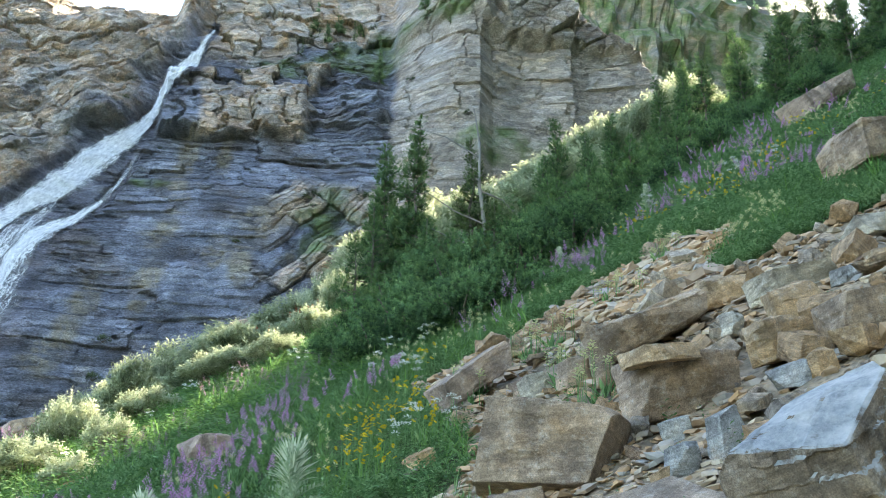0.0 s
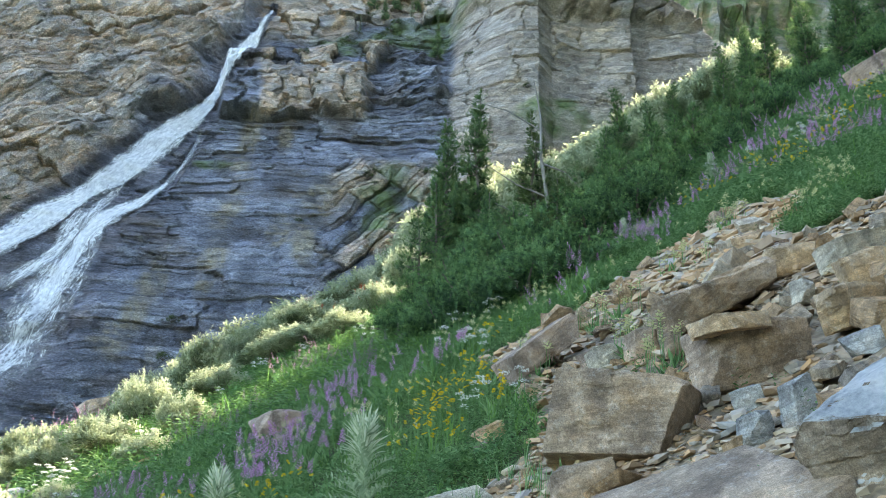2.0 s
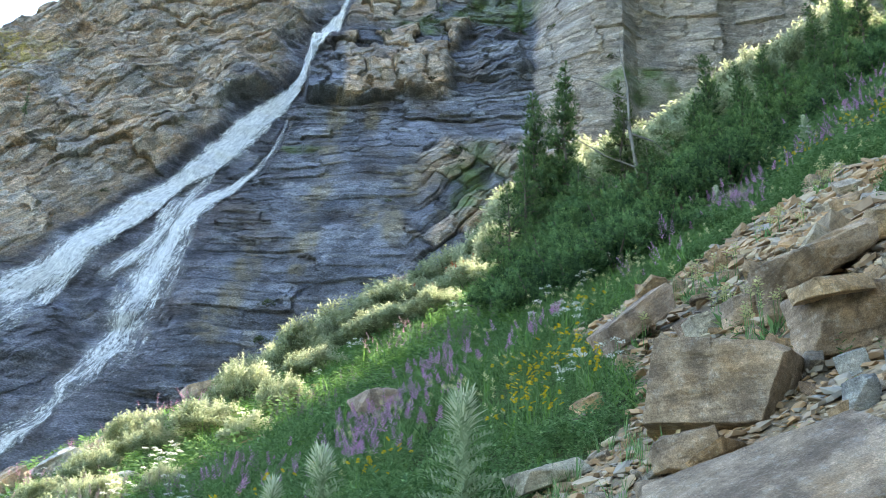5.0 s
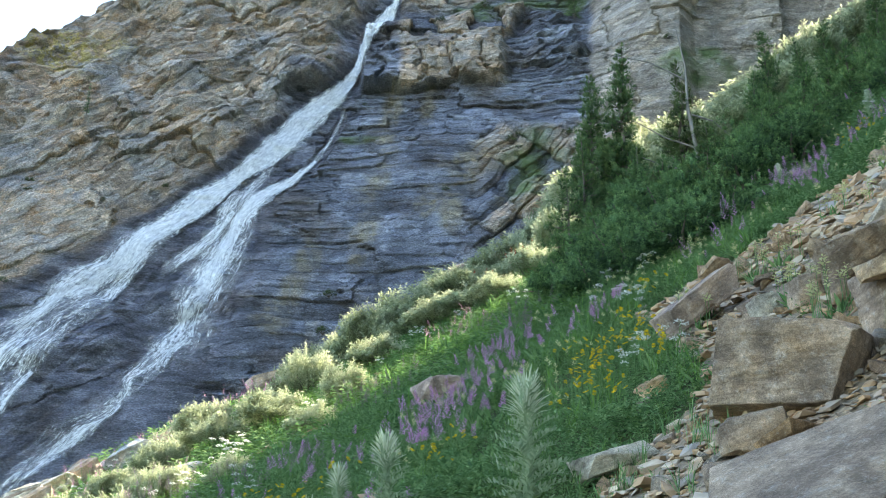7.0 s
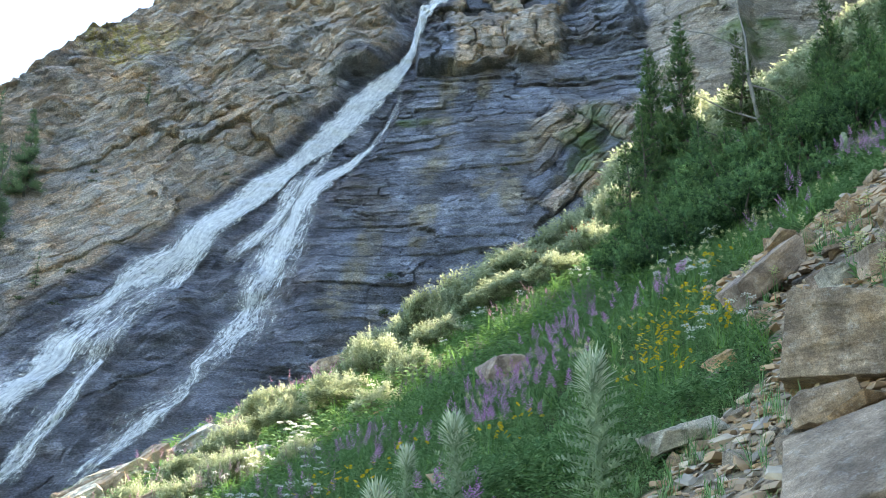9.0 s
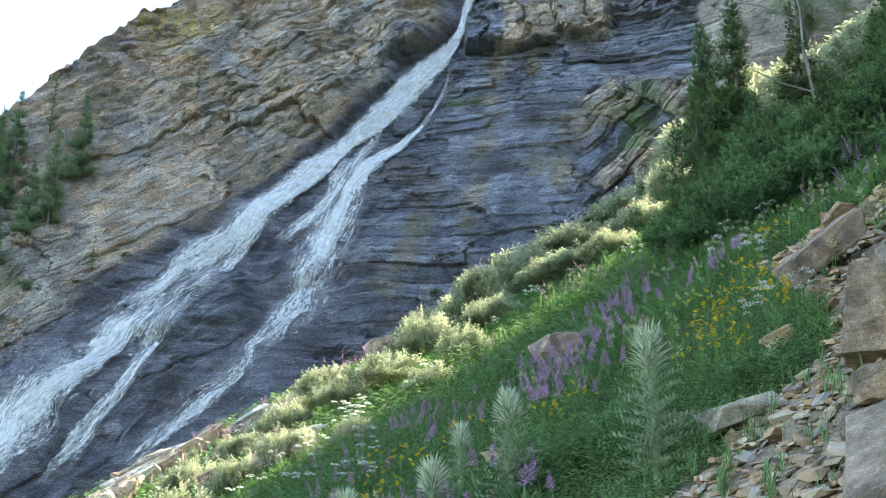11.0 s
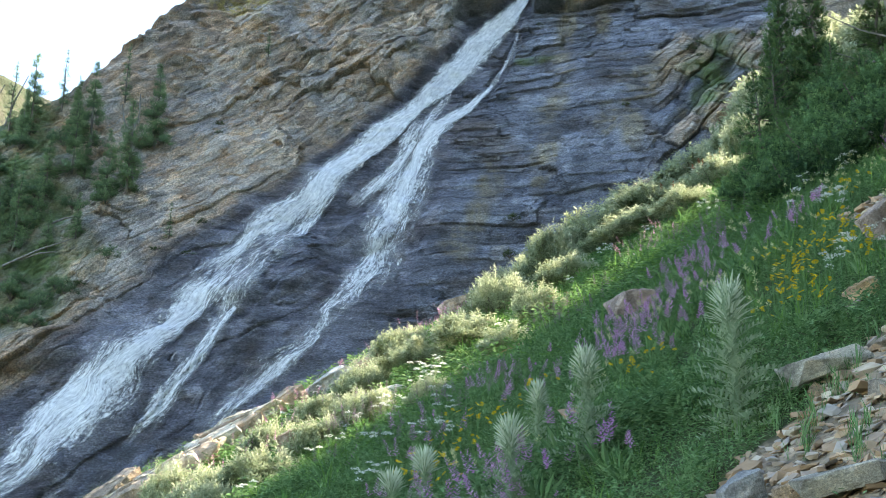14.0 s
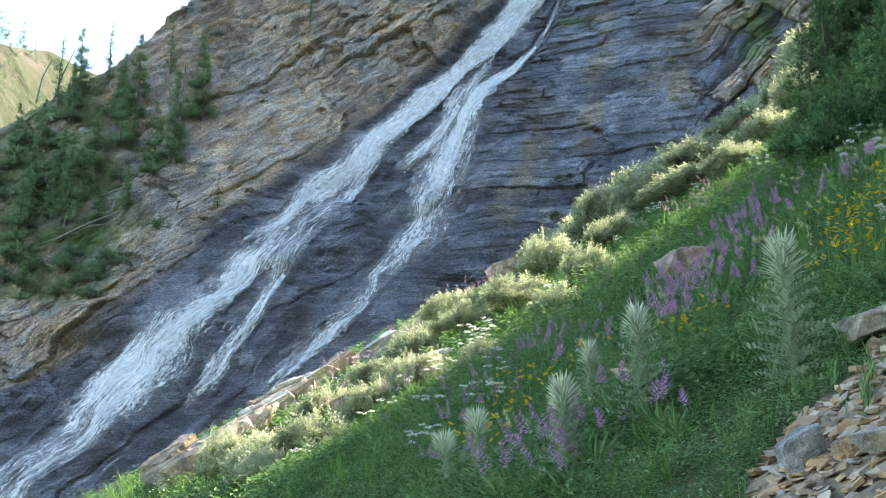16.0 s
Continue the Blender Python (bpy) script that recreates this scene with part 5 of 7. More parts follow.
# loose stones of the scree, each its own
stone_kinds = []
for n in range(14):
    rng = random.Random(200 + n)
    w, d, h = (rng.uniform(0.85, 1.3), rng.uniform(0.6, 0.95), rng.uniform(0.2, 0.6))
    stone_kinds.append(bm_mesh("stone", stone_bm(rng, w, d, h, 0.34, 4, 1 if n % 2 else 0, 0.025), M_ROCK))
rng = random.Random(5)
placed, tries = [], 0
while len(placed) < 290 and tries < 9000:
    tries += 1
    x, y = rng.uniform(0.2, 5.2), rng.uniform(3.0, 9.5)
    if stony(np.array(x), np.array(y)) < 0.5 or (y < 4.0 and x < 2.0):
        continue
    if x < 1.0 and y < 4.9:
        continue
    s = rng.choice((0.06, 0.08, 0.1, 0.1, 0.13, 0.16, 0.2, 0.26)) * (1.0 if y < 7 else 1.15)
    if any((x - a) ** 2 + (y - b) ** 2 < (0.45 * (s + c)) ** 2 for a, b, c in placed):
        continue
    placed.append((x, y, s))
    ob = new("stone", rng.choice(stone_kinds))
    ob.matrix_basis = pose(x, y, float(ground_z(x, y)) + s * rng.uniform(0.1, 0.35), rng.uniform(-24, 24) - 10, rng.uniform(-28, 18) - 16, rng.uniform(0, 360)) @ Matrix.Diagonal((s, s * rng.uniform(0.8, 1.2), s * rng.uniform(0.8, 1.4), 1))
    tagged(ob, "loose angular stone of tan and grey scree", "rock", "scree stones")

# gravel between them
npr = np.random.RandomState(3)


def tri_template(seed, w, d, h):
    bm = stone_bm(random.Random(seed), w, d, h, 0.42, 3, 0, worn=False)
    bm.verts.index_update()
    V, F = np.array([tuple(v.co) for v in bm.verts]), np.array([[v.index for v in f.verts] for f in bm.faces])
    bm.free()
    return V, F


def scatter_stones(name, count, box, sizes, test, label, seed, hmin=0.13):
    pieces = []
    npr = np.random.RandomState(seed)
    for k in range(6):
        n = count // 6
        x, y = npr.uniform(box[0], box[1], n * 3), npr.uniform(box[2], box[3], n * 3)
        keep = np.nonzero(test(x, y))[0][:n]
        x, y = x[keep], y[keep]
        s = npr.uniform(*sizes, len(x)) * npr.uniform(0.5, 1.0, len(x))
        pos = np.stack([x, y, ground_z(x, y) + s * npr.uniform(-0.05, 0.4, len(x))], 1)
        tv, tf = tri_template(300 + k + seed, 1.1, 0.85, hmin + 0.055 * k)
        pieces.append(spread(tv, tf, pos, npr.uniform(0, 6.3, len(x)), npr.uniform(0.1, 0.8, len(x)), s, npr.normal(3.6, 0.8, len(x))))
    V, F = join(pieces)
    m = M_GRAVEL
    return tagged(new(name, raw_mesh(name, V, F, m)), label, "gravel", kind="stuff")


def gravel_material():
    m = Mat("scree gravel")
    col = m.ramp(m.island(), [(0.0, (0.32, 0.22, 0.14)), (0.25, (0.44, 0.3, 0.185)), (0.45, (0.32, 0.285, 0.25)), (0.65, (0.52, 0.44, 0.34)), (0.85, (0.48, 0.305, 0.17)), (1.0, (0.29, 0.285, 0.275))])
    n = m.noise(18, 6)
    col = m.mix(m.ramp(n, [(0.3, 0.0), (0.7, 0.6)]), col, m.mix(1.0, col, (0.6, 0.57, 0.53), "MULTIPLY"))
    return m.finish(col, 0.85, m.bump(n, 0.5, 0.02), 0.2)


M_GRAVEL = gravel_material()
scatter_stones("scree_gravel", 5200, (0.1, 6.5, 3.0, 9.8), (0.03, 0.13), lambda x, y: stony(x, y) > 0.5, "loose tan and grey gravel and flat chips", 11)
scatter_stones("path_rubble", 2600, (0.1, 2.2, 3.0, 5.6), (0.02, 0.08), lambda x, y: stony(x, y) > 0.5, "small tan rubble and chips on the path", 14)
scatter_stones("scree_chips", 1500, (3.0, 5.0, 6.6, 9.8), (0.08, 0.2), lambda x, y: stony(x, y) > 0.5, "thin flat plates of tan scree", 12, 0.12)
scatter_stones("slope_stones", 260, (-3, 16, 6, 24), (0.06, 0.3), lambda x, y: (stony(x, y) < 0.5) & (beyond(x, y) < -1), "scattered stones half hidden in meadow herbs", 13)


# ---------------------------------------------------------------- conifers
def conifer_parts(seed, h, r, sprays=6, whorls=20, template=None, size=1.0, bare=0.08, lean=0.02, gaps=0.15, droop=0.1, limbs=5):
    """Trunk with limbs, and the crown of needle sprays, of one tree at the origin."""
    rng = random.Random(seed)
    bend = [(rng.uniform(-lean, lean) * h * t, rng.uniform(-lean, lean) * h * t, h * t) for t in (0, 0.15, 0.3, 0.5, 0.7, 0.85, 1.0)]
    rad = [max(0.006, 0.013 * h * (1 - t) ** 0.9 + 0.003) for t in (0, 0.15, 0.3, 0.5, 0.7, 0.85, 1.0)]
    wood = [tube(bend, rad, 7)]
    bz = [b[2] for b in bend]
    side = rng.uniform(0, 6.3)
    pos, tilt, head, sz, tint = [], [], [], [], []
    for wh in range(whorls):
        t = bare + (0.985 - bare) * (wh + rng.uniform(-0.3, 0.3)) / (whorls - 1)
        t = min(max(t, 0.03), 0.99)
        z = t * h
        cx, cy = np.interp(z, bz, [b[0] for b in bend]), np.interp(z, bz, [b[1] for b in bend])
        for b in range(limbs):
            if rng.random() < gaps:
                continue
            a = rng.uniform(0, 6.283)
            L = r * ((1 - t) ** 0.95 + 0.05) * rng.uniform(0.55, 1.15) * (1 + 0.25 * math.cos(a - side))
            up = -droop + 0.7 * t * t + rng.uniform(-0.2, 0.15)
            end = (cx + math.cos(a) * L, cy + math.sin(a) * L, z + up * L)
            mid = (cx + math.cos(a) * L * 0.5, cy + math.sin(a) * L * 0.5, z + up * L * 0.5 - 0.06 * L)
            if t < 0.8:
                wood.append(tube([(cx, cy, z), mid, end], [0.006 * h * (1 - t) + 0.003, 0.004 * h * (1 - t) + 0.002, 0.002], 4))
            n = max(2, int(sprays * (0.4 + L / r)))
            for i in range(n):
                f = 0.3 + 0.72 * (i + rng.random()) / n
                at = (cx + math.cos(a) * L * f, cy + math.sin(a) * L * f, z + up * L * f - 0.2 * L * f * (1 - f))
                # young tips pale; shade near the trunk is painted in as darker tint
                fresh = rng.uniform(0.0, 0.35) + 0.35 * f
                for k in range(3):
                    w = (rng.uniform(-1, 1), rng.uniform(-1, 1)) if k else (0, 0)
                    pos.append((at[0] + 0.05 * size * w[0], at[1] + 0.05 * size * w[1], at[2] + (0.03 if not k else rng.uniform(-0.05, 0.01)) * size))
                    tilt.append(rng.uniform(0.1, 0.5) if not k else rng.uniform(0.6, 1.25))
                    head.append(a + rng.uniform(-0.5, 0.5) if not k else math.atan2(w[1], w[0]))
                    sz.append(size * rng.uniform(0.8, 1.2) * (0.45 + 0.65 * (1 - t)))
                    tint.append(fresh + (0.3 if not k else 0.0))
    tv, tf = template or T_SHOOT
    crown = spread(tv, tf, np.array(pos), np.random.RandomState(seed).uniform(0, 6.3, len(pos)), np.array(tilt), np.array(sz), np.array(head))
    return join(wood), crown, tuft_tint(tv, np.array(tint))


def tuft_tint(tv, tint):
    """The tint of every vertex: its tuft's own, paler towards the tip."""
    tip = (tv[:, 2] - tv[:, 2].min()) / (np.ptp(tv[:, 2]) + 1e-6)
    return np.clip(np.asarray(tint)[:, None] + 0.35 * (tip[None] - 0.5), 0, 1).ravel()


def conifer(name, meshes, m, label, category="tree", group=""):
    root = tagged(new(name), label, category, group)
    root.matrix_basis = m
    part("trunk", meshes[0], root)
    part("crown", meshes[1], root)
    return root


def tree_meshes(seed, h, r, needles, bark=M_BARK, **kw):
    wood, crown, tint = conifer_parts(seed, h, r, **kw)
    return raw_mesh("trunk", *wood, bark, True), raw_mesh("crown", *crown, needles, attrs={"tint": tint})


def at_ground(x, y, turn=0, size=1.0, sink=0.05, sz=None):
    return pose(x, y, float(ground_z(x, y)) - sink, 0, 0, turn) @ Matrix.Diagonal((size, size, sz or size, 1))


TREE_FIR = "dark green subalpine fir with a grey trunk rising from low scrub"
conifer("fir_tree", tree_meshes(1, 3.15, 0.55, M_NEEDLE_TREE, sprays=9, whorls=28, gaps=0.26, size=1.15, limbs=6, lean=0.025, bare=0.16), at_ground(2.9, 14.0), TREE_FIR)
conifer("fir_tree", tree_meshes(2, 2.95, 0.55, M_NEEDLE_TREE, sprays=9, whorls=28, gaps=0.22, size=1.15, limbs=6), at_ground(2.48, 14.2, 40), "bushy dark green subalpine fir with a twisted top")
conifer("pine_tree", tree_meshes(3, 2.45, 0.5, M_NEEDLE_PINE, sprays=9, whorls=20, gaps=0.3, bare=0.1, lean=0.06, size=0.9), at_ground(3.5, 13.2, 80), "sparse whitebark pine with olive needles and a pale bare stem")
conifer("fir_tree", tree_meshes(4, 1.75, 0.62, M_NEEDLE_TREE, sprays=6, whorls=22, gaps=0.15, size=0.9), at_ground(1.95, 13.2, 10), "short bushy fir at the edge of the scrub")
conifer("fir_tree", tree_meshes(6, 2.1, 0.5, M_NEEDLE_TREE, sprays=6, whorls=24, gaps=0.15, size=0.85), at_ground(2.25, 13.6, 130), "dark fir crowding against taller firs")
conifer("fir_tree", tree_meshes(7, 1.5, 0.5, M_NEEDLE_TREE, sprays=6, whorls=18, gaps=0.15, size=0.9), at_ground(2.75, 12.6, 200), "dark fir crowding against taller firs")
conifer("pine_tree", tree_meshes(5, 1.3, 0.5, M_NEEDLE_PINE, sprays=7, whorls=16, gaps=0.15, bare=0.03, size=0.9), at_ground(3.35, 11.6, 60), "low olive-green pine bush in front of dark firs")
mid_kinds = [tree_meshes(10 + n, 2.4, 0.55, M_NEEDLE_TREE, sprays=6, whorls=20, gaps=0.15, lean=0.04, size=1.35) for n in range(3)]
rng = random.Random(9)
for x, y, s in ((5.2, 15.2, 0.7), (6.1, 17.0, 0.95), (6.6, 16.8, 0.75), (7.6, 18.0, 0.8), (8.4, 17.2, 0.6), (9.4, 19.5, 0.95), (10.8, 21.0, 0.85), (12.0, 23.5, 1.0), (13.2, 22.5, 0.9), (12.6, 20.0, 0.9),
                (14.0, 21.5, 1.1), (15.6, 22.5, 1.2), (15.2, 20.6, 1.1), (17.2, 23.5, 1.4), (17.0, 21.4, 1.2), (18.6, 24.0, 1.3), (14.5, 27.0, 1.1), (17.0, 29.0, 1.3), (19.5, 30.0, 1.4), (20.5, 26.0, 1.4), (16.6, 32.4, 1.2)):
    conifer("fir_tree", rng.choice(mid_kinds), at_ground(x, y, rng.uniform(0, 360), s, 0.1), "dark green fir standing in scrub high on the slope", "tree", "firs on the upper slope")


low_kinds = [tree_meshes(160 + n, 1.3, 0.42, M_NEEDLE, sprays=6, whorls=14, gaps=0.12, lean=0.05, size=1.1, bare=0.04) for n in range(3)]
for x, y, s in ((2.1, 12.0, 0.8), (2.5, 11.5, 0.7), (3.0, 12.2, 0.9), (3.7, 12.4, 0.8), (1.75, 12.6, 0.7), (4.5, 13.0, 0.95), (4.9, 13.8, 0.9), (5.6, 14.2, 1.0), (6.3, 15.0, 0.9), (7.0, 15.8, 1.0), (7.7, 16.6, 0.9), (8.6, 17.2, 1.0), (9.4, 18.2, 1.1), (4.1, 12.2, 0.7), (5.3, 13.2, 0.7)):
    conifer("fir_sapling", rng.choice(low_kinds), at_ground(x, y, rng.uniform(0, 360), s, 0.05), "young green fir rising out of dwarf fir mats", "tree", "young firs in the scrub")

# low matted fir scrub
def scrub_meshes(seed, w, h, count, needles=M_NEEDLE, template=None, size=1.1):
    """A mat of dwarf conifer: upright tufts of shoots, set apart by dark gaps, over a lumpy dome."""
    rs = np.random.RandomState(seed)
    a, q = rs.uniform(0, 6.283, count), np.sqrt(rs.uniform(0, 1, count))
    lobe = 1 + 0.25 * np.sin(a * 3 + seed) + 0.15 * np.sin(a * 7 + seed * 2)
    x, y = np.cos(a) * q, np.sin(a) * q
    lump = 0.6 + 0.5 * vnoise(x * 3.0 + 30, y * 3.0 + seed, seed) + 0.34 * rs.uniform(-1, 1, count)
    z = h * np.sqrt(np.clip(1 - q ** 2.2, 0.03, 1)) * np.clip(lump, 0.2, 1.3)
    # shade in the mat's hollows painted as darker tint, young tops paler
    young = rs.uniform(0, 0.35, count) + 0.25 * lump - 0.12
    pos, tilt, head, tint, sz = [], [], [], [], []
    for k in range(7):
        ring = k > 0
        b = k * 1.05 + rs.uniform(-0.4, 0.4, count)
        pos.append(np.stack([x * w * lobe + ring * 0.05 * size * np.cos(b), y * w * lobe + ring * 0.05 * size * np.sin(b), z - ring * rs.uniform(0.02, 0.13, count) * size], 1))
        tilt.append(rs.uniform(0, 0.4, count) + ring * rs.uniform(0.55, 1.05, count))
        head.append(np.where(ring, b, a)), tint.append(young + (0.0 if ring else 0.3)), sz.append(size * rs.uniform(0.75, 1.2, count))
    pos, tilt, head, tint, sz = (np.concatenate(v) for v in (pos, tilt, head, tint, sz))
    tv, tf = template or T_SHOOT
    crown = spread(tv, tf, pos, rs.uniform(0, 6.3, len(pos)), tilt, sz, head)
    rng = random.Random(seed)
    wood = [tube([(0, 0, -0.05), polar(w * 0.3, b * 0.9, h * 0.35), polar(w * 0.65, b * 0.9 + 0.2, h * rng.uniform(0.5, 0.8))], [0.03, 0.018, 0.006], 5) for b in range(7)]
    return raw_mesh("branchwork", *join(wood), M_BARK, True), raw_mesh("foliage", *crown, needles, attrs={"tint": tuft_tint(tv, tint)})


def shrub(name, meshes, m, label, group="", category="shrub"):
    root = tagged(new(name), label, category, group)
    root.matrix_basis = m
    part("branchwork", meshes[0], root)
    part("foliage", meshes[1], root)
    return root


scrub_kinds = [scrub_meshes(20 + n, 0.75, 0.8, 240, size=1.0) for n in range(3)]
for x, y, s in ((2.0, 11.4, 0.7), (2.35, 11.3, 0.85), (1.95, 12.6, 0.75), (2.6, 12.2, 1.0), (2.4, 13.0, 1.0), (3.0, 11.6, 1.0), (2.7, 10.4, 0.8), (3.3, 12.6, 1.1), (3.9, 11.9, 1.0), (3.2, 10.4, 0.75), (4.3, 13.0, 1.1), (4.6, 12.2, 0.9),
                (5.2, 13.4, 1.1), (5.0, 14.6, 1.2), (5.9, 14.3, 1.0), (6.4, 15.4, 1.2), (7.0, 16.2, 1.2), (7.4, 15.2, 0.9), (8.2, 16.4, 1.1), (8.8, 18.0, 1.3), (9.6, 17.6, 1.1), (10.4, 19.4, 1.3), (11.4, 19.0, 1.2), (12.2, 21.2, 1.4),
                (13.0, 19.4, 1.2), (14.2, 20.2, 1.3), (15.4, 21.4, 1.3), (16.4, 20.8, 1.2), (2.4, 14.2, 0.9), (4.2, 14.6, 1.1), (6.0, 17.2, 1.2), (7.8, 19.2, 1.3), (16.0, 18.8, 1.0), (17.6, 20.0, 1.2)):
    shrub("fir_scrub", rng.choice(scrub_kinds), at_ground(x, y, rng.uniform(0, 360), s * (1.0 if y < 13 else 0.62), 0.05), "dense dark green mat of dwarf fir", "dwarf fir mats")


# pale willow shrubs along the brink
def willow_meshes(seed, w, h, count):
    rs = np.random.RandomState(seed)
    a, q = rs.uniform(0, 6.283, count), np.sqrt(rs.uniform(0, 1, count))
    lump = 0.42 + 0.8 * np.abs(vnoise(q * np.cos(a) * 3.1 + 40 + seed, q * np.sin(a) * 3.1 + 40, seed)) + 0.35 * hash2(np.floor(q * np.cos(a) * 4 + 9), np.floor(q * np.sin(a) * 4 + 9), seed)
    q = q * (1 + 0.22 * np.sin(3 * a + seed) + 0.16 * np.sin(5 * a + 2.1 * seed))
    z = h * np.sqrt(np.clip(1.02 - np.minimum(q, 1) ** 2, 0.02, 1)) * lump * np.where(rs.uniform(0, 1, count) < 0.65, rs.uniform(0.85, 1.1, count), rs.uniform(0.2, 0.85, count)) + 0.04
    pos = np.stack([np.cos(a) * q * w, np.sin(a) * q * w * 0.85, z], 1)
    leaves = spread(*T_WILLOW, pos, rs.uniform(0, 6.3, count), rs.uniform(0, 0.6, count) + 0.5 * q, rs.uniform(0.8, 1.5, count), a + rs.normal(0, 0.6, count))
    # sunlight on the crest is painted in: leaves paler with height
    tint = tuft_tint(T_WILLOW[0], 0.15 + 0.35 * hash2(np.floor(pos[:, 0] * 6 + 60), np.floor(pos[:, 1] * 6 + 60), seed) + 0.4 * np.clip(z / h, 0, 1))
    rng = random.Random(seed)
    wood = [tube([(0, 0, -0.05), polar(w * 0.3, b * 0.63, h * 0.4), polar(w * rng.uniform(0.4, 0.8), b * 0.63 + 0.3, h * rng.uniform(0.6, 0.85))], [0.014, 0.009, 0.003], 5) for b in range(10)]
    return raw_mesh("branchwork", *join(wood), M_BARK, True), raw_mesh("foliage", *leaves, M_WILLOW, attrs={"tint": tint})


willow_kinds = [willow_meshes(40 + n, 0.8, 0.75, 1100) for n in range(4)]


def brink_point(az, back):
    """A point on the slope, so far back from the brink, in a compass direction from the path."""
    t = math.tan(radians(az))
    y = BRINK[0] / (1 - BRINK[1] * t) - back
    return y * t, y


willow_spots = [(-5.4, 17.1, 0.55), (-4.1, 17.9, 0.45), (1.09, 20.8, 1.3), (-1.6, 17.7, 1.0), (-1.75, 15.0, 0.8), (2.1, 18.9, 1.1), (1.45, 17.4, 0.8), (-0.46, 17.6, 0.9), (2.9, 20.1, 1.2), (-0.8, 14.4, 0.6), (0.47, 19.2, 1.0), (-1.1, 12.7, 0.55), (0.97, 18.8, 1.0), (-3.05, 16.9, 1.0),
                (-3.2, 14.9, 0.9), (-1.75, 11.4, 0.5), (-3.0, 11.7, 0.75), (-3.4, 11.1, 0.7), (-3.8, 10.8, 0.7), (-2.9, 13.0, 0.8), (-2.2, 17.2, 0.9), (-4.1, 11.5, 0.8), (-5.0, 12.8, 0.9), (-2.5, 12.0, 0.6), (-3.9, 13.2, 0.8), (-2.4, 15.0, 0.8), (-3.6, 14.2, 0.6)]
for az, back, s in ((-12, 2.6, 0.7), (-10, 1.2, 0.7), (-6, 0.9, 0.6), (-5, 2.6, 1.1), (-3.5, 1.0, 1.1), (-2.2, 2.6, 1.2), (-1, 1.2, 1.2), (0.4, 2.6, 1.2), (1.6, 1.2, 1.2), (3, 2.2, 1.3), (4, 0.9, 0.9),
                    (5.4, 2.6, 1.2), (6.4, 1.4, 1.2), (7.4, 2.6, 1.3), (8.6, 1.2, 1.3), (9.6, 2.8, 1.3), (11, 1.6, 1.3), (12.4, 3.4, 1.3), (13.6, 1.2, 1.3), (15, 3.0, 1.3), (16, 1.0, 1.2), (17.4, 2.2, 1.3), (18.6, 0.9, 1.3), (20, 2.4, 1.4), (21.4, 1.0, 1.4), (22.6, 2.2, 1.4), (24, 1.0, 1.5), (25.4, 1.6, 1.5), (26.6, 0.8, 1.5)):
    willow_spots.append((*brink_point(az, back), s))
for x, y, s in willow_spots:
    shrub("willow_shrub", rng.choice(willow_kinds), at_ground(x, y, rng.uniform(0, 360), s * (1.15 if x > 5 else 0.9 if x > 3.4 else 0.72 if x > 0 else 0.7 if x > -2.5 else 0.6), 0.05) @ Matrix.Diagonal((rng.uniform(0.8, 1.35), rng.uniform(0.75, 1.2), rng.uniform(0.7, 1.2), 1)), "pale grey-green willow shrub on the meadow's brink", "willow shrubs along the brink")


# ---------------------------------------------------------------- turf and herbs
def turf(name, template, material, count, box, near, far, size, tilt, label, seed, extra=None):
    rs = np.random.RandomState(seed)
    x, y = rs.uniform(box[0], box[1], count * 4), rs.uniform(box[2], box[3], count * 4)
    d = np.hypot(x, y)
    ok = (d > near) & (d < far) & (stony(x, y) < 0.5) & (beyond(x, y) < 0.4) & (np.abs(np.degrees(np.arctan2(x, y)) - 2) < 38)
    if extra is not None:
        ok &= extra(x, y, rs)
    k = np.nonzero(ok)[0][:count]
    x, y = x[k], y[k]
    patch = 0.9 + 0.5 * fbm(x * 0.8, y * 0.8, 3, seed) + 0.5 * fbm(x * 2.6, y * 2.6, 2, seed + 1)
    pos = np.stack([x, y, ground_z(x, y) - 0.02], 1)
    V, F = spread(template[0], template[1], pos, rs.uniform(0, 6.3, len(x)), rs.uniform(0, tilt, len(x)), rs.uniform(size[0], size[1], len(x)) * patch)
    return tagged(new(name, raw_mesh(name, V, F, material)), label, "vegetation", kind="stuff")


turf("meadow_grass", T_GRASS, M_GRASS, 1300, (-6, 7, 3.2, 10.5), 3.2, 10.5, (0.5, 0.95), 0.35, "fresh green grass tufts of the steep meadow", 91)
turf("meadow_herbs", T_FORB, M_FORB, 30000, (-6, 8, 3.2, 11), 3.2, 11, (0.6, 1.25), 0.5, "leafy green meadow herbs", 92)
turf("fern_leaved_herbs", T_FERN, M_FORB, 3000, (-5, 7, 3.6, 11.5), 3.4, 12, (0.9, 1.7), 0.6, "feathery green leaves of meadow herbs", 93, lambda x, y, rs: fbm(x * 0.9, y * 0.9, 3, 94) > -0.1)
turf("far_meadow_grass", T_GRASS_FAR, M_GRASS, 3500, (-12, 20, 7, 36), 9.0, 45, (0.7, 1.25), 0.35, "bright green grass of the upper meadow", 95)
turf("far_meadow_herbs", T_FORB_FAR, M_FORB, 26000, (-12, 20, 8, 36), 10.0, 45, (0.75, 1.5), 0.5, "green herbs of the upper meadow", 96)
turf("lush_meadow_herbs", T_FORB_FAR, M_GRASS, 11000, (-6, 4, 9, 22), 9.5, 24, (0.6, 1.1), 0.4, "bright green lush herbs below the shrubs", 97, lambda x, y, rs: (y - 0.6 * x > 8.5))

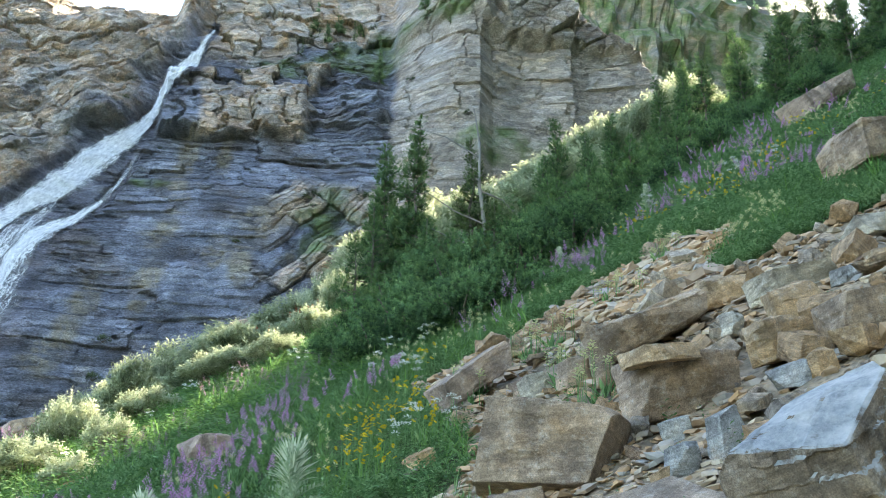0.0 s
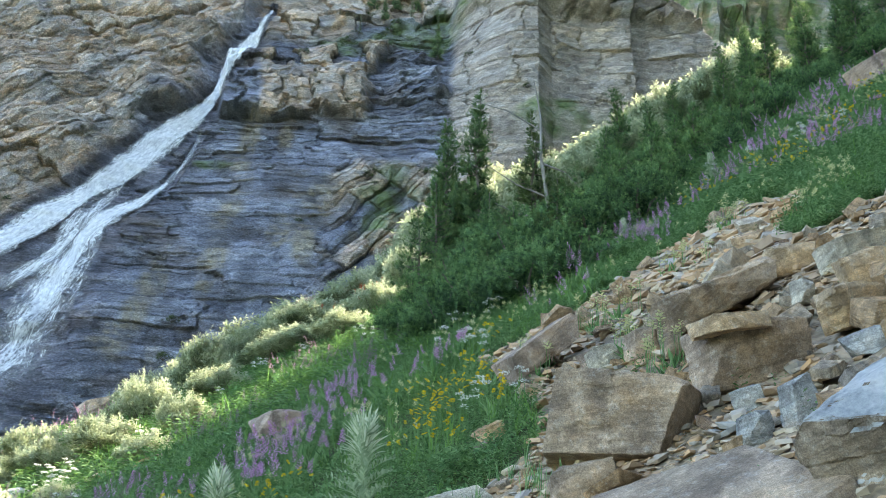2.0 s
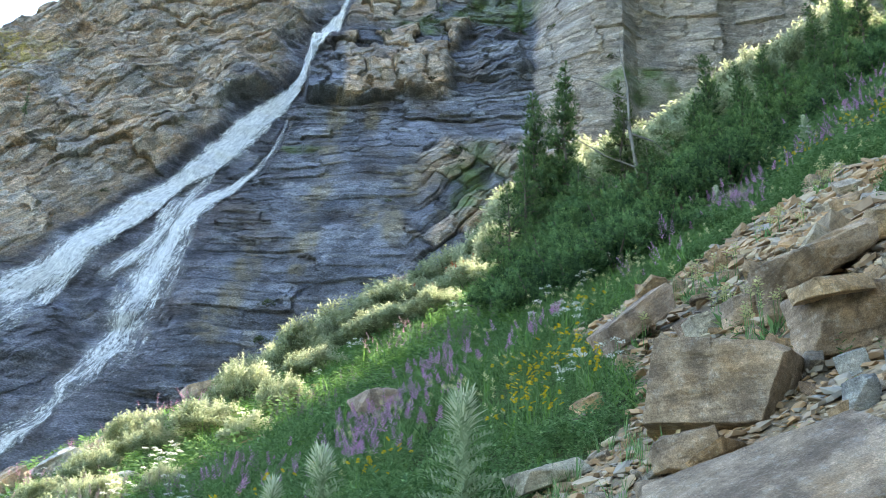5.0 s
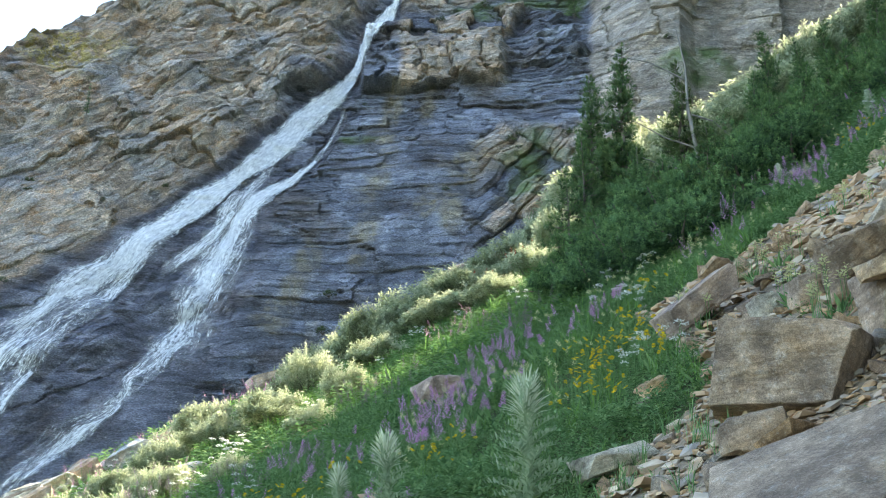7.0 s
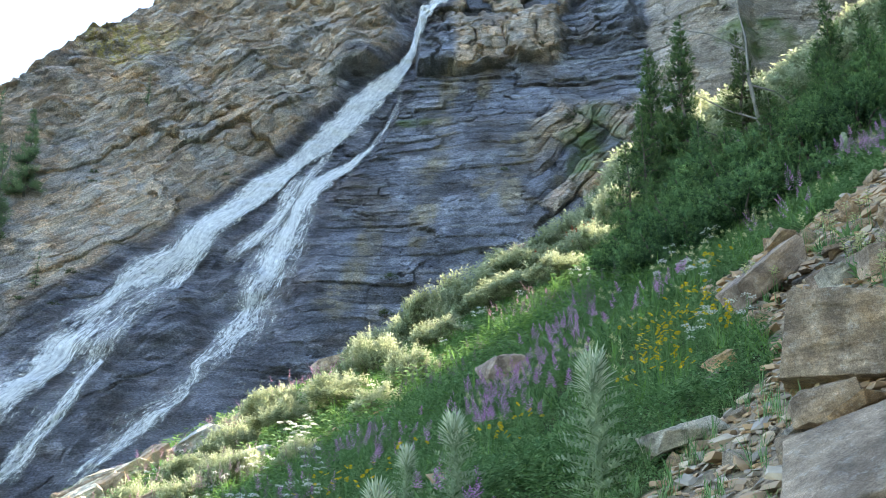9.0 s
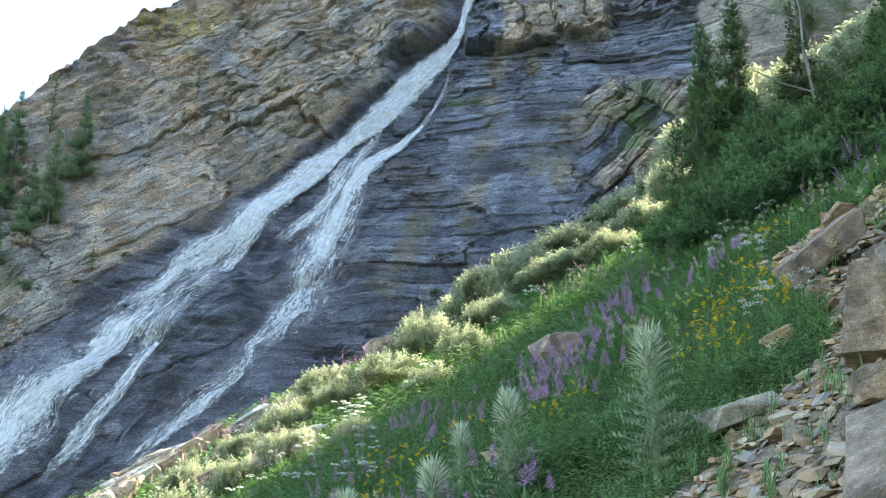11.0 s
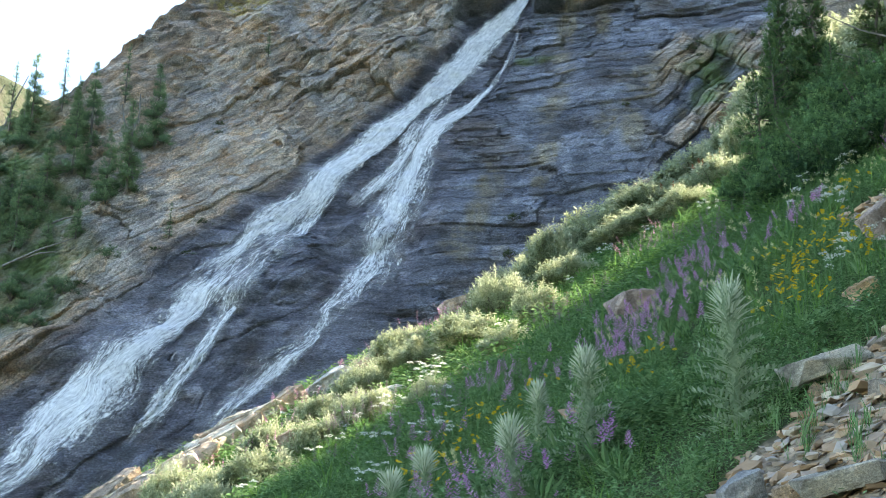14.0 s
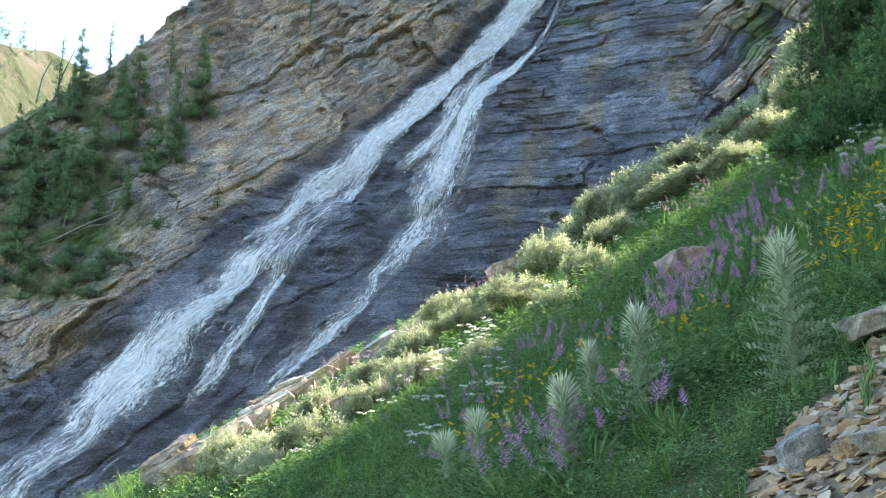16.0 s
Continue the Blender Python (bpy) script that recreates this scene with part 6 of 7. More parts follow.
# sprigs that come up through the rubble
rs = np.random.RandomState(98)
x, y = rs.uniform(0.3, 4.6, 300), rs.uniform(3.4, 8.6, 300)
k = (stony(x, y) > 0.5) & (fbm(x * 1.6, y * 1.6, 3, 99) > 0.18)
x, y = x[k], y[k]
V, F = spread(*T_FORB, np.stack([x, y, ground_z(x, y)], 1), rs.uniform(0, 6, len(x)), rs.uniform(0, 0.4, len(x)), rs.uniform(0.4, 0.9, len(x)))
tv = rs.uniform(0.2, 1.35, 130)
tw = rs.uniform(3.8, 5.5, 130)
k = (fbm(tv * 2.2, tw * 2.2, 3, 108) > 0.12)
tuft = spread(*T_GRASS, np.stack([tv[k], tw[k], ground_z(tv[k], tw[k])], 1), rs.uniform(0, 6, k.sum()), rs.uniform(0, 0.3, k.sum()), rs.uniform(0.4, 0.8, k.sum()))
tagged(new("rubble_grass", raw_mesh("rubble_grass", *tuft, M_FORB)), "thin grass tufts at the edge of the path rubble", "vegetation", kind="stuff")
tagged(new("rubble_herbs", raw_mesh("rubble_herbs", V, F, M_FORB)), "small green herbs growing between scree stones", "vegetation", kind="stuff")


# ---------------------------------------------------------------- flowers
def stem_mesh(h, lean=0.05, r=0.004, material=None):
    return raw_mesh("stem", *tube([(0, 0, 0), (lean * h * 0.4, 0, h * 0.5), (lean * h, 0, h)], [r, r * 0.8, r * 0.5], 5), material or M_FORB, True)


def rosette(seed, n, length, width, height):
    rng = random.Random(seed)
    return leaf_tuft([(polar(0.01, a * 2.4, height * 0.1 * rng.random()), polar(length * rng.uniform(0.6, 1.1), a * 2.4 + rng.uniform(-0.3, 0.3), height * rng.uniform(0.1, 1.0)), width * rng.uniform(0.7, 1.2)) for a in range(n)])


def whorl(seed, n, z0, z1, r0, r1, length, width, up=0.4, lean=0.0):
    """Small petals in a spiral along a stem."""
    rng = random.Random(seed)
    items = []
    for i in range(n):
        t = i / (n - 1)
        z, r, a = z0 + (z1 - z0) * t, r0 + (r1 - r0) * t, i * 2.4 + rng.uniform(-0.2, 0.2)
        k = 1 - 0.5 * t
        items.append(((r * 0.3 * math.cos(a) + lean * z, r * 0.3 * math.sin(a), z), ((r + length * k) * math.cos(a) + lean * z, (r + length * k) * math.sin(a), z + up * length * rng.uniform(0.5, 1.3)), width * k))
    return leaf_tuft(items)


def flat_head(seed, n, h, spread_r, petal, width):
    rng = random.Random(seed)
    items = []
    for i in range(n):
        a, r = i * 2.4, spread_r * math.sqrt((i + 0.5) / n)
        c = (r * math.cos(a), r * math.sin(a), h - 8 * r * r + rng.uniform(-0.004, 0.004))
        b, up = rng.uniform(0, 6.3), rng.uniform(-0.9, 0.9)
        items.append((c, (c[0] + petal * math.cos(b), c[1] + petal * math.sin(b), c[2] + up * petal), width))
    return leaf_tuft(items)


def daisy(seed, h, petal, n=11):
    tilt = 0.35 + 0.6 * random.Random(seed).random()
    return leaf_tuft([((0.003 * math.cos(a), 0.003 * math.sin(a), h), (petal * math.cos(a) * math.cos(tilt), petal * math.sin(a), h + petal * math.cos(a) * math.sin(tilt)), petal * 0.62) for a in [6.283 * i / n for i in range(n)]])


def flower_kind(name, leaves, heads):
    """One flowering plant at the origin, far below ground, to copy from: leaves, and for each head a stem and a bloom."""
    root = new(name)
    tagged(part("foliage", raw_mesh("foliage", *leaves, M_FORB), root), kind="stuff")
    for x, y, turn, stem, bloom in heads:
        s = part("stem", stem, root)
        b = tagged(part("bloom", bloom, root), kind="stuff")
        s.matrix_basis = pose(x, y, 0, 0, 0, turn)
        b.matrix_basis = pose(x, y, 0, 0, 0, turn)
    return root


def drop_kind(root):
    for o in (*root.children_recursive, root):
        bpy.data.objects.remove(o)


def lupine_kind(seed, petals, h=0.31, n=4, spike=0.11):
    rng = random.Random(seed)
    heads = []
    for i in range(n):
        hh = h * rng.uniform(0.75, 1.1)
        slant = rng.uniform(0.05, 0.65)
        bloom = whorl(seed * 9 + i, 26, hh - spike * rng.uniform(0.5, 1.0), hh + 0.02, 0.011, 0.003, 0.019, 0.015, 0.5, slant)
        heads.append((rng.uniform(-0.13, 0.13), rng.uniform(-0.13, 0.13), rng.uniform(0, 360), stem_mesh(hh, slant, 0.003), raw_mesh("bloom", *bloom, petals)))
    return flower_kind("lupine", rosette(seed, 26, 0.16, 0.03, h * 0.62), heads)


def head_kind(name, seed, n, h, petals, make):
    rng = random.Random(seed)
    heads = []
    for i in range(n):
        hh = h * rng.uniform(0.75, 1.15)
        heads.append((rng.uniform(-0.12, 0.12), rng.uniform(-0.12, 0.12), rng.uniform(0, 360), stem_mesh(hh, 0.0, 0.0025), raw_mesh("bloom", *make(seed * 7 + i, hh), petals)))
    return flower_kind(name, rosette(seed, 16, 0.1, 0.026, h * 0.5), heads)


def plant_out(kinds, name, label, group, spots, seed, size=(0.8, 1.15), sink=0.02, on_stones=False):
    """Copies round each of the spots: (x, y, spread, how many)."""
    rng = random.Random(seed)
    for x, y, r, n in spots:
        for _ in range(n):
            px, py = x + rng.gauss(0, r) * 0.8, y + rng.gauss(0, r)
            if (stony(np.array(px), np.array(py)) > 0.5) != on_stones or float(beyond(px, py)) > 0 or math.hypot(px, py) < 3.6:
                continue
            ob = copy_thing(rng.choice(kinds), at_ground(px, py, rng.uniform(0, 360), rng.uniform(*size), sink))
            ob.name = name
            tagged(ob, label, "flower", group)
    for k in kinds:
        drop_kind(k)


plant_out([lupine_kind(60 + i, M_PURPLE) for i in range(4)], "lupine", "wild lupine with upright purple flower spikes", "purple lupines",
          [(3.8, 10.0, 0.3, 7), (4.3, 10.6, 0.35, 6), (2.8, 9.2, 0.25, 4), (1.6, 9.2, 0.25, 6), (1.0, 10.2, 0.35, 9), (0.8, 9.3, 0.3, 5), (0.4, 9.1, 0.25, 6), (0.1, 8.8, 0.25, 5), (0.2, 8.4, 0.3, 4), (8.3, 14.5, 0.6, 11), (6.6, 13.0, 0.5, 11),
           (5.2, 11.0, 0.4, 6), (10.6, 15.7, 0.6, 11), (5.7, 9.7, 0.4, 9), (6.2, 9.5, 0.4, 9), (10.0, 16.7, 0.6, 6), (7.2, 12.4, 0.6, 6), (8.8, 13.4, 0.7, 6), (9.6, 14.8, 0.7, 6), (6.6, 11.2, 0.5, 5), (3.4, 9.4, 0.3, 4), (11.0, 15.2, 0.5, 6), (7.8, 14.4, 0.5, 6), (-0.7, 8.9, 0.25, 4), (-1.3, 8.2, 0.25, 4), (0.3, 8.0, 0.22, 5),
           (0.07, 7.8, 0.22, 4), (-0.4, 5.9, 0.22, 5), (-0.75, 6.3, 0.22, 4), (-0.25, 8.0, 0.2, 3), (0.13, 9.6, 0.3, 4), (-0.55, 6.5, 0.2, 4), (0.4, 8.9, 0.2, 4), (-1.0, 9.4, 0.3, 4), (-1.3, 7.2, 0.2, 3), (-0.1, 5.6, 0.15, 2)], 101)
plant_out([lupine_kind(70 + i, M_PINK, 0.5, 5, 0.16) for i in range(3)], "fireweed", "pink fireweed spikes at the meadow's brink", "pink fireweed",
          [(-2.0, 18.6, 0.4, 5), (-3.9, 14.2, 0.4, 3), (-4.2, 12.9, 0.4, 4), (-4.6, 12.4, 0.4, 4), (-2.6, 19.4, 0.4, 6), (-3.3, 18.6, 0.4, 4), (-4.2, 17.6, 0.3, 3), (-2.7, 20.4, 0.35, 8), (0.6, 14.9, 0.5, 3), (-2.7, 21.2, 0.4, 6), (-3.4, 19.6, 0.4, 5), (-4.6, 16.4, 0.3, 3)], 102, (0.7, 1.0))
plant_out([lupine_kind(75 + i, M_DUSK, 0.4, 4, 0.16) for i in range(2)], "faded_lupine", "faded dusky lupine spikes in lush grass", "faded lupines",
          [(-2.5, 11.6, 0.5, 7), (-1.3, 9.0, 0.4, 7), (-0.5, 11.5, 0.6, 8), (0.6, 13.6, 0.6, 7), (-1.8, 10.4, 0.5, 6), (1.1, 11.4, 0.4, 5)], 112)
plant_out([head_kind("paintbrush", 80 + i, 5, 0.25, M_CREAM, lambda s, h: whorl(s, 9, h - 0.022, h + 0.008, 0.006, 0.004, 0.022, 0.015, 0.6)) for i in range(3)], "paintbrush", "cream-yellow paintbrush flowers among green herbs", "cream paintbrush flowers",
          [(3.4, 9.9, 0.4, 5), (2.4, 8.9, 0.3, 3), (5.3, 11.8, 0.6, 5), (4.4, 7.2, 0.35, 7), (4.6, 7.9, 0.35, 7), (2.0, 9.7, 0.4, 3), (1.4, 10.5, 0.5, 3), (7.1, 12.3, 0.6, 9), (8.1, 12.4, 0.6, 9), (8.9, 12.0, 0.6, 9), (5.2, 12.3, 0.5, 7), (2.1, 9.4, 0.3, 5),
           (2.7, 9.8, 0.4, 6), (0.6, 8.2, 0.5, 8), (0.2, 8.8, 0.5, 6), (1.2, 7.6, 0.5, 7), (-0.8, 7.0, 0.4, 3), (5.4, 9.0, 0.5, 7), (6.4, 10.8, 0.6, 7), (10.0, 14.0, 0.8, 8)], 103)
plant_out([head_kind("arnica", 85 + i, 6, 0.26, M_YELLOW, lambda s, h: daisy(s, h, 0.021)) for i in range(3)], "arnica", "yellow daisy-like arnica flowers in green herbs", "yellow arnica",
          [(1.2, 7.2, 0.35, 6), (1.4, 7.4, 0.4, 5), (1.5, 7.8, 0.35, 4), (1.0, 6.5, 0.35, 4), (1.85, 7.7, 0.2, 3), (5.8, 10.4, 0.6, 7), (2.0, 8.9, 0.3, 3), (4.8, 10.5, 0.4, 4), (6.4, 10.6, 0.5, 6), (1.2, 6.8, 0.2, 5), (-0.7, 8.0, 0.25, 5), (-1.0, 7.4, 0.25, 5), (-1.3, 7.4, 0.25, 5), (0.2, 7.3, 0.3, 3), (9.0, 13.2, 0.8, 6), (7.4, 11.6, 0.7, 5), (5.6, 9.8, 0.5, 4)], 104)
plant_out([head_kind("yarrow", 90 + i, 5, 0.27, M_WHITE, lambda s, h: flat_head(s, 30, h, 0.034, 0.013, 0.014)) for i in range(3)], "yarrow", "flat white heads of yarrow in grass", "white yarrow",
          [(1.3, 6.9, 0.3, 2), (1.5, 6.5, 0.3, 1), (1.9, 9.1, 0.3, 2), (1.9, 11.2, 0.4, 3), (-3.8, 16.0, 0.5, 5), (-1.7, 9.6, 0.4, 3), (-1.6, 7.9, 0.35, 3), (-3.1, 10.9, 0.5, 4), (-1.2, 9.1, 0.4, 2), (-2.2, 11.4, 0.5, 4), (-2.2, 12.7, 0.5, 3), (-2.0, 14.0, 0.5, 5), (6.0, 11.6, 0.8, 6), (1.8, 14.6, 0.6, 4), (0.2, 17.0, 0.6, 4)], 105)
plant_out([head_kind("red_paintbrush", 95, 4, 0.3, M_RED, lambda s, h: whorl(s, 16, h - 0.06, h + 0.015, 0.006, 0.004, 0.026, 0.014, 0.9))], "red_paintbrush", "scarlet paintbrush flowers near the willows", "red paintbrush flowers",
          [(1.6, 20.6, 0.5, 5), (2.4, 21.6, 0.5, 4) ], 106, (1.2, 1.6))


plant_out([head_kind("columbine", 190 + i, 7, 0.26, M_CREAM, lambda s, h: whorl(s, 9, h - 0.03, h + 0.01, 0.008, 0.006, 0.026, 0.02, 0.3)) for i in range(3)], "columbine", "cream-yellow columbine clump growing between stones", "cream columbines",
          [(2.27, 6.1, 0.1, 3), (1.86, 7.2, 0.12, 3), (2.43, 7.4, 0.12, 3), (2.17, 5.5, 0.06, 2), (3.3, 8.0, 0.2, 3), (4.0, 8.4, 0.2, 3)], 109, (0.9, 1.2), on_stones=True)

# ---------------------------------------------------------------- woolly thistles
def thistle_leaf(seed, length):
    """A narrow lobed leaf along +x with spines at its lobes."""
    rng = random.Random(seed)
    items, n = [], 9
    for i in range(n):
        t = (i + 1) / n
        x, w = length * t, length * 0.2 * math.sin(math.pi * min(1, t * 0.9 + 0.1)) + 0.006
        z = 0.1 * length * math.sin(t * 2.6) - 0.06 * length * t * t
        for s in (-1, 1):
            items.append(((x - length * 0.07, 0, z), (x + length * 0.05, s * w * rng.uniform(0.8, 1.2), z + rng.uniform(0.01, 0.03)), 0.016))
    items.append(((0, 0, 0), (length * 0.55, 0, 0.06 * length), 0.016))
    items.append(((length * 0.5, 0, 0.09 * length), (length * 1.05, 0, 0.0), 0.013))
    return leaf_tuft(items)


thistle_leaves = [raw_mesh("leaf", *thistle_leaf(500 + i, 1.0 * (0.2 + 0.0 * i)), M_SAGE) for i in range(4)]


def thistle(x, y, h, seed, label, fat=1.0, lean=0.0):
    rng = random.Random(seed)
    root = tagged(new("thistle"), label, "thistle", "woolly thistles")
    root.matrix_basis = pose(x, y, float(ground_z(x, y)) - 0.02, rng.uniform(-3, 3), lean, rng.uniform(0, 360))
    part("stem", raw_mesh("stem", *tube([(0, 0, 0), (0.01, 0, h * 0.5), (0.0, 0.01, h)], [0.017 * fat, 0.014 * fat, 0.012 * fat], 8), M_SAGE, True), root, "pale downy stalk")
    n = int(44 + 40 * h)
    for i in range(n):
        t = (i + rng.random()) / n
        a = i * 137.5
        L = h * (1.3 - 0.55 * t) * rng.uniform(0.75, 1.1) / 0.66
        leaf = part("leaf", thistle_leaves[i % 4], root)
        leaf.matrix_basis = pose(0, 0, h * (0.02 + 0.9 * t), 0, -(4 + 52 * t ** 1.5 + rng.uniform(-12, 12)), a) @ Matrix.Diagonal((L * 0.9, L * 0.9, L * 0.9, 1))
    items = []
    for i in range(110):
        t = i / 109
        a, r = i * 2.4, (0.03 + 0.035 * rng.random()) * fat
        z = h * (0.78 + 0.23 * t)
        up = 0.35 + 0.9 * t
        L = (0.07 + 0.03 * rng.random()) * fat
        items.append(((r * 0.4 * math.cos(a), r * 0.4 * math.sin(a), z), ((r * 0.5 + L * math.cos(up)) * math.cos(a), (r * 0.5 + L * math.cos(up)) * math.sin(a), z + L * math.sin(up)), 0.012))
    part("flower_head", raw_mesh("flower_head", *leaf_tuft(items), M_DOWN), root, "pale woolly spiny crown")
    return root


thistle(0.54, 5.2, 0.68, 1, "tall pale green woolly thistle with a bristly crown", 1.15, -3)
thistle(-0.12, 6.0, 0.6, 2, "slender woolly thistle with a drooping-leaved stalk")
thistle(-0.44, 7.0, 0.42, 3, "small woolly thistle among lupines", 0.8)
thistle(-0.5, 5.75, 0.5, 4, "stout woolly thistle with a pale bristly top", 1.0)
thistle(-1.07, 6.65, 0.4, 5, "twin-headed pale thistle in meadow herbs", 1.1, 6)
thistle(-1.28, 6.8, 0.34, 6, "low pale thistle beside a taller one", 1.1, -8)
thistle(5.6, 12.2, 0.46, 7, "slim pale thistle high on the flowering slope", 0.5)
thistle(3.9, 10.9, 0.36, 8, "slim pale thistle above the scree", 0.45)

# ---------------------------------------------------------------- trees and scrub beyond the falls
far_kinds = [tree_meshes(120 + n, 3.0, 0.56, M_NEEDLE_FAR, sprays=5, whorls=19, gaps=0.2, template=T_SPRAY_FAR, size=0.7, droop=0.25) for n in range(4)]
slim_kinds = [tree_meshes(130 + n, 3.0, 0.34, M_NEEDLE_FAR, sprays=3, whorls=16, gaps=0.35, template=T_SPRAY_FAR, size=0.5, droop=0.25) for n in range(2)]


def at_cliff(x, z, turn, size, inward=0.0):
    return pose(x, on_cliff(x, z) - 0.1 + inward, z - 0.15, 0, 0, turn) @ Matrix.Diagonal((size, size, size, 1))


rng = random.Random(21)
for x, z, h, slim in ((-26.65, 24.4, 3.0, 0), (-26.75, 23.8, 2.0, 0), (-25.6, 26.0, 2.3, 1), (-24.9, 25.5, 1.7, 1), (-23.65, 23.7, 3.1, 0), (-22.9, 26.8, 2.3, 1), (-21.15, 24.1, 3.2, 0), (-21.2, 20.9, 3.2, 0), (-24.0, 22.1, 2.5, 0), (-22.0, 20.3, 2.5, 0),
                      (-26.9, 19.0, 2.0, 0), (-25.1, 17.6, 2.5, 0), (-26.0, 17.9, 1.8, 0), (-18.9, 18.5, 1.2, 1), (-24.7, 20.5, 2.2, 0), (-28.0, 20.5, 2.2, 0), (-23.8, 17.7, 1.3, 0), (-23.5, 21.9, 1.6, 0), (-26.6, 15.8, 2.6, 0), (-25.9, 13.8, 1.5, 0),
                      (-27.4, 22.0, 1.6, 0), (-26.0, 20.0, 1.8, 0), (-24.6, 18.7, 1.8, 0), (-26.6, 17.0, 2.0, 0), (-27.6, 24.6, 2.6, 1), (-22.7, 18.3, 1.5, 0), (-28.4, 18.0, 2.2, 0), (-24.6, 24.2, 2.2, 0), (-17.0, 31.1, 1.3, 1)):
    conifer("fir_tree", rng.choice(slim_kinds if slim else far_kinds), at_cliff(x, z, rng.uniform(0, 360), h / 3.0 * 1.45), "tall dark fir on the slope beyond the falls" if h > 2.2 else "small dark fir on the slope beyond the falls", "tree", "firs beyond the falls")
for x, z, h in ((10.6, 45.4, 2.9), (9.7, 51.7, 2.6), (8.0, 51.5, 2.4), (6.5, 51.2, 2.6), (7.2, 50.2, 2.0), (5.4, 48.2, 1.4), (14.7, 48.6, 1.9), (9.0, 49.8, 1.8), (13.3, 50.6, 2.2), (10.9, 49.0, 1.8)):
    conifer("fir_tree", rng.choice(slim_kinds if h < 2 else far_kinds), at_cliff(x, z, rng.uniform(0, 360), h / 3.0), "dark fir rooted on a grassy cliff ledge", "tree", "firs on the cliff")
for i in range(34):
    x = rng.uniform(32.5, 46)
    conifer("fir_tree", rng.choice(far_kinds), at_cliff(x, rng.uniform(45, 60) + 0.3 * (x - 39), rng.uniform(0, 360), rng.uniform(0.5, 1.3)), "hazy fir on the green slope behind the buttress", "tree", "firs behind the buttress")
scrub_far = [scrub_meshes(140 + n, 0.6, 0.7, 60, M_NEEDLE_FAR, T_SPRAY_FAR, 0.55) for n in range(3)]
for i in range(50):
    x, z = rng.uniform(-29, -20.0), rng.uniform(13.5, 24)
    if -21.2 - x - (0.45 * (z - 17.5) if z > 17.5 else 0) < -0.6:
        continue
    shrub("fir_scrub", rng.choice(scrub_far), at_cliff(x, z, rng.uniform(0, 360), rng.uniform(0.5, 1.2)), "dark green scrub on the slope beyond the falls", "scrub beyond the falls")
ledge_kinds = [scrub_meshes(150 + n, 0.55, 0.35, 36, M_LEDGE, T_SPRAY_FAR, 0.42) for n in range(3)]
LEDGE = [(9.7, 51.0), (6.5, 50.6), (1.4, 43.7), (3.9, 46.4), (8.4, 46.1), (12.3, 44.2), (6.1, 44.2), (15.9, 40.2), (5.8, 32.4), (6.0, 28.6), (7.3, 31.0), (4.9, 38.4), (-2.1, 36.3), (-4.7, 39.2), (-7.6, 35.2), (-3.6, 20.8), (-3.8, 19.1), (10.7, 48.5),
         (8.7, 33.5), (6.7, 29.8), (-18.2, 25.1), (-19.0, 26.0), (-12.5, 27.1), (6.0, 33.1), (2.0, 28.5), (-17.6, 19.6), (5.3, 31.2), (6.1, 28.9), (-18.9, 18.4), (-19.6, 17.4), (-21.6, 15.9), (4.6, 45.8), (5.6, 46.6), (6.8, 48.4), (8.0, 48.8), (3.4, 45.4), (12.6, 49.6), (13.8, 50.2), (14.6, 50.0), (6.2, 47.6), (7.2, 48.0), (9.5, 47.0), (7.4, 47.4), (5.0, 47.0), (11.6, 47.6), (2.6, 45.2)]
for x, z in LEDGE:
    shrub("ledge_bush", rng.choice(ledge_kinds), at_cliff(x + rng.gauss(0, 0.6), z + rng.gauss(0, 0.3), rng.uniform(0, 360), rng.uniform(0.35, 0.9)), "low olive-green bush rooted on a rock ledge", "ledge bushes")

# far woods on the ridge and in the side gully
for nm, box, zf, n, label in (("far_ridge_woods", (-150, -70, 106, 128), "backdrop_ridge", 260, "sparse sunlit firs on the far ridge"), ("far_gully_woods", (50, 130, 84, 200), "backdrop_gully", 520, "hazy firs in the side gully")):
    rs = np.random.RandomState(n)
    me = bpy.data.objects[zf].data
    co = np.empty(len(me.vertices) * 3, np.float32)
    me.vertices.foreach_get("co", co)
    co = co.reshape(-1, 3)
    co = co[(co[:, 0] > box[0]) & (co[:, 0] < box[1]) & (co[:, 1] > box[2]) & (co[:, 1] < box[3])]
    pick = co[rs.choice(len(co), min(n, len(co)), replace=False)]
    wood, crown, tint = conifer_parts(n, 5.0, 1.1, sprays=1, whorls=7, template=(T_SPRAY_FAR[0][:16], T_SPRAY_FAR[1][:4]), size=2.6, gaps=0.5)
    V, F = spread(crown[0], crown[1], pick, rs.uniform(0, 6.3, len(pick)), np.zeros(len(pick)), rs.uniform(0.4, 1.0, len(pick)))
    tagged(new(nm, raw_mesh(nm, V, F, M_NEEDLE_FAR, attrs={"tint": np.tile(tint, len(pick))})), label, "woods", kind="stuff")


# ---------------------------------------------------------------- dead wood
def dead_stem(name, base, points, radii, label, limbs=()):
    root = tagged(new(name), label, "dead wood")
    root.matrix_basis = pose(*base)
    part("trunk", raw_mesh("trunk", *tube(points, radii, 7), M_DEAD, True), root)
    for lp, lr in limbs:
        part("limb", raw_mesh("limb", *tube(lp, lr, 5), M_DEAD, True), root)
    return root


def g3(x, y, dz=0.0):
    return (x, y, float(ground_z(x, y)) + dz)


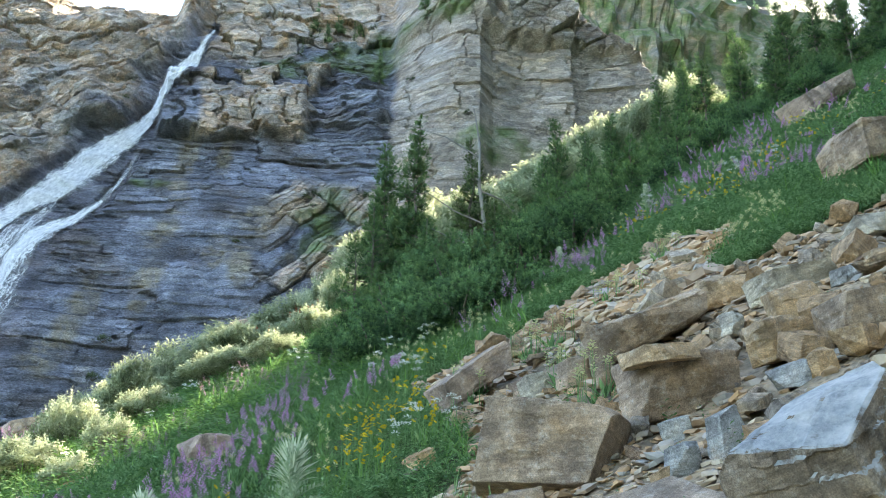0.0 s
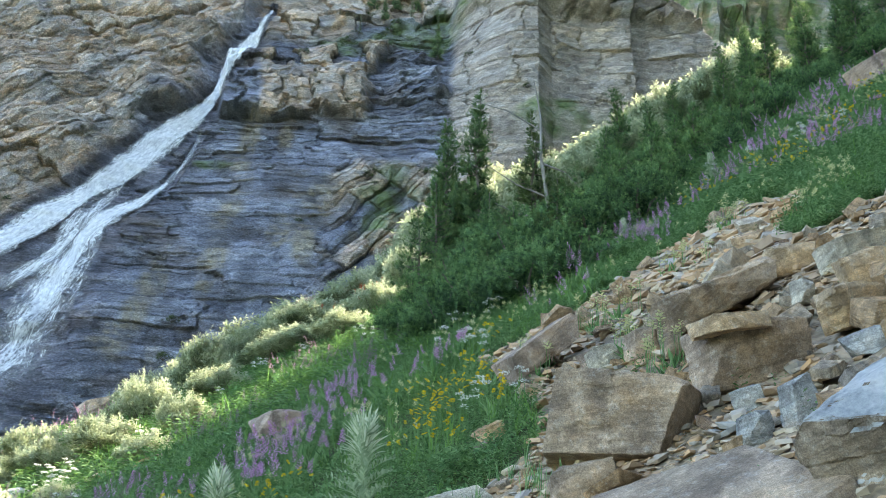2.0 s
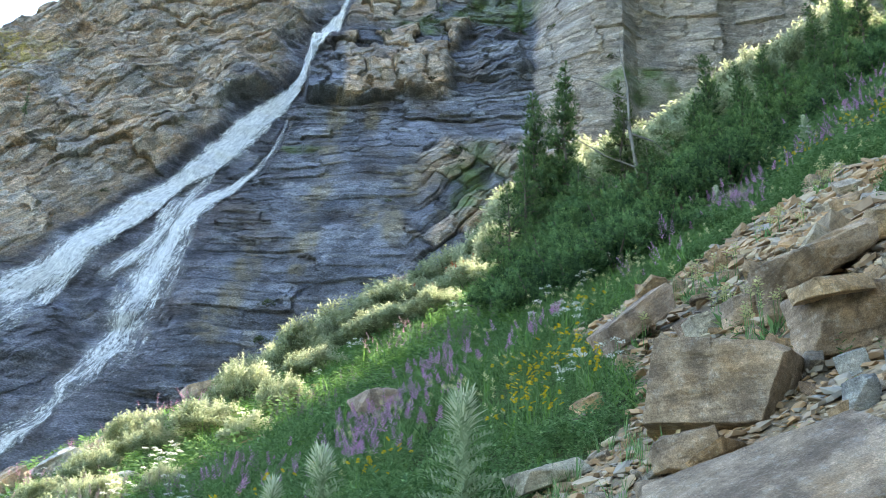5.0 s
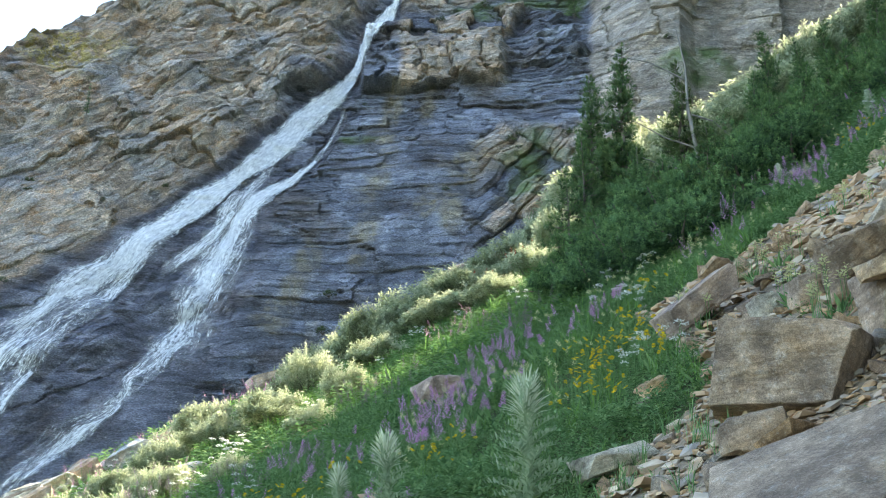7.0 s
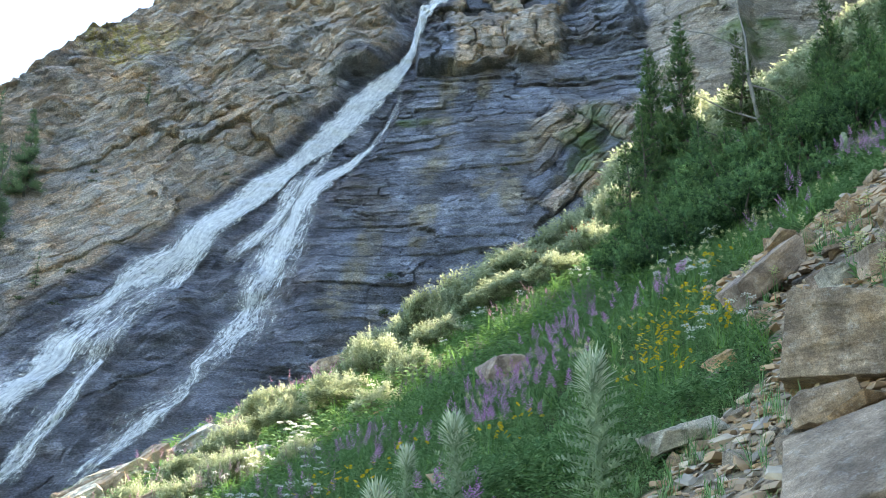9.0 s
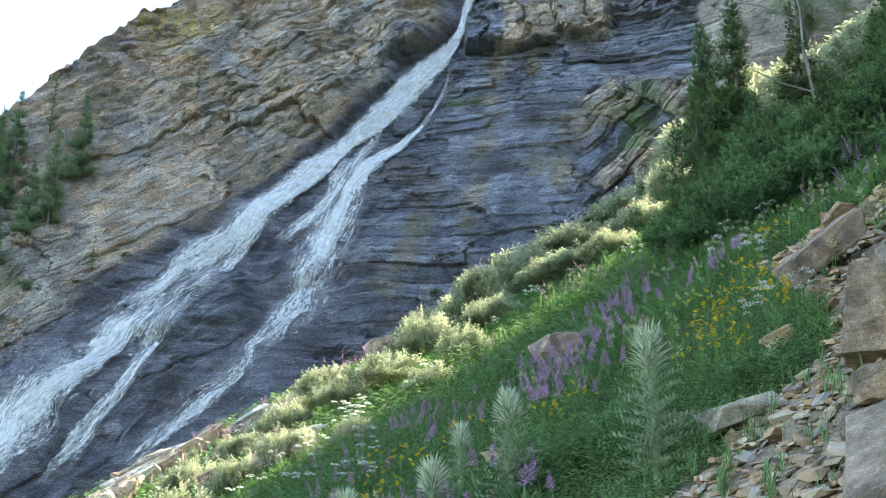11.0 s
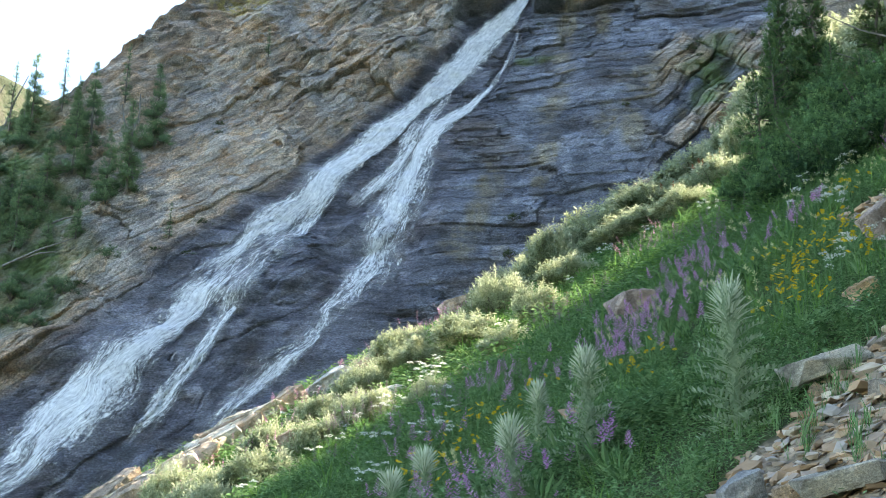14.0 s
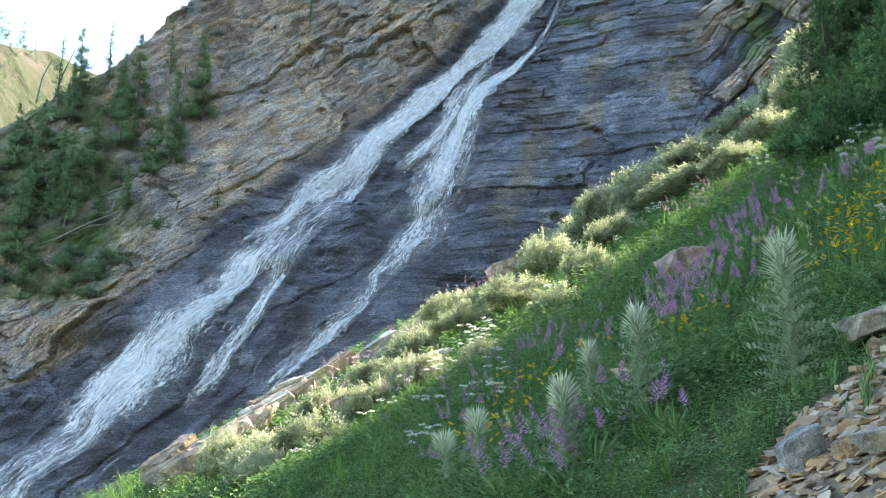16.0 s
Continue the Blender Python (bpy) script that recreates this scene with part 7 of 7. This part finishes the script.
dead_stem("dead_trunk", g3(3.72, 13.0), [(0, 0, 0), (-0.08, 0, 0.7), (-0.16, 0, 1.5), (-0.14, 0, 2.1), (-0.22, 0, 2.7)], [0.034, 0.03, 0.024, 0.016, 0.006], "bleached standing dead pine trunk among live firs",
          [([(-0.1, 0, 0.9), (-0.5, 0, 1.05), (-0.9, 0, 1.3)], [0.015, 0.01, 0.004]), ([(-0.14, 0, 1.9), (-0.6, 0.05, 2.2), (-1.3, 0.05, 2.35)], [0.014, 0.009, 0.003]), ([(-0.12, 0, 0.6), (-0.5, 0, 0.62), (-0.9, 0, 0.8)], [0.018, 0.012, 0.004]), ([(-0.15, 0, 1.4), (0.15, 0, 1.3), (0.35, 0, 1.1)], [0.018, 0.01, 0.004])])
for x, z, pts in ((-20.9, 21.3, [(0, 0, 0), (-0.25, 0, 1.2), (-0.3, 0, 2.4), (-0.5, 0, 3.4)]), (-22.0, 25.0, [(0, 0, 0), (0.25, 0, 0.9), (0.2, 0, 1.9)]), (-22.3, 25.0, [(0, 0, 0), (-0.2, 0, 0.6), (-0.35, 0, 1.4)]), (-27.9, 25.0, [(0, 0, 0), (0.4, 0, 1.4), (0.9, 0, 2.6)]), (-28.6, 24.8, [(0, 0, 0), (0.2, 0, 1.3), (0.6, 0, 2.2)])):
    dead_stem("dead_trunk", (x, on_cliff(x, z) - 0.5, z - 0.2), pts, [0.045, 0.036, 0.024, 0.01][:len(pts)], "bleached leaning dead trunk beyond the falls")
for (x0, z0), (x1, z1) in (((-25.2, 16.6), (-22.6, 18.1)), ((-24.6, 17.0), (-23.2, 17.4)), ((-23.9, 18.8), (-22.6, 19.3))):
    y0, y1 = on_cliff(x0, z0) - 0.35, on_cliff(x1, z1) - 0.35
    dead_stem("fallen_log", (x0, y0, z0), [(0, 0, 0), ((x1 - x0) * 0.5, (y1 - y0) * 0.5, (z1 - z0) * 0.5 + 0.1), (x1 - x0, y1 - y0, z1 - z0)], [0.055, 0.045, 0.02], "grey fallen log lying on the slope")
